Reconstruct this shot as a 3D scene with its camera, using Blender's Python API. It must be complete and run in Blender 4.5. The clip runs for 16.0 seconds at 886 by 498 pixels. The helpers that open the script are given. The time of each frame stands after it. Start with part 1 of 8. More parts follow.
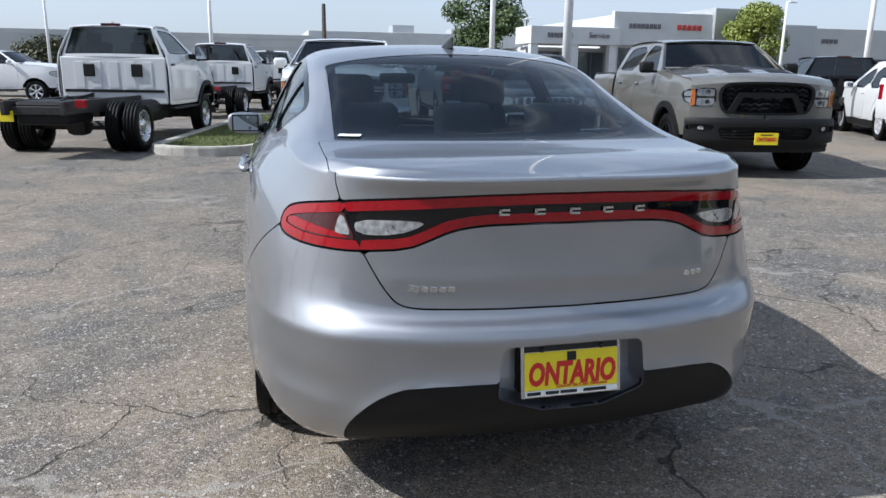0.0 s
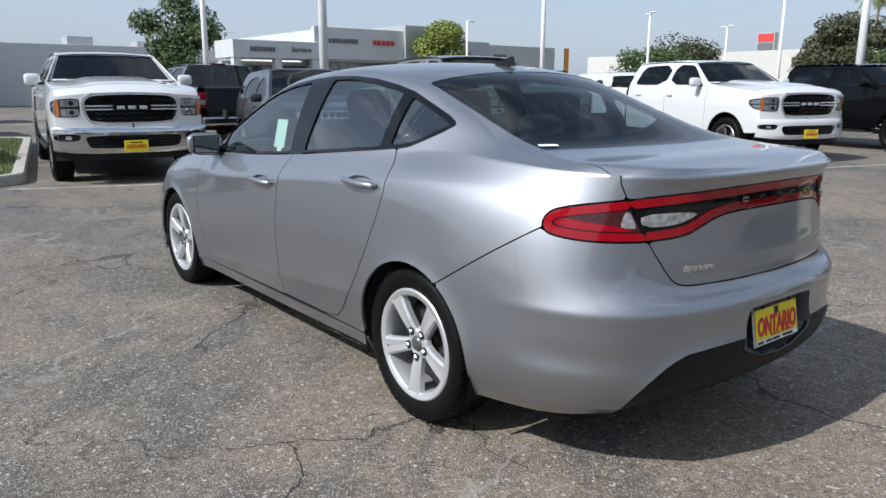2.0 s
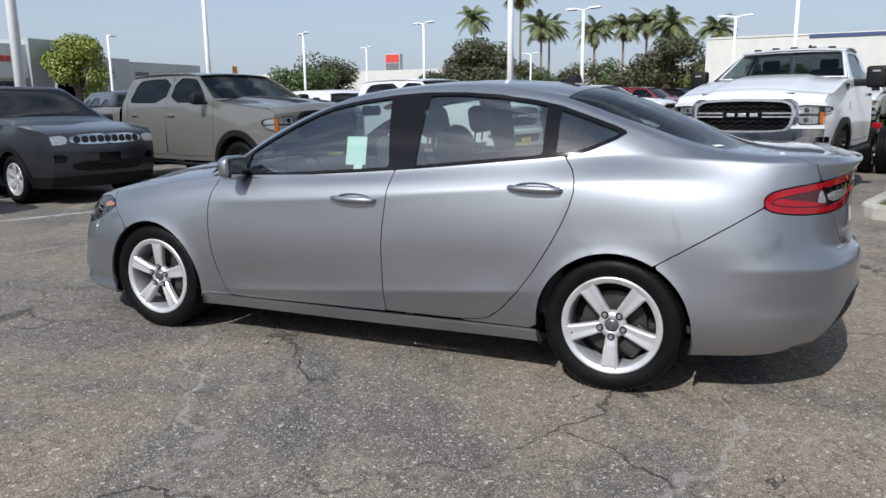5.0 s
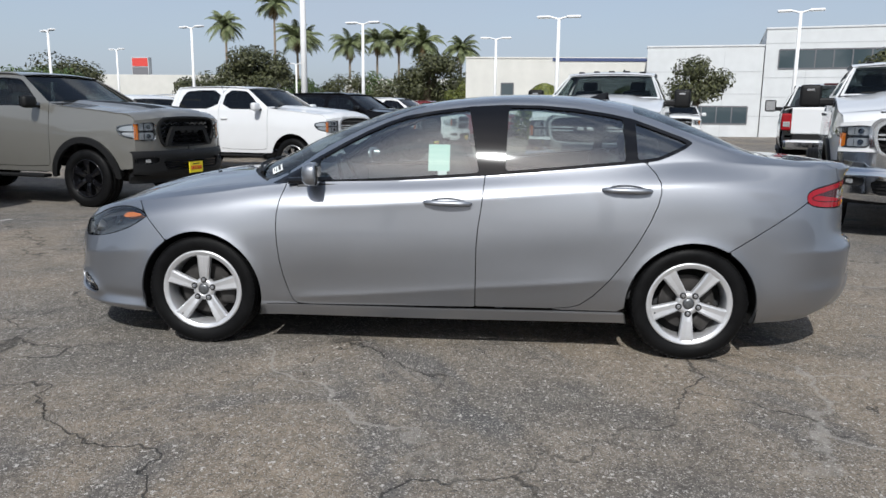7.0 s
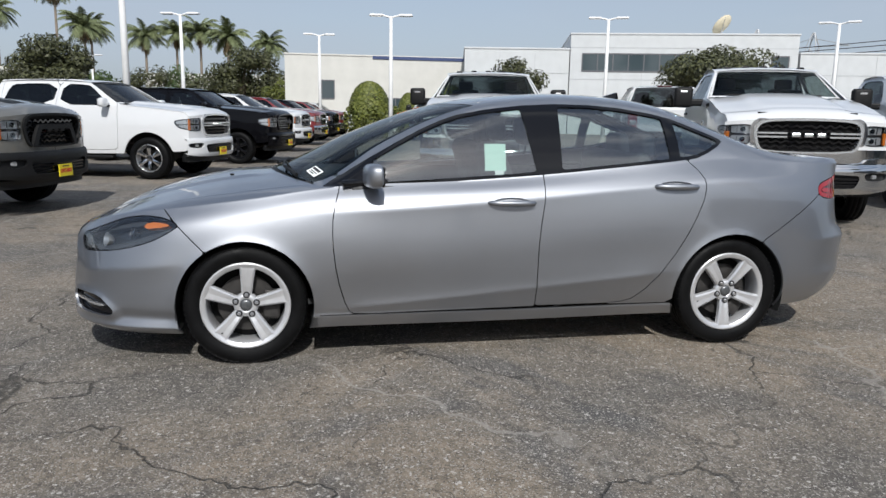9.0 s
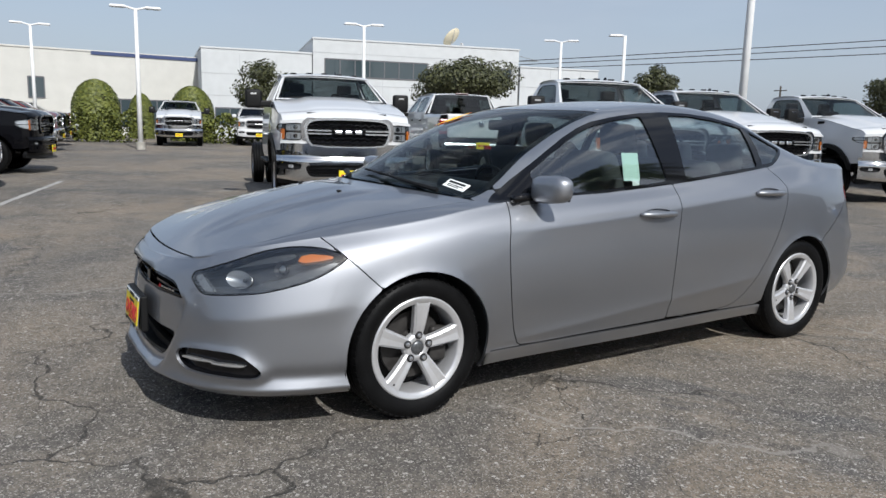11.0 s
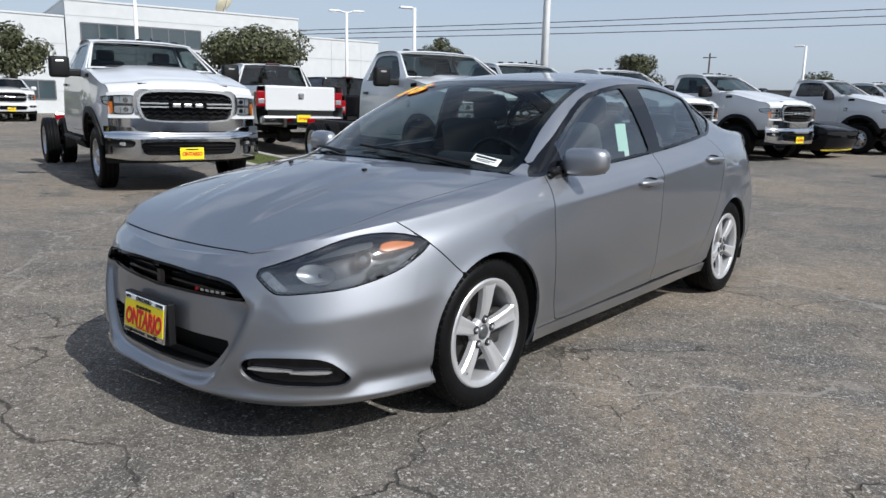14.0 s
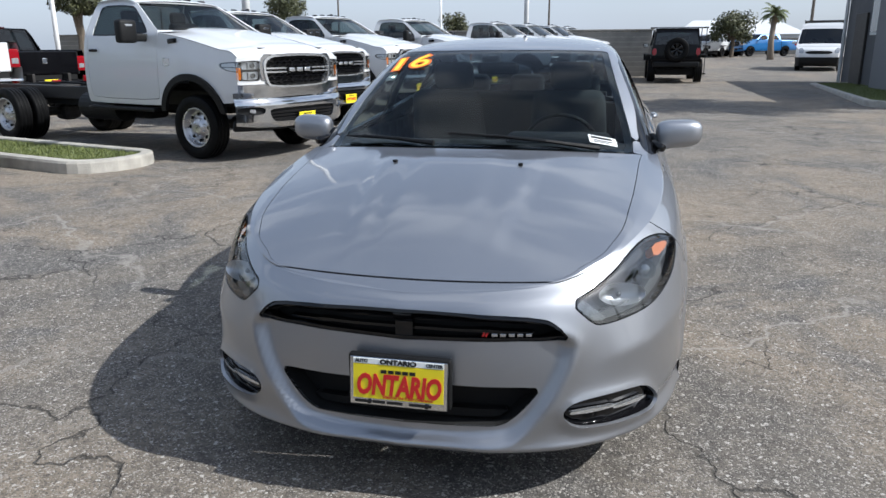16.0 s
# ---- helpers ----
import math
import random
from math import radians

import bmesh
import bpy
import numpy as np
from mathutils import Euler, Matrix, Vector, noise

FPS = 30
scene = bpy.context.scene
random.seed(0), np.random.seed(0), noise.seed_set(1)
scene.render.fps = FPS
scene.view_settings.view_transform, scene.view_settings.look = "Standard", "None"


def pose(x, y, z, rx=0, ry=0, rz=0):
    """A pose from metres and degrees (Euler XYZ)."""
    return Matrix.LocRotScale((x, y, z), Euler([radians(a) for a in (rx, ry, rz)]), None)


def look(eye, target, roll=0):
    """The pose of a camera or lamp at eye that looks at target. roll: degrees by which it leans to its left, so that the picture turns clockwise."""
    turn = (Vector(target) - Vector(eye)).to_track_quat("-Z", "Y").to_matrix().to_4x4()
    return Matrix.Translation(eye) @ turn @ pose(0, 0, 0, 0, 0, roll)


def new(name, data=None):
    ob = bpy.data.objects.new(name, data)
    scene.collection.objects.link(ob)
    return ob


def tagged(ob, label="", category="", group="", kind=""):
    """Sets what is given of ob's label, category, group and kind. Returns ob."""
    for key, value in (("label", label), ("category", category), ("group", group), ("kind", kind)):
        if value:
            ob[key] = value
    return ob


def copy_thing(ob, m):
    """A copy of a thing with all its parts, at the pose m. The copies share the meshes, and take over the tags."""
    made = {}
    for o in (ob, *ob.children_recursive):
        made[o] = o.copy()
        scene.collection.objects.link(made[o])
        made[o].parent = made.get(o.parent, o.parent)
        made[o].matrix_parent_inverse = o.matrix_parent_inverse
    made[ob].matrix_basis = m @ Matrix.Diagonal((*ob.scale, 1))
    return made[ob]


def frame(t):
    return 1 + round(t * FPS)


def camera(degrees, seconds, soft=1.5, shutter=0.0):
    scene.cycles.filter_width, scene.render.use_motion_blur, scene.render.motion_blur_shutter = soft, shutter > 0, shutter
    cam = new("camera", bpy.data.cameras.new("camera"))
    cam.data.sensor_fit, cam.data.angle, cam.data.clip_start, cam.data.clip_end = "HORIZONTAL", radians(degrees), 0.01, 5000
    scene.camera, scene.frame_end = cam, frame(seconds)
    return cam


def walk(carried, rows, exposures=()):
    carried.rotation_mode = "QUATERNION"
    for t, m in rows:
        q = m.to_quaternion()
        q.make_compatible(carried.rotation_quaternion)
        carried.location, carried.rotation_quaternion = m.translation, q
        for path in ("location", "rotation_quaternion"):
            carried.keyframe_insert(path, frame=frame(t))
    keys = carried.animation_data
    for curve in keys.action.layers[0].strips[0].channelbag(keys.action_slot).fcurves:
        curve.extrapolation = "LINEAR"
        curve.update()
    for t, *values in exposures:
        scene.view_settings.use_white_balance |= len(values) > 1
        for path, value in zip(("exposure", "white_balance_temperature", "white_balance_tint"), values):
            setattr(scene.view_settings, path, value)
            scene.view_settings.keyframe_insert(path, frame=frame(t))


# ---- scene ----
cam = camera(62.2, 16.0)
PATH = [
    (0, (-0.833, -4.199, 1.329), (-0.361, -2.313, 0.859), 0.8),
    (0.5, (-1.374, -4.091, 1.321), (-0.663, -2.275, 0.874), 0.5),
    (1, (-1.914, -3.945, 1.324), (-0.986, -2.228, 0.887), 0.3),
    (1.5, (-2.287, -3.739, 1.316), (-1.194, -2.12, 0.884), 0.1),
    (2, (-2.503, -3.653, 1.327), (-1.302, -2.112, 0.897), 0.1),
    (2.5, (-2.548, -3.631, 1.326), (-1.27, -2.152, 0.901), 0.2),
    (3, (-2.622, -3.589, 1.326), (-1.269, -2.177, 0.908), 0.2),
    (3.5, (-2.873, -3.399, 1.293), (-1.422, -2.084, 0.883), 0.2),
    (4, (-3.272, -2.994, 1.321), (-1.707, -1.815, 0.918), -0.1),
    (4.5, (-3.734, -2.525, 1.335), (-2.05, -1.522, 0.939), -0.5),
    (5, (-4.131, -1.99, 1.325), (-2.34, -1.189, 0.936), -0.7),
    (5.2, (-4.29, -1.767, 1.321), (-2.462, -1.053, 0.937), -0.7),
    (7.3, (-4.867, -0.267, 1.328), (-2.903, -0.165, 0.965), 0.7),
    (7.5, (-4.865, -0.246, 1.329), (-2.9, -0.179, 0.964), 0.7),
    (8, (-4.839, -0.084, 1.311), (-2.874, -0.12, 0.943), 0.8),
    (8.5, (-4.864, 0.432, 1.332), (-2.907, 0.253, 0.964), 0.8),
    (9, (-4.706, 1.035, 1.315), (-2.772, 0.679, 0.954), 0.9),
    (9.5, (-4.465, 1.648, 1.321), (-2.575, 1.094, 0.971), 1.1),
    (10, (-4.14, 2.188, 1.289), (-2.316, 1.441, 0.949), 1.3),
    (10.2, (-4.006, 2.383, 1.293), (-2.212, 1.563, 0.958), 1.3),
    (12.3, (-3.081, 3.256, 1.231), (-1.574, 1.991, 0.874), 2.3),
    (12.5, (-3.071, 3.265, 1.229), (-1.579, 1.983, 0.869), 2.3),
    (13, (-3.063, 3.27, 1.231), (-1.614, 1.941, 0.863), 2.2),
    (13.5, (-2.933, 3.417, 1.233), (-1.555, 2.017, 0.856), 1.9),
    (14, (-2.599, 3.723, 1.245), (-1.339, 2.219, 0.855), 1.4),
    (14.5, (-2.106, 3.993, 1.286), (-1.02, 2.365, 0.873), 0.8),
    (15, (-1.55, 4.19, 1.334), (-0.686, 2.442, 0.888), 0.4),
    (15.5, (-1.036, 4.298, 1.356), (-0.395, 2.466, 0.872), -0.1),
    (16, (-0.569, 4.345, 1.394), (-0.157, 2.461, 0.865), -0.3),
]
walk(cam, [(t, look(eye, target, roll)) for t, eye, target, roll in PATH], [(0, 0.45, 6040, 8), (0.5, 0.36, 6050, 8), (1, 0.24, 6060, 8), (2, 0.17, 6080, 8), (5, 0.08, 6170, 8), (9, -0.07, 6300, 8), (12.5, 0.02, 6250, 8), (14.5, 0.10, 6180, 8), (15.3, 0.18, 6160, 8), (16, 0.41, 6150, 8)])

# ---- light ----
SUN_DIR = Vector((-0.725, 0.045, 0.687))
world = bpy.data.worlds.new("sky")
scene.world = world
world.use_nodes = True
wn = world.node_tree
sky = wn.nodes.new("ShaderNodeTexSky")
sky.sky_type = "NISHITA"
sky.sun_disc = False
sky.sun_elevation = math.asin(SUN_DIR.normalized().z)
sky.sun_rotation = math.atan2(SUN_DIR.x, SUN_DIR.y)
sky.air_density, sky.dust_density, sky.ozone_density = 1.0, 2.5, 2.0
# thin high haze over the blue, with faint streaks of cloud
haze = wn.nodes.new("ShaderNodeMix")
haze.data_type = "RGBA"
haze.inputs[7].default_value = (4.3, 4.75, 5.6, 1)
wtc = wn.nodes.new("ShaderNodeTexCoord")
wmap = wn.nodes.new("ShaderNodeMapping")
wmap.inputs["Scale"].default_value = (1.0, 1.0, 3.5)
cloud = wn.nodes.new("ShaderNodeTexNoise")
cloud.inputs["Scale"].default_value, cloud.inputs["Detail"].default_value = 2.2, 7
cfac = wn.nodes.new("ShaderNodeMapRange")
cfac.inputs["From Min"].default_value, cfac.inputs["From Max"].default_value = 0.35, 0.75
cfac.inputs["To Min"].default_value, cfac.inputs["To Max"].default_value = 0.62, 0.86
wn.links.new(wtc.outputs["Generated"], wmap.inputs["Vector"])
wn.links.new(wmap.outputs[0], cloud.inputs["Vector"])
wn.links.new(cloud.outputs["Fac"], cfac.inputs["Value"])
wn.links.new(cfac.outputs[0], haze.inputs[0])
wn.links.new(sky.outputs[0], haze.inputs[6])
hcol = wn.nodes.new("ShaderNodeMix")
hcol.data_type = "RGBA"
hcol.inputs[6].default_value = (3.5, 3.85, 4.5, 1)
hcol.inputs[7].default_value = (1.4, 1.8, 2.6, 1)
# broken bright cloud higher up
puff = wn.nodes.new("ShaderNodeTexNoise")
puff.inputs["Scale"].default_value, puff.inputs["Detail"].default_value, puff.inputs["Distortion"].default_value = 2.6, 8, 0.4
pfac = wn.nodes.new("ShaderNodeMapRange")
pfac.inputs["From Min"].default_value, pfac.inputs["From Max"].default_value = 0.50, 0.66
pfac.inputs["To Min"].default_value, pfac.inputs["To Max"].default_value = 0.0, 0.85
pmul = wn.nodes.new("ShaderNodeMath")
pmul.operation = "MULTIPLY"
pcol = wn.nodes.new("ShaderNodeMix")
pcol.data_type = "RGBA"
pcol.inputs[7].default_value = (6.6, 6.8, 7.2, 1)
wn.links.new(wmap.outputs[0], puff.inputs["Vector"])
wn.links.new(puff.outputs["Fac"], pfac.inputs["Value"])
wn.links.new(pfac.outputs[0], pmul.inputs[0])
wn.links.new(pmul.outputs[0], pcol.inputs[0])
wsep = wn.nodes.new("ShaderNodeSeparateXYZ")
hgt = wn.nodes.new("ShaderNodeMapRange")
hgt.interpolation_type = "SMOOTHSTEP"
hgt.inputs["From Min"].default_value, hgt.inputs["From Max"].default_value = 0.03, 0.75
wn.links.new(wtc.outputs["Generated"], wsep.inputs[0])
wn.links.new(wsep.outputs["Z"], hgt.inputs["Value"])
wn.links.new(hgt.outputs[0], hcol.inputs[0])
wn.links.new(hcol.outputs[2], haze.inputs[7])
wn.links.new(hgt.outputs[0], pmul.inputs[1])
wn.links.new(haze.outputs[2], pcol.inputs[6])
wn.links.new(pcol.outputs[2], wn.nodes["Background"].inputs[0])
wn.nodes["Background"].inputs[1].default_value = 0.145
sun = new("sun", bpy.data.lights.new("sun", "SUN"))
sun.data.energy, sun.data.angle, sun.data.color = 4.5, radians(0.6), (1.0, 0.965, 0.925)
sun.rotation_euler = SUN_DIR.to_track_quat("Z", "Y").to_euler()
scene.view_settings.exposure = 0.0


# ---- materials ----
def mat(name, color, rough=0.5, metal=0.0, coat=0.0, trans=0.0, ior=1.45, vary=0.0, scale=8.0, bump=0.0, bump_scale=60.0, emit=0.0, spec=0.5, alpha=1.0):
    m = bpy.data.materials.new(name)
    m.use_nodes = True
    nt = m.node_tree
    b = nt.nodes["Principled BSDF"]
    b.inputs["Base Color"].default_value = (*color, 1)
    b.inputs["Roughness"].default_value = rough
    b.inputs["Metallic"].default_value = metal
    b.inputs["Coat Weight"].default_value = coat
    b.inputs["Coat Roughness"].default_value = 0.04
    b.inputs["Transmission Weight"].default_value = trans
    b.inputs["IOR"].default_value = ior
    b.inputs["Specular IOR Level"].default_value = spec
    b.inputs["Alpha"].default_value = alpha
    if emit:
        b.inputs["Emission Color"].default_value = (*color, 1)
        b.inputs["Emission Strength"].default_value = emit
    if vary or bump:
        tc = nt.nodes.new("ShaderNodeTexCoord")
    if vary:
        n = nt.nodes.new("ShaderNodeTexNoise")
        n.inputs["Scale"].default_value = scale
        n.inputs["Detail"].default_value = 6
        r = nt.nodes.new("ShaderNodeMapRange")
        r.inputs["From Min"].default_value, r.inputs["From Max"].default_value = 0.3, 0.7
        r.inputs["To Min"].default_value, r.inputs["To Max"].default_value = 1 - vary, 1 + vary
        mx = nt.nodes.new("ShaderNodeMix")
        mx.data_type, mx.blend_type = "RGBA", "MULTIPLY"
        mx.inputs[0].default_value = 1.0
        mx.inputs[6].default_value = (*color, 1)
        nt.links.new(tc.outputs["Object"], n.inputs["Vector"])
        nt.links.new(n.outputs["Fac"], r.inputs["Value"])
        nt.links.new(r.outputs[0], mx.inputs[7])
        nt.links.new(mx.outputs[2], b.inputs["Base Color"])
        rr = nt.nodes.new("ShaderNodeMapRange")
        rr.inputs["From Min"].default_value, rr.inputs["From Max"].default_value = 0.3, 0.7
        rr.inputs["To Min"].default_value, rr.inputs["To Max"].default_value = rough * (1 - min(0.2, vary * 2)), min(1.0, rough * (1 + min(0.2, vary * 2)))
        nt.links.new(n.outputs["Fac"], rr.inputs["Value"])
        nt.links.new(rr.outputs[0], b.inputs["Roughness"])
    if bump:
        n2 = nt.nodes.new("ShaderNodeTexNoise")
        n2.inputs["Scale"].default_value = bump_scale
        n2.inputs["Detail"].default_value = 4
        bp = nt.nodes.new("ShaderNodeBump")
        bp.inputs["Strength"].default_value = bump
        bp.inputs["Distance"].default_value = 0.01
        nt.links.new(tc.outputs["Object"], n2.inputs["Vector"])
        nt.links.new(n2.outputs["Fac"], bp.inputs["Height"])
        nt.links.new(bp.outputs[0], b.inputs["Normal"])
    return m


def glass_mat(name, tint, clear, rough=0.02, mirror=0.07):
    """A thin tinted pane: clear when faced, a mirror at a grazing look."""
    m = bpy.data.materials.new(name)
    m.use_nodes = True
    nt = m.node_tree
    nt.nodes.remove(nt.nodes["Principled BSDF"])
    tr = nt.nodes.new("ShaderNodeBsdfTransparent")
    tr.inputs[0].default_value = (*[clear * c for c in tint], 1)
    gl = nt.nodes.new("ShaderNodeBsdfGlossy")
    gl.inputs["Roughness"].default_value = rough
    lw = nt.nodes.new("ShaderNodeLayerWeight")
    lw.inputs["Blend"].default_value = 0.5
    pw = nt.nodes.new("ShaderNodeMath")
    pw.operation = "POWER"
    pw.inputs[1].default_value = 6.0
    mr = nt.nodes.new("ShaderNodeMapRange")
    mr.inputs["To Min"].default_value, mr.inputs["To Max"].default_value = mirror, 1.0
    mx = nt.nodes.new("ShaderNodeMixShader")
    nt.links.new(lw.outputs["Facing"], pw.inputs[0])
    nt.links.new(pw.outputs[0], mr.inputs["Value"])
    nt.links.new(mr.outputs[0], mx.inputs[0])
    nt.links.new(tr.outputs[0], mx.inputs[1])
    nt.links.new(gl.outputs[0], mx.inputs[2])
    nt.links.new(mx.outputs[0], nt.nodes["Material Output"].inputs[0])
    return m


def paint_mat(name, color, metal=0.0, rough=0.35, flake=0.0):
    m = mat(name, color, rough, metal, coat=1.0, vary=0.010, scale=3.0)
    m.node_tree.nodes["Principled BSDF"].inputs["Coat IOR"].default_value = 1.7 if metal else 1.5
    if flake:
        nt = m.node_tree
        b = nt.nodes["Principled BSDF"]
        tc = nt.nodes.new("ShaderNodeTexCoord")
        v = nt.nodes.new("ShaderNodeTexVoronoi")
        v.inputs["Scale"].default_value = 900
        bp = nt.nodes.new("ShaderNodeBump")
        bp.inputs["Strength"].default_value = flake
        bp.inputs["Distance"].default_value = 0.0006
        nt.links.new(tc.outputs["Object"], v.inputs["Vector"])
        nt.links.new(v.outputs["Distance"], bp.inputs["Height"])
        nt.links.new(bp.outputs[0], b.inputs["Normal"])
    return m


SILVER = paint_mat("silver paint", (0.318, 0.328, 0.352), 1.0, 0.49)
WHITE = paint_mat("white paint", (0.64, 0.645, 0.65), 0.0, 0.4)
BLACKP = mat("black paint", (0.004, 0.004, 0.005), 0.07, spec=0.22)
GREYP = paint_mat("grey paint", (0.150, 0.146, 0.132), 0.25, 0.38)
DGREYP = mat("granite paint", (0.034, 0.037, 0.043), 0.3, 0.4, coat=0.8, spec=0.32, vary=0.02, scale=3.0)
REDP = paint_mat("dark red paint", (0.16, 0.012, 0.014), 0.2, 0.35)
BLUEP = paint_mat("blue paint", (0.02, 0.16, 0.42), 0.2, 0.35)
YELP = paint_mat("yellow paint", (0.75, 0.42, 0.02), 0.0, 0.4)
GAP = mat("gap black", (0.006, 0.006, 0.006), 0.9)
PLASTIC = mat("black plastic", (0.007, 0.007, 0.0073), 0.55, bump=0.15, bump_scale=400, spec=0.3)
GLOSSB = mat("gloss black", (0.005, 0.005, 0.006), 0.05)
RUBBER = mat("tyre rubber", (0.0045, 0.0045, 0.0048), 0.55, vary=0.25, scale=14, bump=0.15, bump_scale=90, spec=0.14)
# dark grey painted in for the shade of the lug recesses
LUG_SHADE = mat("lug shade grey", (0.035, 0.035, 0.036), 0.5, 0.3)
CAPGREY = mat("cap grey", (0.13, 0.135, 0.14), 0.35, 0.6, vary=0.2, scale=90)
ALLOY = mat("silver alloy", (0.60, 0.60, 0.61), 0.34, 0.55, vary=0.05, scale=20)
STEEL = mat("wheel steel", (0.55, 0.55, 0.56), 0.3, 0.9, vary=0.1, scale=15)
CHROME = mat("chrome", (0.62, 0.63, 0.645), 0.09, 1.0)
MIRROR = mat("mirror glass", (0.30, 0.32, 0.33), 0.03, 1.0)
TRIMB = mat("bright trim", (0.72, 0.73, 0.74), 0.22, 0.85)
IRON = mat("dark iron", (0.05, 0.047, 0.045), 0.6, 0.6, vary=0.3, scale=20)
LENS_RED = mat("red lens", (0.25, 0.003, 0.008), 0.08, coat=0.5, spec=0.35, vary=0.12, scale=60)
LENS_DRED = mat("dark red lens", (0.05, 0.012, 0.014), 0.12, coat=0.2, vary=0.2, scale=70)
LENS_CLEAR = mat("clear lens", (0.40, 0.41, 0.42), 0.2, 0.5, coat=1.0, vary=0.45, scale=55)
LENS_SMOKE = mat("lamp housing", (0.022, 0.023, 0.025), 0.3, 0.3, coat=1.0)
LAMPGREY = mat("lamp bezel grey", (0.075, 0.078, 0.082), 0.32, 0.4, vary=0.08, scale=30)
LAMPCHROME = mat("lamp reflector", (0.55, 0.56, 0.57), 0.42, 0.8)
AMBER = mat("amber lens", (0.62, 0.17, 0.02), 0.2, coat=0.5)
WINDOW = glass_mat("window glass", (0.86, 0.95, 0.92), 0.95, mirror=0.25)
WINDSHIELD = glass_mat("windscreen glass", (0.80, 0.90, 0.92), 0.64, mirror=0.022)
BACKGLASS = glass_mat("rear glass", (0.70, 0.84, 0.92), 0.48, mirror=0.06)
TRUCKGLASS = glass_mat("truck glass", (0.75, 0.9, 0.88), 0.42)
DARKGLASS = glass_mat("dark glass", (0.5, 0.6, 0.62), 0.25)
LAMPGLASS = glass_mat("lamp cover", (0.95, 0.97, 0.98), 0.93, mirror=0.16)
FABRIC = mat("dark cloth", (0.055, 0.057, 0.060), 0.85, vary=0.2, scale=30, bump=0.3, bump_scale=500)
TRIM = mat("interior trim", (0.032, 0.033, 0.035), 0.6, vary=0.1, scale=20)
PAPER = mat("paper", (0.78, 0.80, 0.78), 0.8)
PAPERG = mat("green paper", (0.60, 0.78, 0.70), 0.8)
PLATE_Y = mat("plate yellow", (0.80, 0.66, 0.02), 0.4)
PLATE_R = mat("plate red", (0.55, 0.02, 0.02), 0.4)
BADGE_R = mat("badge red", (0.6, 0.03, 0.03), 0.3)
INK = mat("ink", (0.01, 0.01, 0.01), 0.5)
ORANGE = mat("orange sticker", (0.85, 0.16, 0.02), 0.6)
YELSTICK = mat("yellow sticker", (0.9, 0.72, 0.05), 0.6)


# ---- building helpers ----
def link_mesh(name, verts, faces, material, parent=None, smooth=True, label="", m=None):
    me = bpy.data.meshes.new(name)
    me.from_pydata([tuple(v) for v in verts], [], [tuple(f) for f in faces])
    me.materials.append(material)
    me.polygons.foreach_set("use_smooth", [smooth] * len(me.polygons))
    ob = new(name, me)
    if parent is not None:
        ob.parent = parent
    if m is not None:
        ob.matrix_basis = m
    if label:
        ob["label"] = label
    return ob


def part(name, bm, material, parent, label="", smooth=False, m=None):
    me = bpy.data.meshes.new(name)
    bm.to_mesh(me)
    bm.free()
    me.materials.append(material)
    if smooth:
        me.polygons.foreach_set("use_smooth", [True] * len(me.polygons))
    ob = new(name, me)
    if parent is not None:
        ob.parent = parent
    if m is not None:
        ob.matrix_basis = m
    if label:
        ob["label"] = label
    return ob


def thing(name, label, category, group="", m=None, kind=""):
    ob = new(name)
    ob.empty_display_size = 0.2
    if m is not None:
        ob.matrix_basis = m
    return tagged(ob, label, category, group, kind)


def box_bm(sx, sy, sz, at=(0, 0, 0), bevel=0.0, seg=2, rot=None, taper=None):
    """A bevelled box centred at a place; taper shrinks its top in x and y."""
    bm = bmesh.new()
    bmesh.ops.create_cube(bm, size=1.0)
    for v in bm.verts:
        v.co = Vector((v.co.x * sx, v.co.y * sy, v.co.z * sz))
        if taper and v.co.z > 0:
            v.co.x *= taper[0]
            v.co.y *= taper[1]
    if bevel:
        bmesh.ops.bevel(bm, geom=list(bm.edges), offset=bevel, segments=seg, affect="EDGES", profile=0.5)
    t = Matrix.Translation(at)
    if rot:
        t = t @ Euler([radians(a) for a in rot]).to_matrix().to_4x4()
    bmesh.ops.transform(bm, matrix=t, verts=bm.verts)
    return bm


def merge(*bms):
    """Several bmeshes as one."""
    out = bmesh.new()
    for b in bms:
        me = bpy.data.meshes.new("tmp")
        b.to_mesh(me)
        b.free()
        out.from_mesh(me)
        bpy.data.meshes.remove(me)
    return out


def lathe(profile, seg=40, axis="x", close=False):
    """Turn (along, radius) points round an axis through the origin."""
    bm = bmesh.new()
    rings = []
    for a, r in profile:
        ring = []
        for k in range(seg):
            t = 2 * math.pi * k / seg
            c, s = r * math.cos(t), r * math.sin(t)
            ring.append(bm.verts.new((a, c, s) if axis == "x" else (c, s, a)))
        rings.append(ring)
    pairs = list(zip(rings, rings[1:])) + ([(rings[-1], rings[0])] if close else [])
    for a, b in pairs:
        for k in range(seg):
            bm.faces.new((a[k], a[(k + 1) % seg], b[(k + 1) % seg], b[k]))
    bmesh.ops.recalc_face_normals(bm, faces=bm.faces)
    return bm


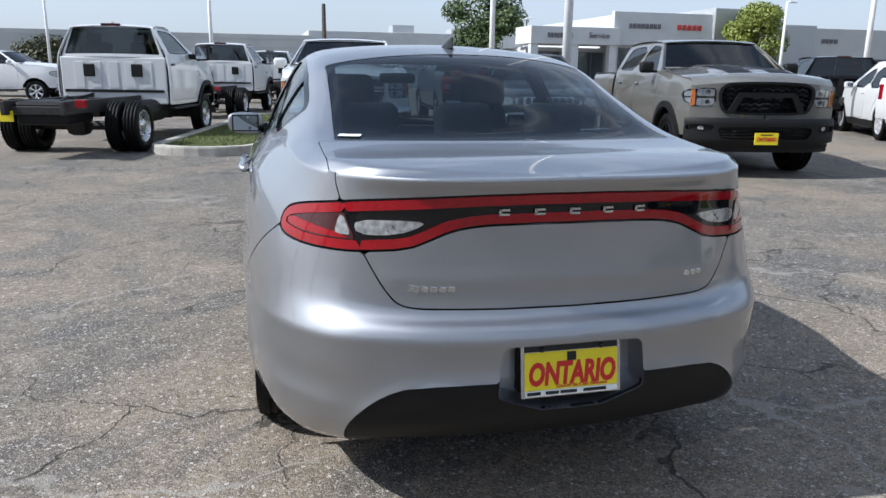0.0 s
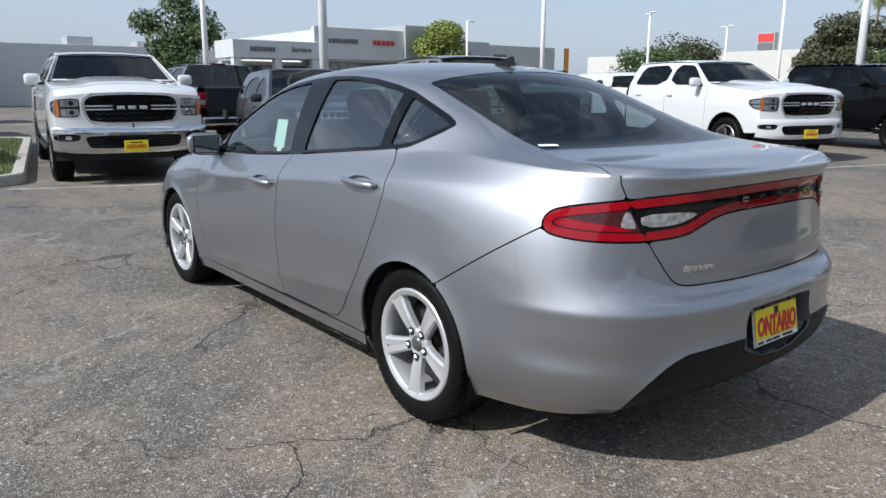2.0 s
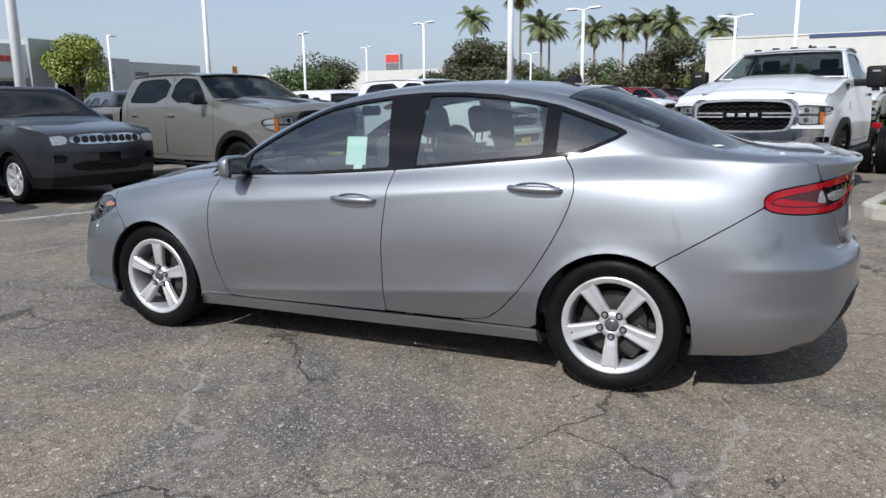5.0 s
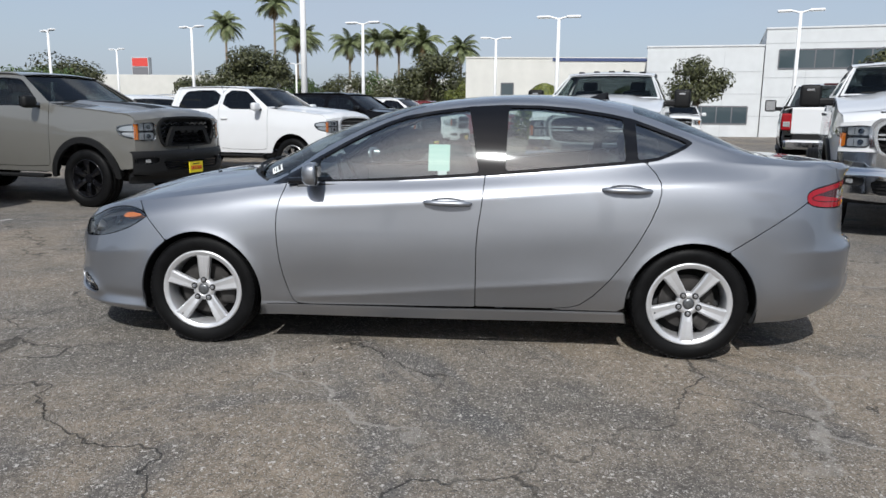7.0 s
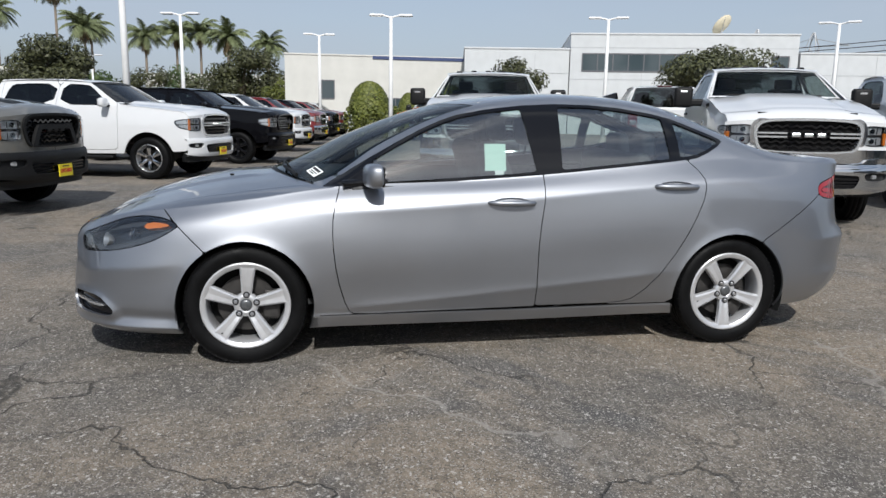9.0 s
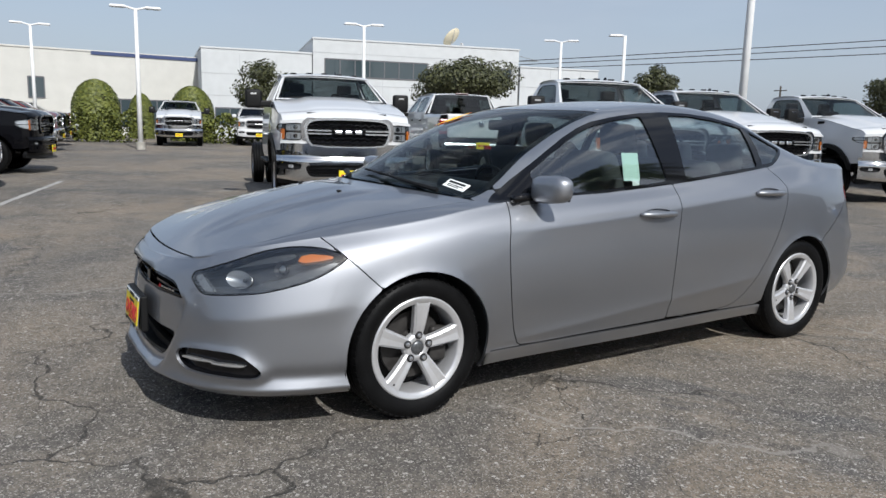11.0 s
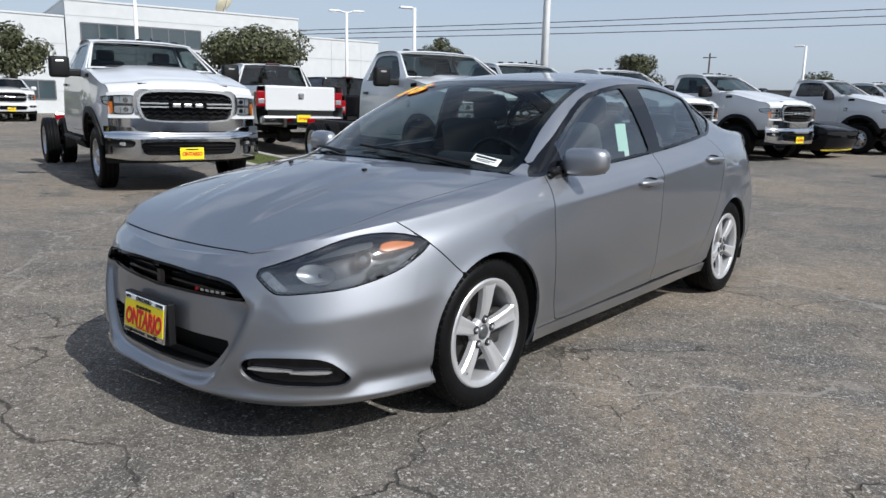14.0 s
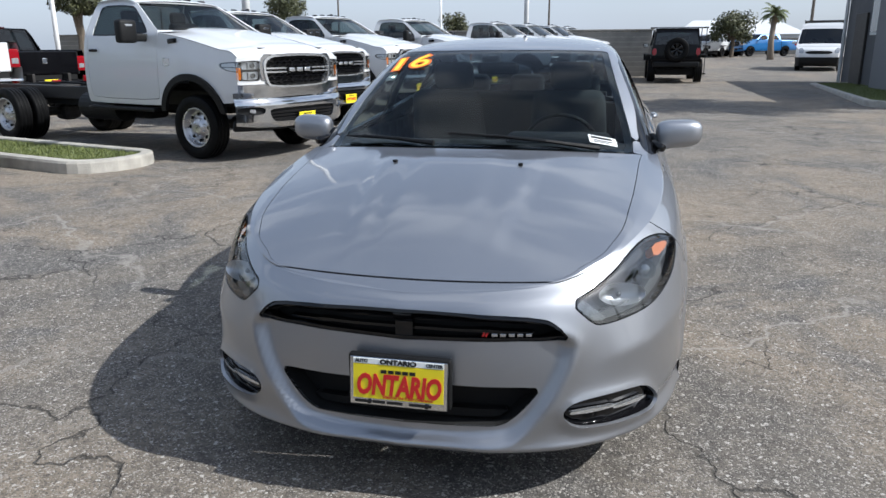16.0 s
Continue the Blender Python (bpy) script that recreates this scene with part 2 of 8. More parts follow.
def tube(points, radius, seg=8, cap=True):
    """A round bar along points; the radius is one number or one for each point."""
    bm = bmesh.new()
    pts = [Vector(p) for p in points]
    rad = radius if isinstance(radius, (list, tuple)) else [radius] * len(pts)
    rings = []
    for i, p in enumerate(pts):
        d = (pts[min(i + 1, len(pts) - 1)] - pts[max(i - 1, 0)]).normalized()
        ref = Vector((0, 0, 1)) if abs(d.z) < 0.9 else Vector((1, 0, 0))
        a = d.cross(ref).normalized()
        b = d.cross(a)
        rings.append([bm.verts.new(p + rad[i] * (math.cos(2 * math.pi * k / seg) * a + math.sin(2 * math.pi * k / seg) * b)) for k in range(seg)])
    for r0, r1 in zip(rings, rings[1:]):
        for k in range(seg):
            bm.faces.new((r0[k], r0[(k + 1) % seg], r1[(k + 1) % seg], r1[k]))
    if cap:
        bm.faces.new(rings[0][::-1])
        bm.faces.new(rings[-1])
    bmesh.ops.recalc_face_normals(bm, faces=bm.faces)
    return bm


def spline(keys, t):
    """Smooth (monotone-tangent) curve through keys (t, a, b, ...) at the values t."""
    k = np.array(sorted(keys), float)
    x, y = k[:, 0], k[:, 1:]
    t = np.atleast_1d(np.asarray(t, float))
    h = np.diff(x)
    d = np.diff(y, axis=0) / h[:, None]
    m = np.zeros_like(y)
    m[0], m[-1] = d[0], d[-1]
    for i in range(1, len(x) - 1):
        w = (h[i] * d[i - 1] + h[i - 1] * d[i]) / (h[i] + h[i - 1])
        m[i] = w
    i = np.clip(np.searchsorted(x, t, side="right") - 1, 0, len(x) - 2)
    tc = np.clip(t, x[0], x[-1])
    s = ((tc - x[i]) / h[i])[:, None]
    hh = h[i][:, None]
    out = (2 * s**3 - 3 * s**2 + 1) * y[i] + (s**3 - 2 * s**2 + s) * hh * m[i] + (-2 * s**3 + 3 * s**2) * y[i + 1] + (s**3 - s**2) * hh * m[i + 1]
    return out[:, 0] if out.shape[1] == 1 else out


def chaikin(pts, n=2):
    p = [tuple(q) for q in pts]
    for _ in range(n):
        o = []
        for a, b in zip(p, p[1:] + p[:1]):
            o += [(a[0] * 0.75 + b[0] * 0.25, a[1] * 0.75 + b[1] * 0.25), (a[0] * 0.25 + b[0] * 0.75, a[1] * 0.25 + b[1] * 0.75)]
        p = o
    return p


def inside(a, b, pts):
    """Signed distance of points (a, b) to a closed polygon, positive within."""
    a, b = np.asarray(a, float), np.asarray(b, float)
    d = np.full(a.shape, 1e9)
    w = np.zeros(a.shape, bool)
    for (x0, y0), (x1, y1) in zip(pts, pts[1:] + pts[:1]):
        ex, ey = x1 - x0, y1 - y0
        wx, wy = a - x0, b - y0
        s = np.clip((wx * ex + wy * ey) / max(ex * ex + ey * ey, 1e-12), 0, 1)
        d = np.minimum(d, (wx - ex * s) ** 2 + (wy - ey * s) ** 2)
        c = (y0 > b) != (y1 > b)
        if abs(ey) > 1e-12:
            w ^= c & (a < ex * (b - y0) / ey + x0)
    return np.where(w, 1, -1) * np.sqrt(d)


def clip_grid(P, F, flange=0.0, lift=0.0, N=None):
    """The part of a grid of points where F > 0, cut along F = 0; the cut rim is folded in by flange."""
    n, m = F.shape
    if N is None:
        N = grid_normals(P)
    Q = P + lift * N
    verts, norms, faces, index, cut = [], [], [], {}, set()

    def vert(key, co, no):
        if key not in index:
            index[key] = len(verts)
            verts.append(co)
            norms.append(no)
        return index[key]

    pos = F > 0
    cnt = pos[:-1, :-1].astype(int) + pos[1:, :-1] + pos[1:, 1:] + pos[:-1, 1:]
    for i, j in zip(*np.nonzero(cnt)):
        c = [(i, j), (i + 1, j), (i + 1, j + 1), (i, j + 1)]
        poly = []
        for q in range(4):
            a, b = c[q], c[(q + 1) % 4]
            fa, fb = F[a], F[b]
            if fa > 0:
                poly.append(vert(a, Q[a], N[a]))
            if (fa > 0) != (fb > 0):
                s = fa / (fa - fb)
                k = vert((min(a, b), max(a, b)), Q[a] + s * (Q[b] - Q[a]), N[a] + s * (N[b] - N[a]))
                poly.append(k)
                cut.add(k)
        if len(poly) >= 3:
            faces.append(poly)
    fv, ff = [], []
    if flange:
        base = {}
        for f in faces:
            for a, b in zip(f, f[1:] + f[:1]):
                if a in cut and b in cut:
                    for v in (a, b):
                        if v not in base:
                            base[v] = len(fv)
                            fv += [verts[v], np.asarray(verts[v]) - flange * np.asarray(norms[v])]
                    ff.append([base[b], base[a], base[a] + 1, base[b] + 1])
    return verts, faces, fv, ff


def grid_normals(P):
    du = np.gradient(P, axis=0)
    dv = np.gradient(P, axis=1)
    N = np.cross(du, dv)
    L = np.linalg.norm(N, axis=2, keepdims=True)
    return N / np.maximum(L, 1e-9)


def join(*pieces):
    """Clipped pieces as one, welded where their points meet; the folded rims stay apart."""
    V, F, seen = [], [], {}
    for v, f, fv, ff in pieces:
        m = []
        for q in v:
            k = (round(float(q[0]), 4) + 0.0, round(float(q[1]), 4) + 0.0, round(float(q[2]), 4) + 0.0)
            if k not in seen:
                seen[k] = len(V)
                V.append(tuple(float(c) for c in q))
            m.append(seen[k])
        for g in f:
            h = []
            for i in g:
                if m[i] not in h:
                    h.append(m[i])
            if len(h) > 2:
                F.append(h)
    for v, f, fv, ff in pieces:
        k = len(V)
        V += [tuple(float(c) for c in q) for q in fv]
        F += [[i + k for i in g] for g in ff]
    return V, F


def mirrored(piece):
    v, f, fv, ff = piece
    turn = lambda w: [(-q[0], q[1], q[2]) for q in w]
    return turn(v), [g[::-1] for g in f], turn(fv), [g[::-1] for g in ff]


def both(piece):
    return [piece, mirrored(piece)]


def text_bm(words, size, depth=0.002, align="CENTER", shear=0.0, width=1.0, bold=0.0):
    cu = bpy.data.curves.new("words", "FONT")
    cu.body, cu.size, cu.extrude, cu.align_x, cu.align_y, cu.shear, cu.offset = words, size, depth, align, "CENTER", shear, bold
    cu.resolution_u = 3
    ob = bpy.data.objects.new("words", cu)
    me = ob.to_mesh()
    bm = bmesh.new()
    bm.from_mesh(me)
    ob.to_mesh_clear()
    bpy.data.objects.remove(ob)
    bpy.data.curves.remove(cu)
    for v in bm.verts:
        v.co.x *= width
    return bm

# ---- the lot, the buildings and the green ----
def node_mat(name):
    m = bpy.data.materials.new(name)
    m.use_nodes = True
    nt = m.node_tree
    return m, nt, nt.nodes["Principled BSDF"]


def add(nt, kind, **kw):
    n = nt.nodes.new(kind)
    for k, v in kw.items():
        n.inputs[k.replace("_", " ")].default_value = v
    return n


def ramp(nt, src, a, b, lo=0.0, hi=1.0):
    r = nt.nodes.new("ShaderNodeMapRange")
    r.inputs["From Min"].default_value, r.inputs["From Max"].default_value = a, b
    r.inputs["To Min"].default_value, r.inputs["To Max"].default_value = lo, hi
    nt.links.new(src, r.inputs["Value"])
    return r.outputs[0]


def mixc(nt, fac, a, b, mode="MIX"):
    x = nt.nodes.new("ShaderNodeMix")
    x.data_type, x.blend_type = "RGBA", mode
    for sock, v in ((x.inputs[0], fac), (x.inputs[6], a), (x.inputs[7], b)):
        if isinstance(v, (int, float)):
            sock.default_value = v
        elif isinstance(v, tuple):
            sock.default_value = (*v, 1)
        else:
            nt.links.new(v, sock)
    return x.outputs[2]


def mathn(nt, op, a, b=0.0):
    x = nt.nodes.new("ShaderNodeMath")
    x.operation = op
    for sock, v in ((x.inputs[0], a), (x.inputs[1], b)):
        if isinstance(v, (int, float)):
            sock.default_value = v
        else:
            nt.links.new(v, sock)
    return x.outputs[0]


def asphalt_mat():
    m, nt, b = node_mat("worn asphalt")
    tc = nt.nodes.new("ShaderNodeTexCoord")
    P = tc.outputs["Object"]

    def noise_at(scale, detail=5, rough=.6, dist=0.0):
        n = add(nt, "ShaderNodeTexNoise", Scale=scale, Detail=detail, Roughness=rough, Distortion=dist)
        nt.links.new(P, n.inputs["Vector"])
        return n.outputs["Fac"]

    big, mid, fine = noise_at(.22, 4), noise_at(1.1, 6, .65, .6), noise_at(26, 4, .7)
    # aggregate: pale and dark grains set in the binder
    v = add(nt, "ShaderNodeTexVoronoi", Scale=175.0, Randomness=1.0)
    nt.links.new(P, v.inputs["Vector"])
    sep = nt.nodes.new("ShaderNodeSeparateColor")
    nt.links.new(v.outputs["Color"], sep.inputs[0])
    grain = sep.outputs[0]
    v2 = add(nt, "ShaderNodeTexVoronoi", Scale=85.0, Randomness=1.0)
    nt.links.new(P, v2.inputs["Vector"])
    sep2 = nt.nodes.new("ShaderNodeSeparateColor")
    nt.links.new(v2.outputs["Color"], sep2.inputs[0])
    base = mixc(nt, ramp(nt, mid, .38, .62), (.104, .096, .087), (.180, .157, .130))
    base = mixc(nt, ramp(nt, big, .46, .57, 0, .85), base, (.224, .183, .138))
    base = mixc(nt, mathn(nt, "MULTIPLY", ramp(nt, noise_at(.55, 6, .62, 1.2), .52, .62), .75), base, (.088, .087, .087))
    base = mixc(nt, 1.0, base, mixc(nt, ramp(nt, fine, .3, .72), (.62, .62, .62), (1.38, 1.37, 1.35)), "MULTIPLY")
    base = mixc(nt, 1.0, base, mixc(nt, ramp(nt, noise_at(7, 5, .7), .3, .7), (.74, .74, .74), (1.24, 1.23, 1.22)), "MULTIPLY")
    base = mixc(nt, ramp(nt, grain, .79, .93, 0, .78), base, (.37, .345, .31))
    base = mixc(nt, mathn(nt, "MULTIPLY", ramp(nt, sep2.outputs[1], .968, .978), .75), base, (.50, .47, .43))
    base = mixc(nt, mathn(nt, "MULTIPLY", ramp(nt, grain, .20, .08), .65), base, (.042, .041, .040))
    # cracks: warped cell edges, kept only in patches
    warp = nt.nodes.new("ShaderNodeTexNoise")
    warp.inputs["Scale"].default_value, warp.inputs["Detail"].default_value = 2.2, 5
    nt.links.new(P, warp.inputs["Vector"])
    vm = nt.nodes.new("ShaderNodeVectorMath")
    vm.operation = "MULTIPLY_ADD"
    nt.links.new(warp.outputs["Color"], vm.inputs[0])
    vm.inputs[1].default_value = (.9, .9, 0)
    nt.links.new(P, vm.inputs[2])

    def cracks(scale, width, keep, lo, hi):
        e = add(nt, "ShaderNodeTexVoronoi", Scale=scale)
        e.feature = "DISTANCE_TO_EDGE"
        nt.links.new(vm.outputs[0], e.inputs["Vector"])
        line = ramp(nt, e.outputs["Distance"], width, width * .35)
        return mathn(nt, "MULTIPLY", line, ramp(nt, noise_at(keep, 3), lo, hi))

    c1 = cracks(.55, .0065, .5, .40, .52)
    c2 = cracks(1.6, .007, .8, .52, .62)
    c3 = cracks(.36, .007, .35, .40, .54)
    dark = mathn(nt, "MAXIMUM", c1, c2)
    base = mixc(nt, mathn(nt, "MULTIPLY", dark, .70), base, (.022, .021, .019))
    base = mixc(nt, mathn(nt, "MULTIPLY", c3, .65), base, (.30, .28, .25))
    nt.links.new(base, b.inputs["Base Color"])
    b.inputs["Roughness"].default_value = .88
    b.inputs["Specular IOR Level"].default_value = .3
    h = mathn(nt, "ADD", mathn(nt, "MULTIPLY", v.outputs["Distance"], -.6), mathn(nt, "MULTIPLY", fine, .7))
    h = mathn(nt, "ADD", h, mathn(nt, "MULTIPLY", dark, -1.6))
    bp = nt.nodes.new("ShaderNodeBump")
    bp.inputs["Strength"].default_value, bp.inputs["Distance"].default_value = .8, .006
    nt.links.new(h, bp.inputs["Height"])
    nt.links.new(bp.outputs[0], b.inputs["Normal"])
    return m


ASPHALT = asphalt_mat()
CONCRETE = mat("kerb concrete", (.38, .36, .32), .9, vary=.22, scale=5, bump=.4, bump_scale=60)
STUCCO = mat("white stucco", (.56, .575, .58), .85, vary=.05, scale=1.5, bump=.15, bump_scale=40)
STUCCO_W = mat("warm white stucco", (.58, .57, .53), .85, vary=.05, scale=1.2, bump=.15, bump_scale=40)
METALG = mat("grey metal panel", (.46, .47, .48), .45, .4, vary=.04, scale=1)
DARKWALL = mat("dark grey stucco", (.085, .088, .095), .85, vary=.1, scale=2, bump=.2, bump_scale=30)
GREYWALL = mat("pale grey siding", (.50, .51, .50), .8, vary=.08, scale=.6)
BLOCK = mat("concrete block", (.22, .21, .19), .9, vary=.15, scale=3, bump=.3, bump_scale=25)
SHOPGLASS = mat("shop glass", (.05, .07, .08), .06, .0, coat=.5, spec=.8)
POLE = mat("white pole paint", (.78, .78, .77), .4, vary=.05, scale=4)
WOODPOLE = mat("weathered pole", (.10, .085, .07), .9, vary=.2, scale=8)
LAMPHEAD = mat("lamp head", (.70, .70, .70), .5)
SIGNRED = mat("sign red", (.5, .05, .04), .5)
SIGNGREY = mat("sign grey", (.13, .13, .14), .5)
PAINTLINE = mat("faded line paint", (.36, .35, .33), .85, vary=.45, scale=9)
GRASSBASE = mat("turf", (.085, .105, .03), .95, vary=.35, scale=30, bump=.6, bump_scale=200)
BARK = mat("bark", (.12, .095, .07), .95, vary=.3, scale=12, bump=.8, bump_scale=30)
PALMBARK = mat("palm bark", (.20, .165, .13), .95, vary=.25, scale=10, bump=.8, bump_scale=20)


def leaf_mat(name, color, light):
    m, nt, b = node_mat(name)
    g = nt.nodes.new("ShaderNodeNewGeometry")
    nt.links.new(mixc(nt, g.outputs["Random Per Island"], color, light), b.inputs["Base Color"])
    b.inputs["Roughness"].default_value = .6
    b.inputs["Transmission Weight"].default_value = .0
    return m


LEAF = leaf_mat("leaf green", (.030, .055, .014), (.085, .13, .030))
LEAF_Y = leaf_mat("leaf yellow green", (.10, .14, .02), (.24, .27, .04))
LEAF_D = leaf_mat("leaf dark", (.026, .030, .011), (.080, .085, .030))
LEAF_H = leaf_mat("hedge leaf", (.055, .070, .012), (.16, .175, .032))
FROND = leaf_mat("palm frond", (.09, .115, .045), (.24, .27, .13))
DRYFROND = leaf_mat("dry frond", (.16, .11, .05), (.26, .19, .09))
BLADE = leaf_mat("grass blade", (.075, .10, .025), (.15, .17, .05))


def gz(y):
    """Height of the ground: level, rising gently towards the south gate."""
    return .009 * max(0.0, min(60.0, -8 - y))


ys = [-1500, -400, -150, -68, -40, -20, -8, 0, 30, 150, 400, 1500]
gv, gf = [], []
for y in ys:
    for x in (-1500, -200, -30, 0, 30, 200, 1500):
        gv.append((x, y, gz(y)))
for r in range(len(ys) - 1):
    for c in range(6):
        gf.append((r * 7 + c, r * 7 + c + 1, r * 7 + c + 8, r * 7 + c + 7))
tagged(link_mesh("ground", gv, gf, ASPHALT, None, False), "worn cracked asphalt parking lot", "ground", kind="structure")


def plank(name, a, b, w, z, material, label):
    """A flat strip on the ground from a to b."""
    d = Vector((b[0] - a[0], b[1] - a[1], 0)).normalized()
    n = Vector((-d.y, d.x, 0)) * w / 2
    n_seg = 12
    vs, fs = [], []
    for k in range(n_seg + 1):
        p = Vector((*a, z)).lerp(Vector((*b, z)), k / n_seg)
        vs += [p + n * random.uniform(.8, 1.1), p - n * random.uniform(.8, 1.1)]
    fs = [(2 * k, 2 * k + 1, 2 * k + 3, 2 * k + 2) for k in range(n_seg)]
    ob = link_mesh(name, vs, fs, material, None, False)
    return tagged(ob, label, "road marking", kind="structure")


plank("road_marking_line", (-1.1, 7.45), (3.6, 5.65), .10, .004, PAINTLINE, "faded white parking line on asphalt")
plank("road_marking_line", (7.2, 3.1), (12.5, 1.6), .10, .004, PAINTLINE, "faded white parking line on asphalt")


def island(name, a, b, w, label, round_a=True):
    """A kerbed planting strip from a to b with turf inside."""
    a, b = Vector((*a, 0)), Vector((*b, 0))
    d = (b - a).normalized()
    n = Vector((-d.y, d.x, 0))
    t = thing(name, label, "planter", kind="structure")

    def ring(inset, z):
        out = []
        r = w / 2 - inset
        for k in range(13):
            ang = math.pi / 2 + math.pi * k / 12
            out.append(a + d * (w * .35) + d * (r * .75 * math.cos(ang)) + n * (r * math.sin(ang)))
        for k in range(13):
            ang = -math.pi / 2 + math.pi * k / 12
            out.append(b - d * (w * .35) + d * (r * .75 * math.cos(ang)) + n * (r * math.sin(ang)))
        zg = gz(a.y)
        return [Vector((q.x, q.y, z + zg)) for q in out]

    rings = [ring(0, -.02), ring(.005, .12), ring(.02, .148), ring(.15, .152), ring(.165, .14), ring(.17, .10)]
    v = [q for r in rings for q in r]
    m = len(rings[0])
    f = [(i * m + k, i * m + (k + 1) % m, (i + 1) * m + (k + 1) % m, (i + 1) * m + k) for i in range(len(rings) - 1) for k in range(m)]
    link_mesh("kerb", v, f, CONCRETE, t, False, "pale concrete kerb")
    inner = ring(.16, .115)
    link_mesh("turf_bed", inner, [tuple(range(len(inner)))], GRASSBASE, t, False)
    gv, gf = [], []
    L = (b - a).length
    rnd = random.Random(5)
    for _ in range(int(min(9000, L * w * 900))):
        p = a + d * rnd.uniform(.2, L - .2) + n * rnd.uniform(-w / 2 + .19, w / 2 - .19)
        h, ang, s = rnd.uniform(.02, .05), rnd.uniform(0, 6.28), .006
        c, sn = math.cos(ang) * s, math.sin(ang) * s
        z0 = .115 + gz(a.y)
        k = len(gv)
        gv += [(p.x - c, p.y - sn, z0), (p.x + c, p.y + sn, z0), (p.x + rnd.uniform(-.02, .02), p.y + rnd.uniform(-.02, .02), z0 + h)]
        gf.append((k, k + 1, k + 2))
    g = link_mesh("grass", gv, gf, BLADE, t, False)
    g["kind"] = "stuff"
    return t


island("planting_island", (-1.75, 7.75), (-.15, 17.0), 1.75, "kerbed grass island beside the chassis trucks")
island("planting_island", (5.0, -3.45), (12.5, -5.7), 1.25, "kerbed grass island between the white trucks")
island("planting_island", (-7.35, -13.6), (-8.4, -23.5), 2.2, "kerbed grass strip before the dark building")


# ---- buildings ----
def slab(x0, x1, y0, y1, z0, z1, bevel=.02):
    return box_bm(x1 - x0, y1 - y0, z1 - z0, ((x0 + x1) / 2, (y0 + y1) / 2, (z0 + z1) / 2), bevel)


def block(parent, name, p, q, depth, z0, z1, material, label=""):
    """A straight wall block whose face runs from p to q (its body lies to the left of that way)."""
    p, q = Vector((*p, 0)), Vector((*q, 0))
    L = (q - p).length
    bm = box_bm(L, depth, z1 - z0, (L / 2, depth / 2, (z0 + z1) / 2))
    return part(name, bm, material, parent, label, m=Matrix.Translation(p) @ Matrix.Rotation(math.atan2(q.y - p.y, q.x - p.x), 4, "Z"))


def on_face(p, q, s, z):
    p, q = Vector((*p, 0)), Vector((*q, 0))
    return Matrix.Translation(p.lerp(q, s / (q - p).length) + Vector((0, 0, z))) @ Matrix.Rotation(math.atan2(q.y - p.y, q.x - p.x), 4, "Z")


# east: long white building; faces look west, so they run from south to north
east = thing("office_building", "long white panelled building with ribbon windows", "building")
T0, T1 = (40.3, -30.9), (44.4, -16.6)



def west_face(parent, south, north, depth, z1, material, name="wall", cap=True):
    """A building block with its face to the west."""
    s_, n_ = Vector((*south, 0)), Vector((*north, 0))
    L = (n_ - s_).length
    M = Matrix.Translation(n_) @ Matrix.Rotation(math.atan2(s_.y - n_.y, s_.x - n_.x), 4, "Z")
    w = part(name, box_bm(L, depth, z1, (L / 2, depth / 2, z1 / 2)), material, parent, m=M)
    if cap:
        part("roof", box_bm(L + .1, depth + .1, .12, (L / 2, depth / 2, z1 + .06), bevel=.02), material, parent, m=M)
    return M, L


M3, L3 = west_face(east, T0, T1, 16, 6.75, STUCCO)
M2, L2 = west_face(east, (44.6, -16.6), (46.0, -9.6), 12, 5.75, STUCCO)
M1, L1 = west_face(east, (50.5, -10.5), (50.5, 2.6), 14, 5.35, STUCCO_W)
M4, L4 = west_face(east, (38.4, -37.0), (40.2, -31.0), 12, 5.55, STUCCO)
for M, L, zz in ((M3, L3, (1.4, 2.6, 3.8, 5.9)), (M2, L2, (1.4, 2.8, 4.2)), (M4, L4, (1.4, 2.8, 4.2))):
    for z in zz:
        part("panel_joint", box_bm(L, .02, .04, (L / 2, -.002, z)), METALG, east, m=M)
    for x in np.arange(2.4, L, 2.4):
        part("panel_joint", box_bm(.03, .02, 5.4, (x, -.002, 2.75)), METALG, east, m=M)
part("parapet_band", box_bm(L1 * .52, .06, .22, (L1 * .74, -.03, 5.3)), mat("blue band", (.05, .07, .16), .5), east, m=M1)


def ribbon(parent, M, s0, s1, z0, z1, n, name="window"):
    """A row of panes in dark frames set into the face."""
    w = new(name)
    w.parent = parent
    w.matrix_basis = M
    part("window_frame", merge(box_bm(s1 - s0, .06, .08, ((s0 + s1) / 2, -.01, z0)), box_bm(s1 - s0, .06, .08, ((s0 + s1) / 2, -.01, z1)), *[box_bm(.07, .06, z1 - z0, (s0 + (s1 - s0) * k / n, -.01, (z0 + z1) / 2)) for k in range(n + 1)]), SIGNGREY, w)
    for k in range(n):
        a = s0 + (s1 - s0) * k / n
        part("pane", box_bm((s1 - s0) / n - .06, .03, z1 - z0 - .06, (a + (s1 - s0) / n / 2, -.004, (z0 + z1) / 2)), SHOPGLASS, w)
    return w


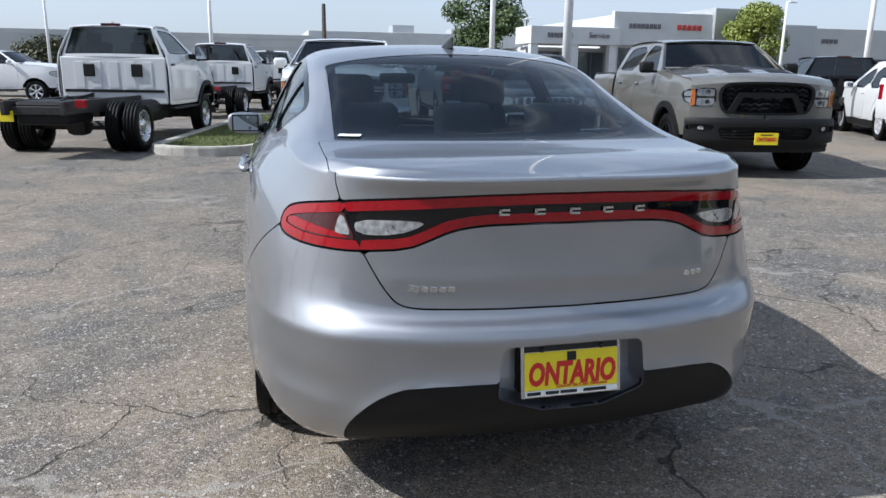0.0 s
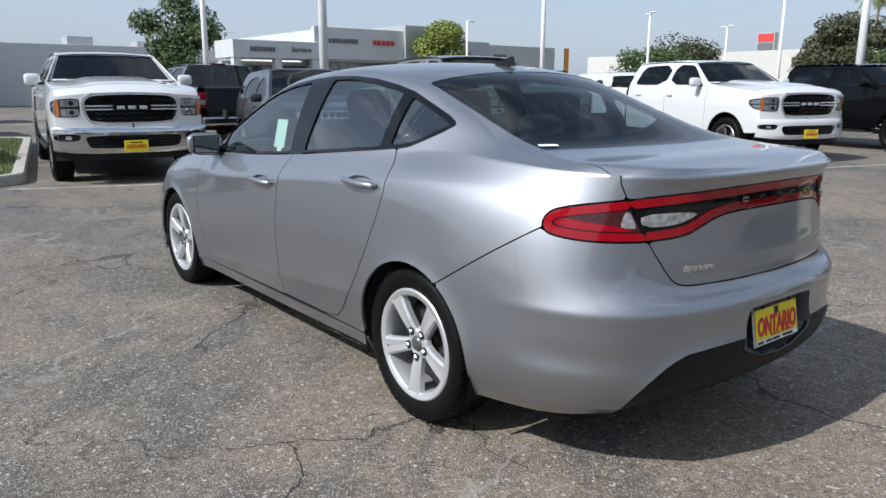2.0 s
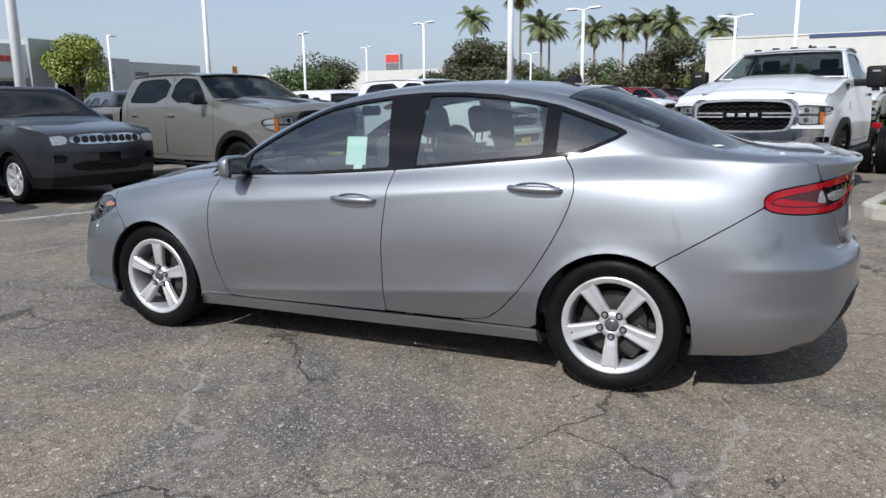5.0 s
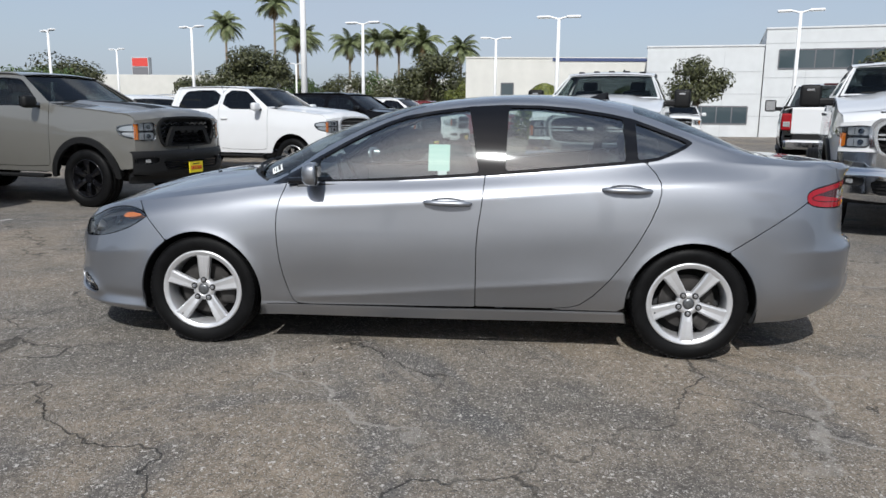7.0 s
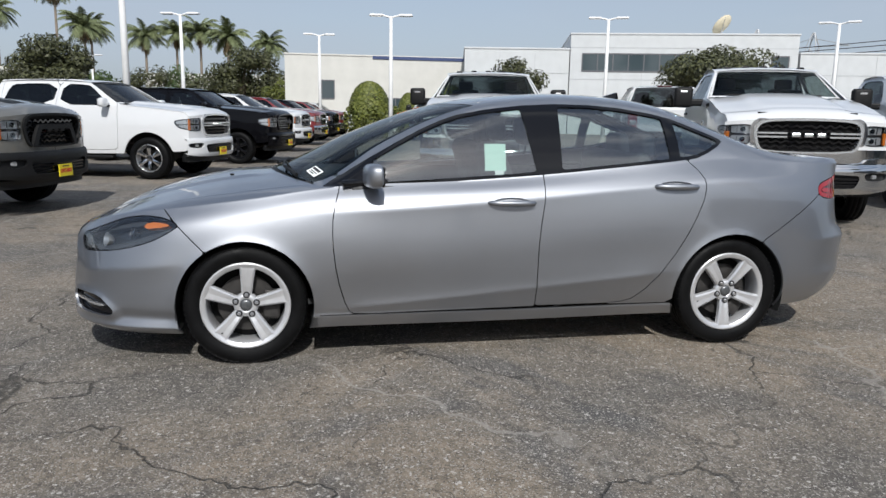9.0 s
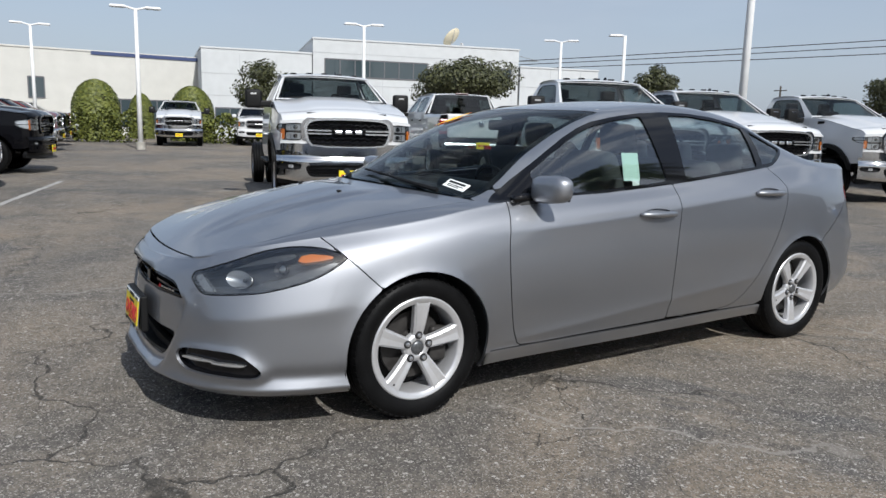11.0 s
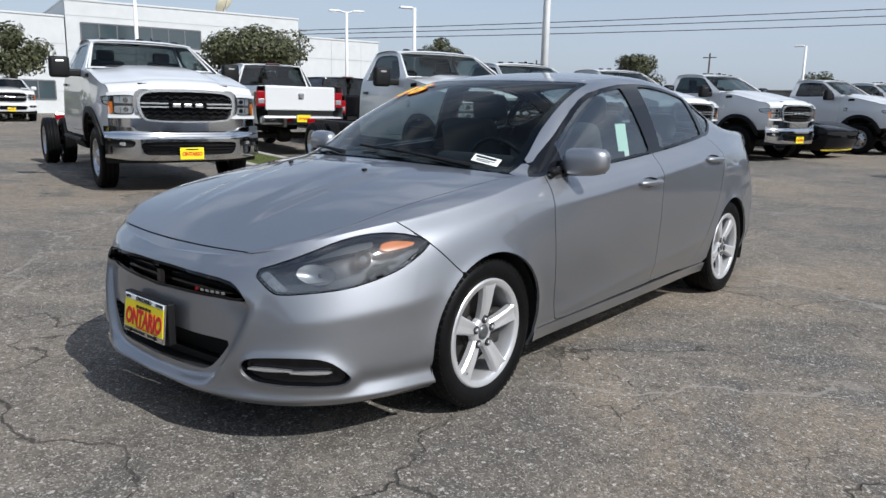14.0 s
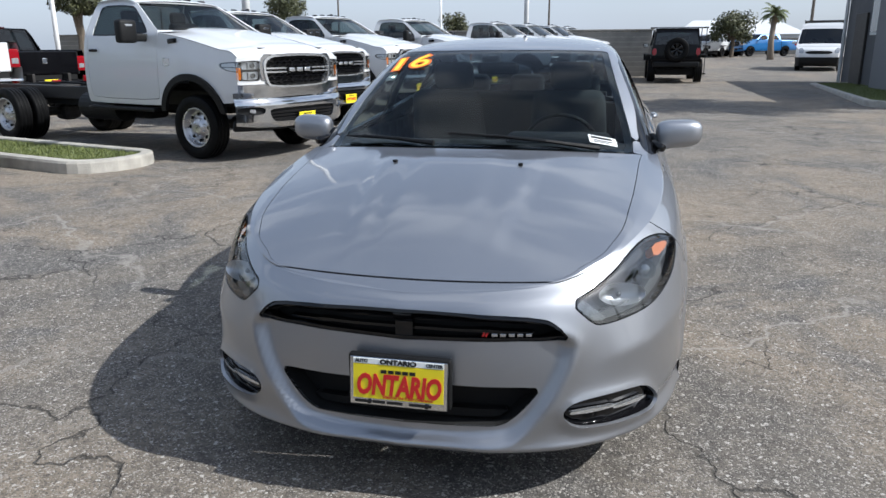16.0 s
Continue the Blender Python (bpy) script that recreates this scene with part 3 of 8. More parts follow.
ribbon(east, M3, .8, 8.0, 4.35, 5.5, 7)
ribbon(east, M3, 13.2, 14.3, 4.2, 5.4, 1)
ribbon(east, M2, .8, 6.4, .9, 2.0, 6)
ribbon(east, M1, 7.2, 12.6, .6, 2.4, 7)
ribbon(east, M1, 2.6, 3.5, 2.3, 3.6, 1)
dish = thing("satellite_dish", "large tan satellite dish on the roof", "antenna", m=Matrix.Translation((44.2, -27.5, 6.8)) @ pose(0, 0, 0, 0, 0, 0))
part("reflector", lathe([(-.28, .0001), (-.25, .25), (-.14, .55), (0, .78), (.02, .78), (-.12, .55), (-.23, .25), (-.26, .0001)], 28, "x"), mat("dish tan", (.62, .55, .40), .6), dish, smooth=True, m=pose(0, 0, .95, 0, -38, 25))
part("mast", tube([(0, 0, -.05), (0, 0, .8)], .06, 8), METALG, dish)
part("feed_arm", tube([(-.1, 0, .6), (-.8, .25, 1.35)], .02, 6), METALG, dish)

# north: the dealership
north = thing("dealership_building", "white and grey car dealership with glazed showroom", "building")


def south_face(parent, x0, x1, y, depth, z1, material, z0=0.0, name="wall"):
    return part(name, slab(x0, x1, y, y + depth, z0, z1, .03), material, parent)


south_face(north, 22.4, 29.5, 42.5, 14, 5.15, STUCCO)
south_face(north, 22.2, 29.6, 42.2, .4, 5.35, STUCCO, 3.2, "fascia")
south_face(north, 29.5, 33.0, 41.9, 12, 5.75, METALG)
south_face(north, 33.0, 38.0, 42.3, 12, 4.85, METALG)
south_face(north, 38.0, 46.5, 43.2, 12, 4.75, GREYWALL)
south_face(north, 16.6, 22.4, 43.6, 8, 3.0, STUCCO)
south_face(north, 16.2, 22.4, 41.6, 3.0, 4.25, STUCCO, 3.15, "canopy")
for x in (16.5, 19.3, 22.0):
    part("canopy_post", slab(x - .25, x + .25, 41.7, 42.2, 0, 3.2), STUCCO, north)
NF = Matrix.Translation((0, 42.48, 0))
ribbon(north, NF, 22.8, 29.3, .5, 3.0, 9)
ribbon(north, Matrix.Translation((0, 43.18, 0)), 38.4, 46.2, .8, 2.6, 10)
ribbon(north, Matrix.Translation((0, 43.58, 0)), 17.0, 22.2, .3, 2.7, 6)
bm = bmesh.new()
arch_v = [bm.verts.new((x, 0, z)) for x, z in [(-.95, 0), (.95, 0)] + [(.95 * math.cos(a), 2.6 + .95 * math.sin(a)) for a in np.linspace(0, math.pi, 14)]]
bm.faces.new(arch_v)
bmesh.ops.solidify(bm, geom=bm.faces[:], thickness=.08)
part("arched_window", bm, SHOPGLASS, north, m=Matrix.Translation((32.2, 41.86, 0)))
bm = tube([(1.05 * math.cos(a), 0, 2.6 + 1.05 * math.sin(a)) for a in np.linspace(0, math.pi, 16)], .12, 8)
part("arch_trim", bm, STUCCO, north, m=Matrix.Translation((32.2, 41.86, 0)))
# sign letters as plain blocks
for x0, n, w, z, material, y in ((23.4, 8, .30, 4.45, SIGNGREY, 42.15), (27.0, 5, .38, 4.42, SIGNRED, 42.15), (31.2, 4, .34, 4.55, SIGNGREY, 41.85), (39.4, 4, .36, 3.85, SIGNGREY, 43.15), (17.4, 8, .22, 3.7, SIGNGREY, 41.55)):
    for k in range(n):
        part("sign_letter", box_bm(w * .78, .06, .30 if material is not SIGNRED else .34, (x0 + k * w, y, z), bevel=.02), material, north)
part("sign_words", text_bm("Service", .5, .03), SIGNGREY, north, m=Matrix.Translation((20.9, 41.55, 3.72)) @ pose(0, 0, 0, 90, 0, 0))

# north-west: long pale industrial buildings far behind
ind = thing("industrial_building", "long pale grey industrial building in the distance", "building")
part("wall", slab(-60, 3.2, 52, 75, 0, 3.75), GREYWALL, ind)
for z in (1.0, 1.6, 2.2, 2.8, 3.4):
    part("siding_joint", slab(-60, 3.2, 51.97, 52.0, z, z + .05, 0), METALG, ind)
part("wall", slab(3.2, 21, 56, 80, 0, 4.3), STUCCO, ind)
part("roof_unit", slab(10.2, 12, 58, 60, 4.3, 5.0), METALG, ind)
part("roof_unit", slab(15.2, 16.2, 58, 60, 4.3, 4.8), METALG, ind)

# far east behind the trees, and a pylon sign
far = thing("warehouse", "low white warehouse far behind the cars", "building")
part("wall", slab(70, 90, 26, 60, 0, 5.0), STUCCO_W, far)
part("wall", slab(80, 100, -6, 18, 0, 5.2), STUCCO_W, far)
sign = thing("pylon_sign", "tall pylon sign beside the distant freeway", "sign", m=Matrix.Translation((78, 41, 0)))
part("sign_post", slab(-.25, .25, -.25, .25, 0, 5.2), METALG, sign)
part("sign_board", slab(-.4, .4, -1.0, 1.0, 4.8, 7.3), METALG, sign)
part("sign_panel", slab(-.44, -.40, -.9, .9, 5.0, 6.2, 0), SIGNGREY, sign)
part("sign_panel", slab(-.44, -.40, -.9, .9, 6.3, 7.2, 0), SIGNRED, sign)

# south: dark stucco building, block wall with gate
south = thing("workshop_building", "dark grey stucco workshop with metal door", "building")
zs = gz(-22)
part("wall", slab(-22, -8.6, -24.5, -14.5, 0, 3.5), DARKWALL, south)
part("wall", slab(-8.62, -8.25, -20.4, -18.8, 0, 3.5), mat("grey stucco", (.16, .165, .175), .85, vary=.1, scale=2), south, "paler pilaster")
part("door", slab(-8.6, -8.52, -23.4, -22.3, zs, 2.4), IRON, south, "dark metal door")
part("window_frame", slab(-8.6, -8.53, -21.9, -20.8, 1.7, 2.9), STUCCO, south)
part("pane", slab(-8.53, -8.515, -21.8, -20.9, 1.8, 2.8, 0), SHOPGLASS, south)
part("eave", slab(-22.2, -8.45, -24.7, -14.3, 3.45, 3.65), DARKWALL, south)
part("downpipe", tube([(-8.5, -24.4, 0), (-8.5, -24.4, 3.4)], .06, 8), METALG, south)
bw = thing("boundary_wall_south", "grey concrete block boundary wall", "wall", kind="structure")
zw = gz(-27)
part("wall", slab(-2.3, 26, -28.4, -28.2, 0, zw + 1.85), BLOCK, bw)
part("coping", slab(-2.35, 26, -28.45, -28.15, zw + 1.85, zw + 1.92), BLOCK, bw)
for z in np.arange(.2, 1.85, .2):
    part("block_joint", slab(-2.3, 26, -28.195, -28.19, zw + z, zw + z + .015, 0), CONCRETE, bw)
gate = thing("sliding_gate", "black metal bar gate at the wall's end", "gate", m=Matrix.Translation((-3.4, -28.6, zw)))
for k in range(12):
    part("gate_bar", slab(-1.1 + k * .2, -1.07 + k * .2, -.02, .02, .05, 1.95, 0), IRON, gate)
for z in (.1, 1.0, 1.93):
    part("gate_rail", slab(-1.15, 1.15, -.03, .03, z, z + .06, 0), IRON, gate)
part("wall", slab(-44, 0, -79, -78.6, 0, 2.2), BLOCK, thing("boundary_wall_far", "low block wall far behind the gate", "wall", kind="structure"))
hall = thing("tent_hall", "white tent-roofed hall beyond the gate", "building")
bm = bmesh.new()
q = [bm.verts.new(p) for p in ((-21, -92, 2.6), (-7.4, -92, 2.6), (-7.4, -82, 2.6), (-21, -82, 2.6), (-18.6, -87, 4.2), (-9.8, -87, 4.2))]
for f in ((0, 1, 5, 4), (1, 2, 5), (2, 3, 4, 5), (3, 0, 4)):
    bm.faces.new([q[i] for i in f])
part("roof", bm, STUCCO, hall)
part("wall", slab(-20.8, -7.6, -91.8, -82.2, 0, 2.65), STUCCO, hall)


# ---- lamp posts, power lines ----
def lamp_post(x, y, h, heads=2, r=.11, turn=0.0, cap=True):
    t = thing("lamp_post", "white steel lamp post with flat twin heads" if heads == 2 else "tall white steel lamp post", "lamp post", "lot lamp posts", heading0(x, y, turn))
    part("pole", tube([(0, 0, gz(y) - .05), (0, 0, h * .5), (0, 0, h)], [r, r * .85, r * .65], 12), POLE, t, smooth=True)
    part("pole_base", tube([(0, 0, gz(y) - .05), (0, 0, gz(y) + .30)], r * 1.7, 16), CONCRETE, t)
    if heads == 2:
        for sx in (-1, 1):
            a = part("lamp_arm", tube([(0, 0, h - .05), (sx * .35, 0, h + .04)], .04, 8), POLE, t)
            part("lamp_head", box_bm(.62, .30, .09, (sx * .62, 0, h + .05), bevel=.03, taper=(.9, .8)), LAMPHEAD, t)
            part("lamp_glass", box_bm(.45, .22, .02, (sx * .62, 0, h - .002)), LENS_CLEAR, t)
    elif heads == 1:
        part("lamp_head", box_bm(.62, .28, .09, (.38, 0, h), bevel=.03, taper=(.9, .8)), LAMPHEAD, t)
    return t


def heading0(x, y, a):
    return Matrix.Translation((x, y, 0)) @ Matrix.Rotation(radians(a), 4, "Z")


for x, y, h, n, a in ((27.5, -2.5, 5.35, 2, 80), (32.5, 6.8, 5.7, 2, 75), (28.6, -12.7, 5.75, 2, 70), (40.3, .3, 5.75, 2, 85), (27.6, -23.9, 5.85, 2, 50), (19.6, -20.5, 5.2, 1, 60), (36.6, 25.8, 5.75, 2, 50), (37, 17.5, 6.0, 2, 65),
                      (30.1, 35.6, 5.65, 1, 10), (52, 30, 6.0, 2, 60), (60, 18, 5.5, 2, 70), (17.0, 45, 4.9, 1, 0), (10.5, -46, 5.2, 1, 0)):
    lamp_post(x, y, h, n, .10, a)
for x, y, h, r in ((22.5, 7.1, 9.0, .13), (5.75, 11.25, 9.0, .105), (8.0, -12.8, 9.0, .105), (25, 23.5, 9.0, .13), (9.1, 27.3, 9.0, .13), (3.4, -33, 9.0, .13), (-3.2, 40, 7.0, .12), (-13.4, 48, 7.0, .10)):
    lamp_post(x, y, h, 0, r)
for k, (x, y, h) in enumerate(((43.9, -118, 10.2), (9.4, -125, 10.8), (68.7, -105, 8.8), (3.9, 50, 5.8), (-23, -90, 11))):
    t = thing("utility_pole", "weathered wooden utility pole in the distance", "utility pole", "utility poles", Matrix.Translation((x, y, 0)))
    part("pole", tube([(0, 0, 0), (0, 0, h)], [.2, .13], 8), WOODPOLE, t)
    if abs(y) > 80:
        part("crossarm", box_bm(2.2, .12, .14, (0, 0, h - .7)), WOODPOLE, t)
for k, (za, zb) in enumerate(((13.0, 17.9), (12.7, 16.6), (12.3, 15.1))):
    a, b = Vector((150, -38, za - 3)), Vector((-40, -160, zb + 2.5))
    pts = [a.lerp(b, s) - Vector((0, 0, 5 * s * (1 - s))) for s in np.linspace(0, 1, 24)]
    tagged(part("power_line", tube(pts, .06, 5), IRON, None), "thin dark overhead power line", "power line", "overhead power lines")


def pylon(x, y, h, w):
    t = thing("transmission_tower", "grey steel lattice transmission tower far off", "tower", "transmission towers", Matrix.Translation((x, y, 0)) @ Matrix.Rotation(.6, 4, "Z"))
    bars = []
    lv = [0, h * .35, h * .65, h * .85, h]
    hw = [w, w * .6, w * .35, w * .3, w * .05]
    for (z0, a0), (z1, a1) in zip(zip(lv, hw), list(zip(lv, hw))[1:]):
        for sx, sy in ((-1, -1), (1, -1), (1, 1), (-1, 1)):
            bars.append(tube([(sx * a0, sy * a0, z0), (sx * a1, sy * a1, z1)], .09, 4))
            bars.append(tube([(sx * a0, sy * a0, z0), (-sx * a1 if sy < 0 else sx * a1, sy * a1 if sy < 0 else -sy * a1, z1)], .06, 4))
    for z, l in ((h * .68, w * 2.6), (h * .85, w * 2.2)):
        bars.append(tube([(-l, 0, z), (l, 0, z)], .09, 4))
        for s in (-1, 1):
            bars.append(tube([(s * l, 0, z), (0, 0, z + h * .09)], .06, 4))
    part("lattice", merge(*bars), METALG, t)


pylon(150, -98, 21, 3.4)
pylon(128, -96, 18, 3.0)


# ---- trees ----
def leaf_cloud(rnd, clumps, count, size, squash=1.0):
    """Many small leaf faces gathered round clumps."""
    V, F = [], []
    for _ in range(count):
        c, r = clumps[rnd.randrange(len(clumps))]
        d = Vector((rnd.gauss(0, 1), rnd.gauss(0, 1), rnd.gauss(0, 1))).normalized()
        p = Vector(c) + Vector((d.x, d.y, d.z * squash)) * r * (rnd.random() ** .35)
        n = (d + Vector((rnd.uniform(-.8, .8), rnd.uniform(-.8, .8), rnd.uniform(-.3, 1)))).normalized()
        a = n.orthogonal().normalized()
        a = (Matrix.Rotation(rnd.uniform(0, 6.28), 3, n) @ a) * size * rnd.uniform(.6, 1.3)
        b = n.cross(a) * .5
        k = len(V)
        V += [p - a * .5, p + b * .55, p + a * .6, p - b * .55]
        F.append((k, k + 1, k + 2, k + 3))
    return V, F


def tree(x, y, top, crown_w, crown_z, leaf, seed, label, count=5200, size=.30, squash=.8, name="tree", flat=1.0):
    rnd = random.Random(seed)
    t = thing(name, label, name, "", Matrix.Translation((x, y, gz(y))))
    h = crown_z
    R = crown_w / 2
    Hh = max(.4, top - crown_z)
    limbs = [tube([(0, 0, -.1), (rnd.uniform(-.1, .1), rnd.uniform(-.1, .1), h * .5), (0, 0, h)], [.05 * top, .038 * top, .02 * top], 9)]
    clumps = []
    for k in range(13):
        a = k * 2.4 + rnd.uniform(-.4, .4)
        f = rnd.uniform(.35, .72)
        zz = crown_z + Hh * rnd.uniform(-.72, .62) * flat
        p = (R * f * math.cos(a), R * f * math.sin(a), zz)
        clumps.append((p, R * rnd.uniform(.30, .50)))
        limbs.append(tube([(0, 0, h * rnd.uniform(.45, .8)), (p[0] * .5, p[1] * .5, (h + zz) / 2), p], [.02 * top, .012 * top, .005 * top], 6))
    clumps += [((0, 0, crown_z + Hh * .25 * flat), R * .55), ((0, 0, crown_z + Hh * .62), R * .38)]
    part("trunk", merge(*limbs), BARK, t)
    V, F = leaf_cloud(rnd, clumps, int(count * 1.7), size * .72, squash)
    c = link_mesh("crown", V, F, leaf, t, False)
    return t


tree(14.9, 47.5, 8.3, 6.2, 4.9, LEAF, 1, "broad green leafy tree behind the lot", 7500, .34)
tree(30.9, 39.5, 6.3, 4.3, 4.0, LEAF_Y, 2, "yellow-green leafy tree before the dealership", 6500, .28)
tree(36.0, 13.5, 5.0, 4.0, 3.4, LEAF_D, 3, "dark green rounded tree", 6000, .24)
tree(58, 6.2, 6.5, 6.0, 4.2, LEAF_D, 4, "dark dense tree among palms", 6000, .32)
tree(56, 2.8, 4.2, 4.0, 2.4, LEAF_H, 14, "green shrub by the white building", 3500, .26)
tree(25.1, -16.4, 4.2, 4.9, 3.15, LEAF_D, 5, "low spreading dark green tree before the office", 7500, .22, .6, flat=.7)
tree(36.5, -10.6, 4.5, 3.5, 3.3, LEAF_D, 6, "thin dark green tree by the office wall", 3200, .24)
tree(23.6, -27, 4.5, 2.4, 3.6, LEAF_D, 7, "small dark tree beyond the trucks", 2600, .22)
tree(21.3, -45.6, 4.6, 3.8, 3.4, LEAF_D, 8, "dark tree beyond the trucks", 3200, .26)
tree(9.5, -47, 3.4, 3.0, 2.2, LEAF_D, 9, "dark tree top behind the wall", 2400, .24)
tree(62, 40, 6.0, 8.0, 3.5, LEAF_D, 10, "dark tree far behind the cars", 4000, .42)
tree(70, 30, 5.0, 8.0, 3.0, LEAF_D, 11, "dark tree far behind the cars", 4000, .42)
tree(-14, 50, 3.2, 4.0, 2.3, LEAF_D, 12, "small dark tree far behind the trucks", 2000, .3)
tree(-10.5, -62, 3.6, 4.0, 2.4, LEAF_D, 13, "dark tree beyond the gate", 2400, .3)
tree(47, 33, 4.2, 6.0, 2.6, LEAF, 15, "green shrubbery beside the dealership", 3500, .32)
for k in range(9):
    tree(66 + 2 * (k % 3), 28 - 3.0 * k, 4.6 + (k % 3) * .7, 5.5, 2.8, LEAF if k % 2 else LEAF_D, 20 + k, "bushy green tree under the palms", 2200, .36)


def topiary(x, y, w, h, seed, label):
    rnd = random.Random(seed)
    t = thing("topiary", label, "shrub", "clipped shrubs", Matrix.Translation((x, y, 0)))
    V, F = [], []
    for _ in range(4200):
        a, u = rnd.uniform(0, 6.283), rnd.random()
        z = h * u
        r = w / 2 * math.sqrt(max(0, 1 - max(0, (z - h * .45) / (h * .55)) ** 2.2)) * rnd.uniform(.94, 1.02)
        p = Vector((r * math.cos(a), r * math.sin(a), z))
        n = Vector((math.cos(a), math.sin(a), rnd.uniform(-.3, 1.2))).normalized()
        q = n.orthogonal().normalized() * .09
        b = n.cross(q)
        k = len(V)
        V += [p - q, p + b, p + q, p - b]
        F.append((k, k + 1, k + 2, k + 3))
    link_mesh("foliage", V, F, LEAF_H, t, False)
    part("stem", tube([(0, 0, 0), (0, 0, h * .8)], w * .35, 10), BARK, t)


topiary(41.4, -2.7, 2.5, 3.2, 1, "tall clipped dome-shaped green shrub")
topiary(43.5, -5.4, 1.4, 2.6, 2, "small clipped dome-shaped shrub")
topiary(39.6, -7.4, 2.4, 3.0, 3, "rounded clipped green shrub by the trees")


def hedge(a, b, w, h, seed, label):
    rnd = random.Random(seed)
    a, b = Vector((*a, 0)), Vector((*b, 0))
    d = b - a
    n = Vector((-d.y, d.x, 0)).normalized()
    t = thing("hedge", label, "hedge", "clipped shrubs")
    V, F = [], []
    for _ in range(int(d.length * 420)):
        s, e = rnd.random(), rnd.uniform(-1, 1)
        z = h * (1 - rnd.random() ** 2) * (1 - .25 * abs(e) ** 3)
        p = a + d * s + n * e * w / 2 + Vector((0, 0, z * (1 + .12 * math.sin(s * 17))))
        m = Vector((rnd.uniform(-1, 1), rnd.uniform(-1, 1), rnd.uniform(0, 1.5))).normalized()
        q = m.orthogonal().normalized() * .085
        c = m.cross(q)
        k = len(V)
        V += [p - q, p + c, p + q, p - c]
        F.append((k, k + 1, k + 2, k + 3))
    link_mesh("foliage", V, F, LEAF_H, t, False)


hedge((36.5, -1.0), (36.0, -4.2), 1.6, 1.5, 1, "yellow-green hedge at the edge of the lot")
hedge((36.0, -6.2), (35.4, -10.5), 1.6, 1.4, 2, "yellow-green hedge at the edge of the lot")
hedge((36.5, 8), (36.5, 1), 1.4, 1.1, 3, "low green hedge at the edge of the lot")


def palm(x, y, h, seed, fronds=30, L=3.0):
    rnd = random.Random(seed)
    t = thing("palm_tree", "tall palm with grey trunk and arching fronds", "palm tree", "row of palms", Matrix.Translation((x, y, 0)))
    part("trunk", tube([(0, 0, -.1), (.1, .05, h * .5), (0, 0, h)], [.26, .20, .16], 10), PALMBARK, t, smooth=True)
    for kind, n in (("crown", fronds), ("dry_skirt", 12)):
        V, F = [], []
        for k in range(n):
            az = k * 2.399 + rnd.uniform(-.2, .2)
            el = rnd.uniform(-.2, 1.25) if kind == "crown" else rnd.uniform(-1.35, -.7)
            ln = L * rnd.uniform(.75, 1.1) * (1 if kind == "crown" else .6)
            d = Vector((math.cos(az) * math.cos(el), math.sin(az) * math.cos(el), math.sin(el)))
            side = Vector((-math.sin(az), math.cos(az), 0))
            p = Vector((0, 0, h))
            for s in range(12):
                u = s / 11
                step = d * ln / 12
                d = (d + Vector((0, 0, -.11 - .10 * u))).normalized()
                q = p + step
                lf = ln * .26 * math.sin(math.pi * (.12 + .82 * u)) + .05
                for sg in (-1, 1):
                    o = side * sg * lf * .75 + Vector((0, 0, -lf * .55)) + step * .8
                    kk = len(V)
                    V += [p, q, q + o + step * .1, p + o]
                    V[-1] = p + o * 1.0
                    F.append((kk, kk + 1, kk + 2))
                    V[-1] = p.lerp(q, .5) + o * rnd.uniform(.7, 1.0)
                    F.append((kk, kk + 1, kk + 3))
                p = q
        link_mesh(kind, V, F, FROND if kind == "crown" else DRYFROND, t, False)


for k, (x, y, h) in enumerate(((68.3, 26.8, 9.6), (70, 22.4, 11.9), (66, 19, 8.3), (70, 14.8, 8.0), (71, 12.2, 8.3), (72.4, 10.2, 8.8), (72, 3.8, 7.8), (75, 20.8, 9.0), (64, 6.8, 7.6))):
    palm(-4 + 1.6 * (x + 4), -1.5 + 1.6 * (y + 1.5), 1.3 + 1.6 * (h - 1.3), 40 + k, 34, 3.9)
palm(-12.1, -54.5, 3.6, 77, 26, 1.2)
# palms along the west side, whose crowns show in the side glass and throw shade on the far ground
for k, (x, y, h) in enumerate(((-19.0, -3.5, 9.0), (-21.0, 3.5, 10.0), (-12.8, -13.3, 9.5))):
    palm(x, y, h, 60 + k, 34, 3.0)

# ---- the silver sedan ----
PLAN = [(0, 2.36), (-0.28, 2.345), (-0.52, 2.275), (-0.705, 2.135), (-0.815, 1.945), (-0.885, 1.68), (-0.912, 1.30), (-0.905, 0.85), (-0.905, 0.0),
        (-0.908, -0.85), (-0.905, -1.35), (-0.885, -1.72), (-0.82, -2.03), (-0.68, -2.24), (-0.48, -2.345), (-0.25, -2.395), (0, -2.41)]
# at stations along the plan: how far the skin lies inside the plan, from the lower lip up to the shoulder
SKIN_IN = [(0, .10, .03, 0, 0, .01, .02, .06), (2, .09, .03, 0, 0, .015, .04, .09), (3, .08, .03, 0, 0, .02, .06, .12), (4, .06, .02, 0, 0, .015, .06, .13),
           (5, .05, .02, 0, 0, .01, .045, .12), (6, .05, .03, .01, 0, .005, .035, .10), (7, .07, .045, .025, 0, 0, .03, .10), (8, .075, .045, .025, 0, 0, .025, .095)]
SKIN_IN2 = [(9, .075, .045, .02, 0, 0, .03, .11), (10, .05, .025, .01, 0, .005, .04, .16), (11, .06, .025, 0, 0, .01, .05, .15), (12, .08, .03, 0, 0, .02, .06, .12),
            (13, .12, .05, .005, 0, .04, .065, .08), (14, .16, .07, .01, 0, .048, .055, .05), (16, .17, .08, .01, 0, .05, .055, .035)]
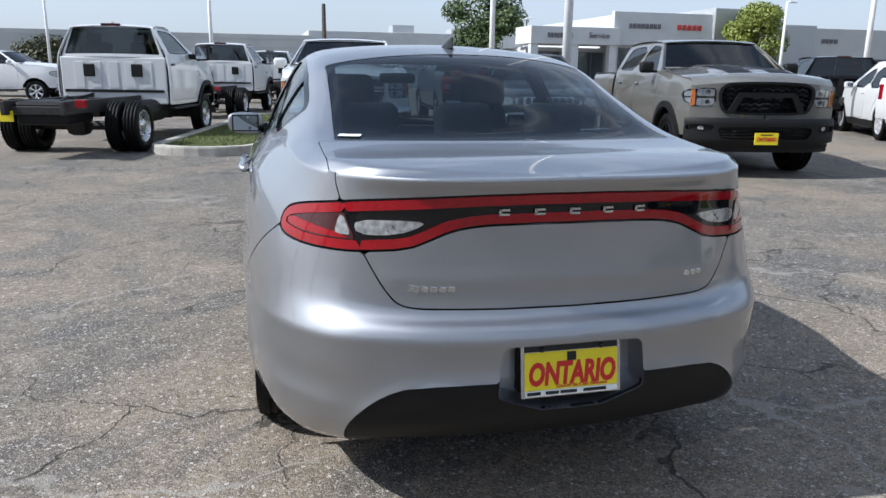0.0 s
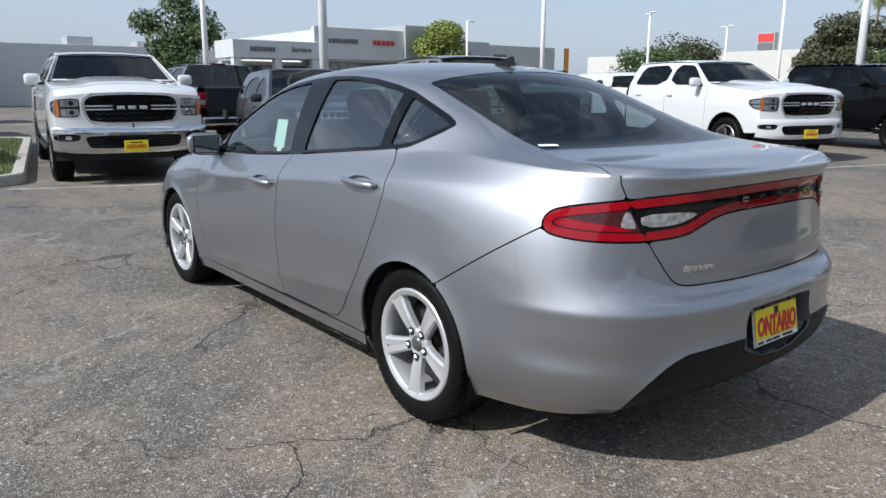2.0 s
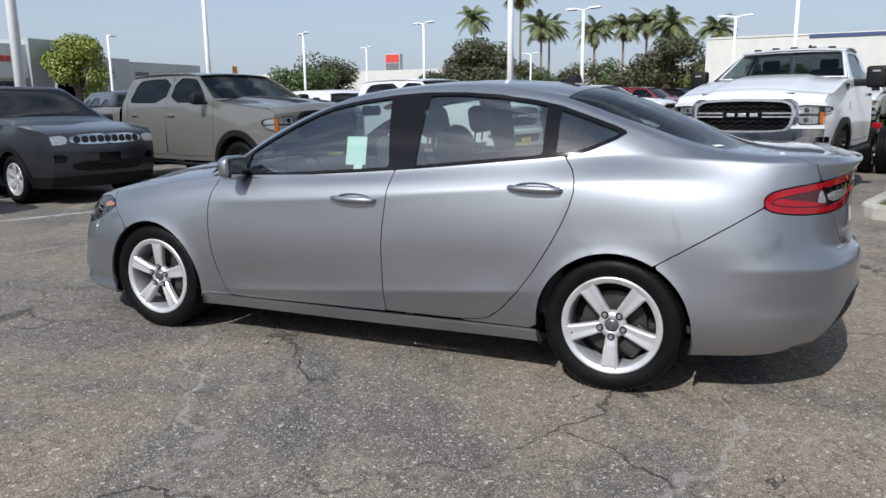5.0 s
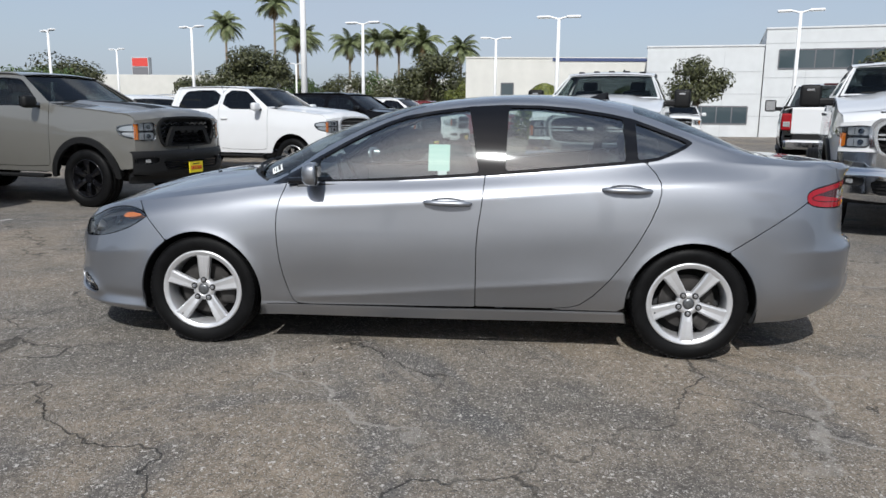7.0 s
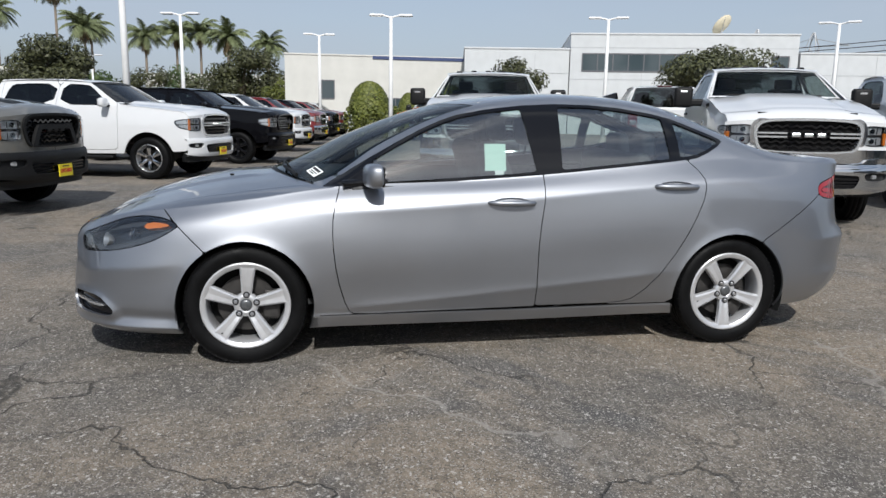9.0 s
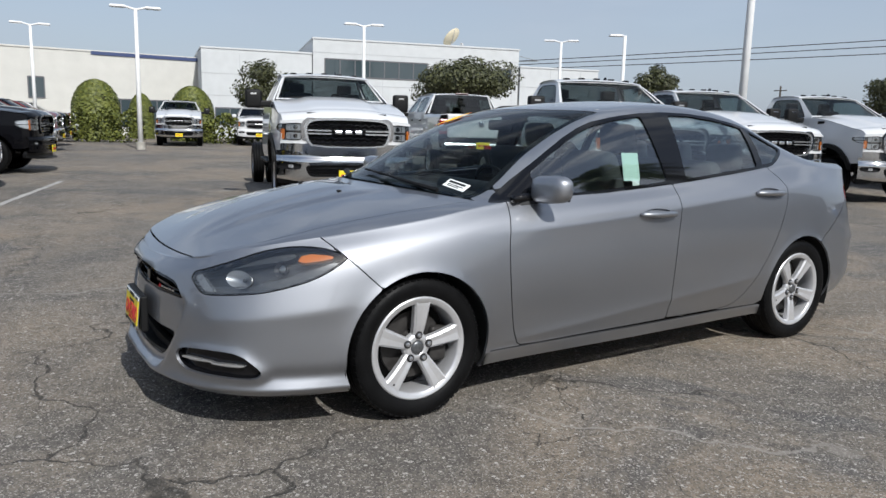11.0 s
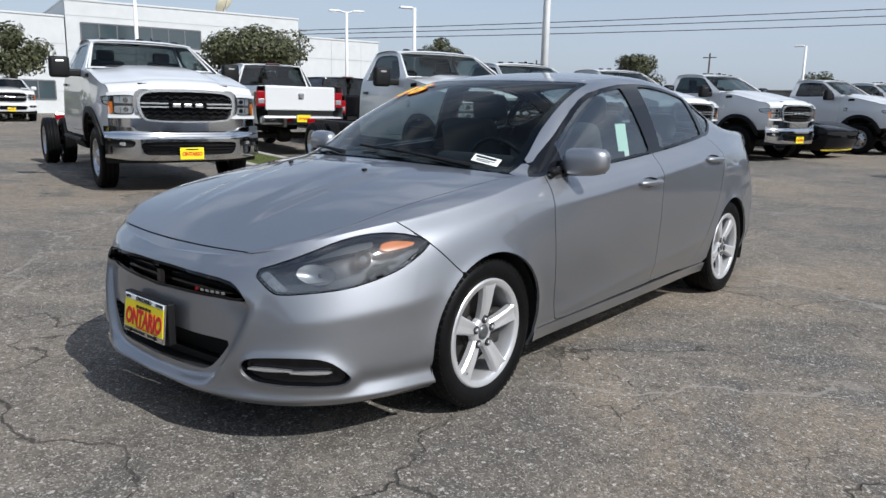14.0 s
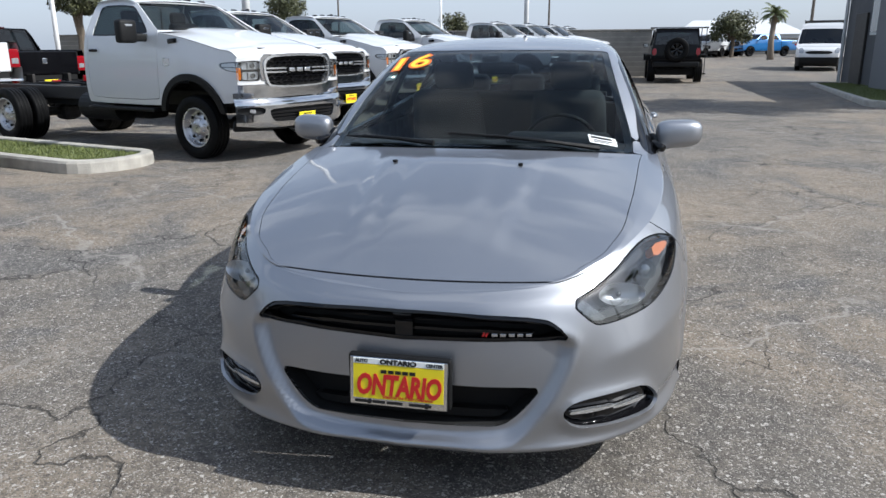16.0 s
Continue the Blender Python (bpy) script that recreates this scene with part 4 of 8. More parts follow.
SKIN_Z = [(0, .14, .17, .23, .42, .55, .635, .675), (2, .145, .175, .24, .42, .55, .65, .71), (3, .15, .18, .25, .42, .55, .67, .755), (4, .16, .19, .26, .42, .56, .70, .79),
          (5, .17, .21, .29, .45, .60, .735, .825), (6, .18, .23, .32, .48, .64, .78, .875), (7, .18, .24, .33, .50, .68, .84, .935), (8, .18, .25, .34, .50, .70, .88, .972)]
SKIN_Z2 = [(9, .19, .26, .35, .50, .72, .92, 1.045), (10, .20, .27, .37, .52, .74, .95, 1.085), (11, .21, .27, .37, .54, .74, .93, 1.075), (12, .22, .28, .38, .58, .73, .90, 1.06),
           (13, .235, .29, .39, .605, .71, .89, 1.055), (14, .245, .30, .40, .62, .69, .88, 1.055), (16, .25, .30, .40, .625, .69, .89, 1.06)]
CENTRE_Y = [(0, 2.30), (1, 2.29), (2, 2.24), (3, 2.15), (4, 2.02), (5, 1.80), (6, 1.55), (6.9, 1.27), (7.5, 0.68), (8, 0.20), (8.3, -0.14), (9, -0.88), (10, -1.46),
            (11, -1.86), (12, -2.06), (13, -2.22), (14, -2.31), (16, -2.37)]
CENTRE_Z = [(2.30, .675), (2.25, .70), (2.12, .765), (1.82, .868), (1.53, .935), (1.27, .975), (.77, 1.20), (.24, 1.38), (0, 1.418), (-.27, 1.445), (-.67, 1.45),
            (-1.0, 1.42), (-1.22, 1.375), (-1.59, 1.235), (-1.88, 1.115), (-2.0, 1.10), (-2.2, 1.09), (-2.37, 1.06)]
RAIL = [(2.30, .02, .676), (2.24, .36, .70), (2.12, .55, .745), (1.95, .645, .79), (1.7, .69, .845), (1.4, .72, .89), (1.1, .745, .925), (.93, .765, .945), (.63, .70, 1.14),
        (.37, .65, 1.275), (.15, .62, 1.355), (-.24, .595, 1.408), (-.65, .59, 1.408), (-1.01, .60, 1.355), (-1.35, .615, 1.235), (-1.7, .64, 1.125), (-1.95, .655, 1.09),
        (-2.15, .60, 1.085), (-2.28, .45, 1.075), (-2.37, .02, 1.061)]
HUB_Y, HUB_Z, HUB_X = 1.37, 0.31, 0.80
FOG = chaikin([(.487, .314), (.51, .35), (.56, .362), (.70, .368), (.80, .360), (.86, .315), (.89, .281), (.86, .256), (.78, .256), (.60, .262), (.53, .272)], 1)
VALANCE = chaikin([(-.3, .492), (.205, .492), (.455, .482), (.534, .452), (.60, .40), (.656, .336), (.70, .25), (.72, .15), (-.3, .15)], 1)
NU, NV, NS, NT = 400, 92, 22, 26


def step(x, a, b):
    """A smooth step from 0 at a to 1 at b."""
    t = np.clip((x - a) / (b - a), 0, 1)
    return t * t * (3 - 2 * t)


def crease(d, amp, wide, soft=0.010):
    """A pressed fold whose edge lies at d = 0."""
    return amp * np.exp(-(np.sqrt(d * d + soft * soft) - soft) / wide)


def pressing(S, y, z, total):
    """How far the folds and lips pressed into the panels stand proud of the lower shell."""
    r = total - S
    line = lambda keys: spline(keys, y.ravel()).reshape(y.shape)
    # shoulder fold through the door handles, back to the tail lamps
    o = crease(z - line([(-2.1, 1.005), (-1.6, .985), (-1.0, .945), (-.04, .862), (.5, .825), (1.0, .80), (1.2, .79)]), .009, .042, .007) * step(y, 1.15, .6) * step(y, -1.95, -1.15)
    # rising fold low on the doors, with a hollow over it
    low = z - line([(-1.2, .475), (-.85, .435), (-.2, .375), (.75, .295), (1.0, .28)])
    side = step(y, .98, .7) * step(y, -1.12, -.75)
    o += (crease(low, .009, .035, .008) - .004 * np.exp(-((low - .13) / .10) ** 2)) * side
    # ledge of the sill
    o += .006 * step(z, .268, .240) * step(np.abs(y), 1.15, 1.0)
    # rolled lips of the wheel arches
    arch = np.minimum(np.hypot(y - HUB_Y, z - HUB_Z), np.hypot(y + HUB_Y, z - HUB_Z)) - .352
    o += .010 * np.exp(-np.clip(arch, 0, 1) / .03) * (np.abs(y) < 1.9)
    # nose: sunken middle between the two corners, lip round the fog recess, chin
    nose = y > 1.2
    middle = inside(S, z, chaikin([(-.4, .60), (.40, .60), (.520, .548), (.515, .50), (.470, .40), (.385, .27), (.30, .222), (-.4, .214)], 2))
    o -= nose * .026 * step(middle, -.016, .020)
    o += nose * .010 * np.exp(-(np.sqrt((middle + .016) ** 2 + .010 ** 2) - .010) / .024) * step(S, .15, .3)
    rim = inside(S, z, FOG)
    o += nose * .014 * np.exp(-np.abs(np.minimum(rim, 0)) / .022)
    o += nose * crease(z - .205, .020, .020, .007)
    o -= nose * .010 * np.exp(-((z - .262) / .028) ** 2) * step(S, .42, .6) * step(rim, -.01, -.05)
    o += nose * crease(z - .475 - .10 * (S - .6), .008, .05, .014) * step(S, .58, .75) * step(S, 1.35, 1.1)
    # tail: shelf of the bumper, fold of the lid, hollow on the corner, flared lip over the black valance
    tail = y < -1.2
    o += tail * crease(z - .612, .009, .035, .008) * step(r, 1.25, .9)
    o += tail * crease(z - .772, .007, .05) * step(r, .62, .5)
    o += tail * (crease(z - .405, .004, .03, .012) - .006 * np.exp(-((z - .46) / .05) ** 2)) * step(r, .55, .75) * step(r, 1.15, .90)
    o += tail * .014 * np.exp(-np.abs(np.minimum(inside(r, z, VALANCE), 0)) / .024) * step(r, .80, .70)
    o += tail * (.017 * step(z, 1.008, 1.05) - .004 * np.exp(-((z - .99) / .03) ** 2)) * step(r, .72, .40)
    return o


def car_surfaces():
    """The skin of the left half as two grids: the lower shell, and the upper body from shoulder over rail to centre line."""
    k = np.linspace(0, 16, 1200)
    xy = spline([(i, *p) for i, p in enumerate(PLAN)], k)
    arc = np.concatenate([[0], np.cumsum(np.hypot(*np.diff(xy, axis=0).T))])
    s = np.linspace(0, arc[-1], NU)
    ku = np.interp(s, arc, k)
    xy = spline([(i, *p) for i, p in enumerate(PLAN)], ku)
    tan = np.gradient(xy, axis=0)
    tan /= np.linalg.norm(tan, axis=1, keepdims=True)
    inward = np.stack([-tan[:, 1], tan[:, 0]], 1)
    inward[0], inward[-1] = (0, -1), (0, 1)
    d = spline(SKIN_IN + SKIN_IN2, ku)
    z = spline(SKIN_Z + SKIN_Z2, ku)
    v = np.linspace(0, 6, NV)
    A = np.zeros((NU, NV, 3))
    for i in range(NU):
        dz = spline([(q, d[i, q], z[i, q]) for q in range(7)], v)
        A[i, :, :2] = xy[i] + dz[:, :1] * inward[i]
        A[i, :, 2] = dz[:, 1]
    S = np.repeat(s[:, None], NV, 1)
    A[..., :2] -= pressing(S, A[..., 1], A[..., 2], s[-1])[..., None] * inward[:, None]
    A[0, :, 0] = A[-1, :, 0] = 0
    E = A[:, -1]
    cy = spline(CENTRE_Y, ku)
    cz = spline(CENTRE_Z, cy)
    ry = E[:, 1] + 0.25 * (cy - E[:, 1])
    r = spline(RAIL, ry)
    R = np.stack([-np.minimum(r[:, 0], -E[:, 0]), ry, r[:, 1]], 1)
    U = np.zeros((NU, NS + NT + 1, 3))
    T = np.zeros((NU, NS + NT + 1))
    for i in range(NU):
        a = np.linspace(0, 1, NS + 1)[:, None]
        side = E[i] + a * (R[i] - E[i])
        bulge = 0.018 * math.sin(min(1, max(0, (R[i, 2] - E[i, 2]) / 0.3)) * math.pi / 2)
        side[:, 0] -= (bulge * 4 * a * (1 - a))[:, 0]
        w = 1 - np.linspace(0, 1, NT + 1)[1:]
        top = np.stack([R[i, 0] * w, R[i, 1] + (cy[i] - R[i, 1]) * (1 - w**2), R[i, 2] + (cz[i] - R[i, 2]) * (1 - np.abs(w) ** 2.2)], 1)
        U[i] = np.concatenate([side, top])
        T[i] = np.concatenate([a[:, 0] - 1, 1 - w])
    lo = max(1, NS - 6)
    for _ in range(14):
        U[:, lo:NS + 7] += 0.5 * (0.5 * (U[:, lo - 1:NS + 6] + U[:, lo + 1:NS + 8]) - U[:, lo:NS + 7])
    for _ in range(3):
        U[1:-1, 1:] += 0.5 * (0.5 * (U[:-2, 1:] + U[2:, 1:]) - U[1:-1, 1:])
    CY = np.repeat(cy[:, None], NS + NT + 1, 1)
    # raised middle of the hood between two folds, and folds over the front wheels
    ax = np.abs(U[..., 0])
    U[..., 2] += (.010 * step(ax - .35 + .11 * (CY - 1.27), .03, -.03) + .006 * step(ax - .15, .035, -.02)) * (T > 0) * step(CY, 1.262, 1.45) * step(CY, 2.2, 1.9)
    return A, S, U, T, CY, s, xy


A, SA, U, TU, CYU, s_plan, xy_plan = car_surfaces()
AX, AY, AZ = np.abs(A[..., 0]), A[..., 1], A[..., 2]
UX, UY, UZ = np.abs(U[..., 0]), U[..., 1], U[..., 2]
NA, NUP = grid_normals(A), grid_normals(U)
S_END = s_plan[-1]


def s_at(x=None, y=None, rear=False):
    """Length along the plan line at a given side x (front or rear) or y."""
    if y is not None:
        return float(np.interp(-y, -xy_plan[:, 1], s_plan))
    ax = np.abs(xy_plan[:, 0])
    if rear:
        return float(np.interp(x, ax[::-1][:160], (S_END - s_plan)[::-1][:160]))
    return float(np.interp(x, ax[:120], s_plan[:120]))


SR = S_END - SA  # length from the rear centre
CUT = 0.0025
arch_f = np.hypot(AY - HUB_Y, (AZ - HUB_Z)) - 0.352
arch_r = np.hypot(AY + HUB_Y, (AZ - HUB_Z)) - 0.352
arches = np.minimum(arch_f, arch_r)

DOOR_F = chaikin([(.86, 1.2), (.87, .95), (.915, .80), (.92, .66), (.90, .47), (.845, .275), (.80, .250), (.5, .254), (-.17, .262), (-.199, .262), (-.199, .29), (-.20, .45), (-.20, .66), (-.235, .9), (-.25, 1.2)], 1)
DOOR_R = chaikin([(-.25, 1.2), (-.235, .9), (-.20, .66), (-.20, .45), (-.199, .29), (-.199, .266), (-.23, .266), (-.4, .266), (-.68, .268), (-.80, .30), (-.97, .49), (-1.11, .72), (-1.185, .90), (-1.18, 1.0), (-1.10, 1.09), (-1.05, 1.2)], 1)
SEAM_FB = lambda y, z: z - (0.60 + (y - 1.56) * 0.95)
tail_tip = S_END - s_at(y=-1.95)
RACE = chaikin([(-.2, 1.013), (.196, 1.012), (.45, 1.0), (.68, .982), (.909, .954), (.985, .935), (1.012, .905), (1.003, .868), (.95, .853), (.84, .843), (.70, .842), (.616, .845), (.48, .857), (.41, .885), (.35, .911), (.28, .924), (.191, .928), (-.2, .93)], 1)
race = inside(SR, AZ, RACE)
TRUNK = chaikin([(-.3, 1.3), (.745, 1.3), (.735, 1.04), (.706, .988), (.616, .843), (.528, .717), (.487, .694), (.40, .690), (-.3, .690)], 1)
trunk_a = inside(SR, AZ, TRUNK)
valance = inside(SR, AZ, VALANCE)
POCKET = chaikin([(-.3, .60), (.185, .60), (.215, .58), (.222, .40), (-.3, .40)], 1)
pocket = np.minimum(inside(SR, AZ, POCKET), 1)
s_tip, s_lo, s_mid, s_in = s_at(y=1.685), s_at(y=1.84), s_at(y=2.0), s_at(x=.52)
HEAD = chaikin([(.525, .655), (.60, .590), (.63, .580), (.75, .588), (.885, .600), (1.0, .625), (1.10, .655), (1.19, .70), (1.245, .738), (1.17, .765), (1.08, .775), (.978, .772), (.85, .75), (.73, .715), (.62, .682)], 1)
head = inside(SA, AZ, HEAD)
GRILLE = chaikin([(-.3, .640), (.26, .634), (.433, .622), (.48, .598), (.52, .548), (.47, .540), (.329, .543), (-.3, .524)], 1)
grille = inside(SA, AZ, GRILLE)
INTAKE = chaikin([(-.3, .398), (.37, .398), (.436, .394), (.40, .345), (.334, .280), (.28, .264), (-.3, .256)], 1)
intake = inside(SA, AZ, INTAKE)
s_f0, s_f1 = s_at(x=.505), s_at(x=.745)
fog = inside(SA, AZ, FOG)

front_half, rear_half = AY > 0.3, AY < -0.3
door_f, door_r = inside(AY, AZ, DOOR_F), inside(AY, AZ, DOOR_R)
seam_f = (AZ - 0.60 - (AY - 1.56) * 0.98) * 0.7
seam_r = (AZ - 0.62 - (-1.56 - AY) * 0.62) * 0.8
seam_r = np.where((AZ > 0.92) & (AY < -1.8), np.maximum(seam_r, 0.05), seam_r)
BIG = 1.0
hood_line = np.where(SA < s_at(y=1.9), -1.0, 1.0)
fl = 0.012

sedan = thing("sedan", "silver grey four-door sedan parked on worn asphalt", "car")


def panel(name, pieces, material=SILVER, label="", parent=None):
    v, f = join(*pieces)
    return link_mesh(name, v, f, material, parent or sedan, True, label)


def on_a(F, material=SILVER, flange=fl, lift=0.0):
    return clip_grid(A, F, flange, lift, NA)


def on_u(F, flange=fl, lift=0.0):
    return clip_grid(U, F, flange, lift, NUP)


fmin = lambda *a: np.minimum.reduce([np.broadcast_to(np.asarray(q, float), a[0].shape) for q in a])
POCKETS = [(-0.04, .850), (-1.0, .935)]
pockets = [0.055 - np.hypot((AY - py) * 0.5, (AZ - pz) * 2.0 - 0 * AY) for py, pz in POCKETS]
# lower shell
front_zone = np.where(AY > 1.0, 1.0, -1.0)
f_bumper = fmin(-seam_f - CUT, -head - 0.003, -grille, -intake, -fog, arch_f, AY - 1.2)
f_fender = fmin(seam_f - CUT, -head - 0.003, arch_f, AY - 0.2, -door_f - CUT, (AZ - 0.252 - 0 * AY))
f_fender = np.where(AY > 1.0, fmin(seam_f - CUT, -head - 0.003, arch_f), f_fender)
sill = fmin(0.247 + 0.01 * np.clip(-AY, 0, 1) - AZ, arches, 1.3 - np.abs(AY))
quarter_a = fmin(seam_r - CUT, arch_r, -0.3 - AY, -door_r - CUT, AZ - 0.263, -race - 0.003, -trunk_a - CUT)
quarter_a = np.where(AY < -1.0, fmin(seam_r - CUT, arch_r, -race - 0.003, -trunk_a - CUT, -door_r - CUT), quarter_a)
r_bumper = fmin(-seam_r - CUT, arch_r, -1.2 - AY, -race - 0.003, -trunk_a - CUT, -valance - CUT, -pocket)

# upper body
DLO = chaikin([(.975, .925), (.48, .944), (-.25, .993), (-.77, 1.043), (-1.12, 1.078), (-1.20, 1.09), (-1.385, 1.175), (-1.36, 1.20), (-1.20, 1.258), (-1.01, 1.325), (-.65, 1.378),
               (-.24, 1.382), (.17, 1.33), (.37, 1.262), (.63, 1.127), (.94, .945)], 1)
dlo = np.where(TU <= 0.02, inside(UY, UZ, DLO), -1)
ws = fmin(1.235 - CYU, CYU - 0.245, (TU - 0.075) * 0.6)
bl = fmin(-1.115 - CYU, CYU + 1.895, (TU - 0.065) * 0.6)
hood = fmin(CYU - 1.262, 2.245 - CYU, (TU + 0.02) * 0.5)
deck = fmin(-1.905 - CYU, (0.648 - UX), 0 * UX + BIG)
door_f_u, door_r_u = inside(UY, UZ, DOOR_F), inside(UY, UZ, DOOR_R)
low_side = np.where(TU < -0.02, 1.0, -1.0)
cowl = fmin(1.257 - CYU, CYU - 1.24, (TU - 0.02) * 0.6)
nose_u = CYU - 2.25
fender_u = fmin(np.where(CYU > 1.2, 1.0, (UY - 0.88) * 1.0), -hood - CUT, -nose_u - CUT, -door_f_u - CUT, -dlo, UY - 0.80, -cowl)
roof = fmin(-ws - 0.003, -bl - 0.003, -dlo, -deck - CUT, 0.93 - UY + 0 * UX, -fender_u, -hood)
rest_up = fmin(-hood - CUT, -ws - .003, -bl - .003, -dlo, -deck - CUT, -nose_u - CUT, -cowl)
fender_u = fmin(rest_up, UY - 0.885 - 0.1 * (UZ - .93), -door_f_u - CUT)
door_up_f = fmin(door_f_u - CUT, -dlo, np.where(TU < -0.3, 1.0, -1.0), 1.02 - UZ)
door_up_r = fmin(door_r_u - CUT, -dlo, np.where(TU < -0.3, 1.0, -1.0), 1.13 - UZ)
in_doors = np.maximum(door_up_f, door_up_r)
roof_side = fmin(rest_up, 0.88 - UY + 0.1 * (UZ - .93), -in_doors - 0.004)

panel("front_bumper", both(on_a(f_bumper)))
panel("nose_panel", both(on_u(fmin(nose_u, 3 + 0 * UX))))
for sg, nm in ((1, "front_fender"), (-1, "front_fender")):
    pc = [on_a(f_fender), on_u(fender_u)]
    panel(nm, pc if sg > 0 else [mirrored(p) for p in pc])
for fa, fu in ((fmin(door_f - CUT, arches, -pockets[0]), door_up_f), (fmin(door_r - CUT, arches, -pockets[1]), door_up_r)):
    for side in (0, 1):
        pc = [on_a(fa), on_u(fu)]
        panel("door", pc if side == 0 else [mirrored(p) for p in pc])
for side in (0, 1):
    pc = [on_a(sill)]
    panel("sill", pc if side == 0 else [mirrored(p) for p in pc])
panel("roof_panel", both(on_a(quarter_a)) + both(on_u(roof_side)))
panel("hood", both(on_u(hood - CUT)))
panel("trunk_lid", both(on_a(fmin(trunk_a - CUT, -race - 0.003))) + both(on_u(deck)))
panel("rear_bumper", both(on_a(r_bumper)))
panel("rear_valance", both(on_a(fmin(valance, -pocket), lift=-0.006)), PLASTIC, "black plastic lower rear valance")
panel("cowl_panel", both(on_u(fmin(1.262 - CYU, CYU - 1.20, (TU - 0.02) * 0.6), lift=-0.012)), PLASTIC, "black cowl grille")
panel("windshield", both(on_u(ws, lift=-0.002)), WINDSHIELD, "tinted windscreen glass")
panel("rear_window", both(on_u(bl, lift=-0.002)), BACKGLASS, "tinted rear window glass")
panel("rear_window_border", both(on_u(fmin(bl, 0.035 - bl), lift=-0.004, flange=0)), GLOSSB)
panel("windshield_border", both(on_u(fmin(ws, 0.03 - ws), lift=-0.005, flange=0)), GLOSSB)
FRONT_GLASS = [(.70, .90), (.70, 1.10), (.70, 1.4), (-.135, 1.4), (-.225, .90)]
REAR_GLASS = [(-.345, .9), (-.365, 1.4), (-.99, 1.4), (-1.015, .9)]
QTR_GLASS = [(-1.075, .9), (-1.06, 1.4), (-1.5, 1.4), (-1.5, .9)]
inner = dlo - 0.018
for side in (0, 1):
    msk = None
    for nm, pl in (("door_window", FRONT_GLASS), ("door_window", REAR_GLASS), ("quarter_window", QTR_GLASS)):
        g = fmin(inner, inside(UY, UZ, pl))
        msk = g if msk is None else np.maximum(msk, g)
        pc = on_u(g, lift=-0.006)
        panel(nm, [pc] if side == 0 else [mirrored(pc)], WINDOW, "lightly tinted side glass")
    pc = on_u(fmin(dlo, -msk), lift=0.001)
    panel("window_surround", [pc] if side == 0 else [mirrored(pc)], GLOSSB, "gloss black window surround")

# ---- details of the sedan ----
def at_a(s, z, out=0.0):
    """A place on the lower shell by length along the plan and height, and the normal there (left half)."""
    i = int(np.clip(np.searchsorted(s_plan, s), 1, NU - 1))
    w = (s - s_plan[i - 1]) / (s_plan[i] - s_plan[i - 1])
    row = A[i - 1] + w * (A[i] - A[i - 1])
    nrow = NA[i - 1] + w * (NA[i] - NA[i - 1])
    p = np.array([np.interp(z, row[:, 2], row[:, c]) for c in range(3)])
    n = np.array([np.interp(z, row[:, 2], nrow[:, c]) for c in range(3)])
    n /= np.linalg.norm(n)
    return Vector(p + out * n), Vector(n)


def facing(p, n, up=(0, 0, 1)):
    """A pose at p whose z axis is n and whose y axis points up."""
    n = Vector(n).normalized()
    x = Vector(up).cross(n).normalized()
    y = n.cross(x)
    return Matrix.Translation(p) @ Matrix((x, y, n)).transposed().to_4x4()


# handle pockets and handles
for (py, pz), pk in zip(POCKETS, pockets):
    for side in (0, 1):
        pc = on_a(pk, lift=-0.016, flange=-0.016)
        panel("handle_pocket", [pc] if side == 0 else [mirrored(pc)])
        sx = -1 if side == 0 else 1
        p0, _ = at_a(s_at(y=py), pz)
        pts = [(sx * (abs(p0.x) + o), py + dy, pz + dz) for dy, o, dz in ((0.128, 0.0, 0.002), (0.115, 0.014, 0.002), (0.07, 0.026, 0.001), (0, 0.030, 0), (-0.07, 0.027, -0.001), (-0.118, 0.018, -0.002), (-0.13, 0.004, -0.002))]
        bm = tube(pts, [0.008, 0.013, 0.0155, 0.0165, 0.0165, 0.015, 0.009], 12)
        part("door_handle", bm, SILVER, sedan, "silver door handle", True)

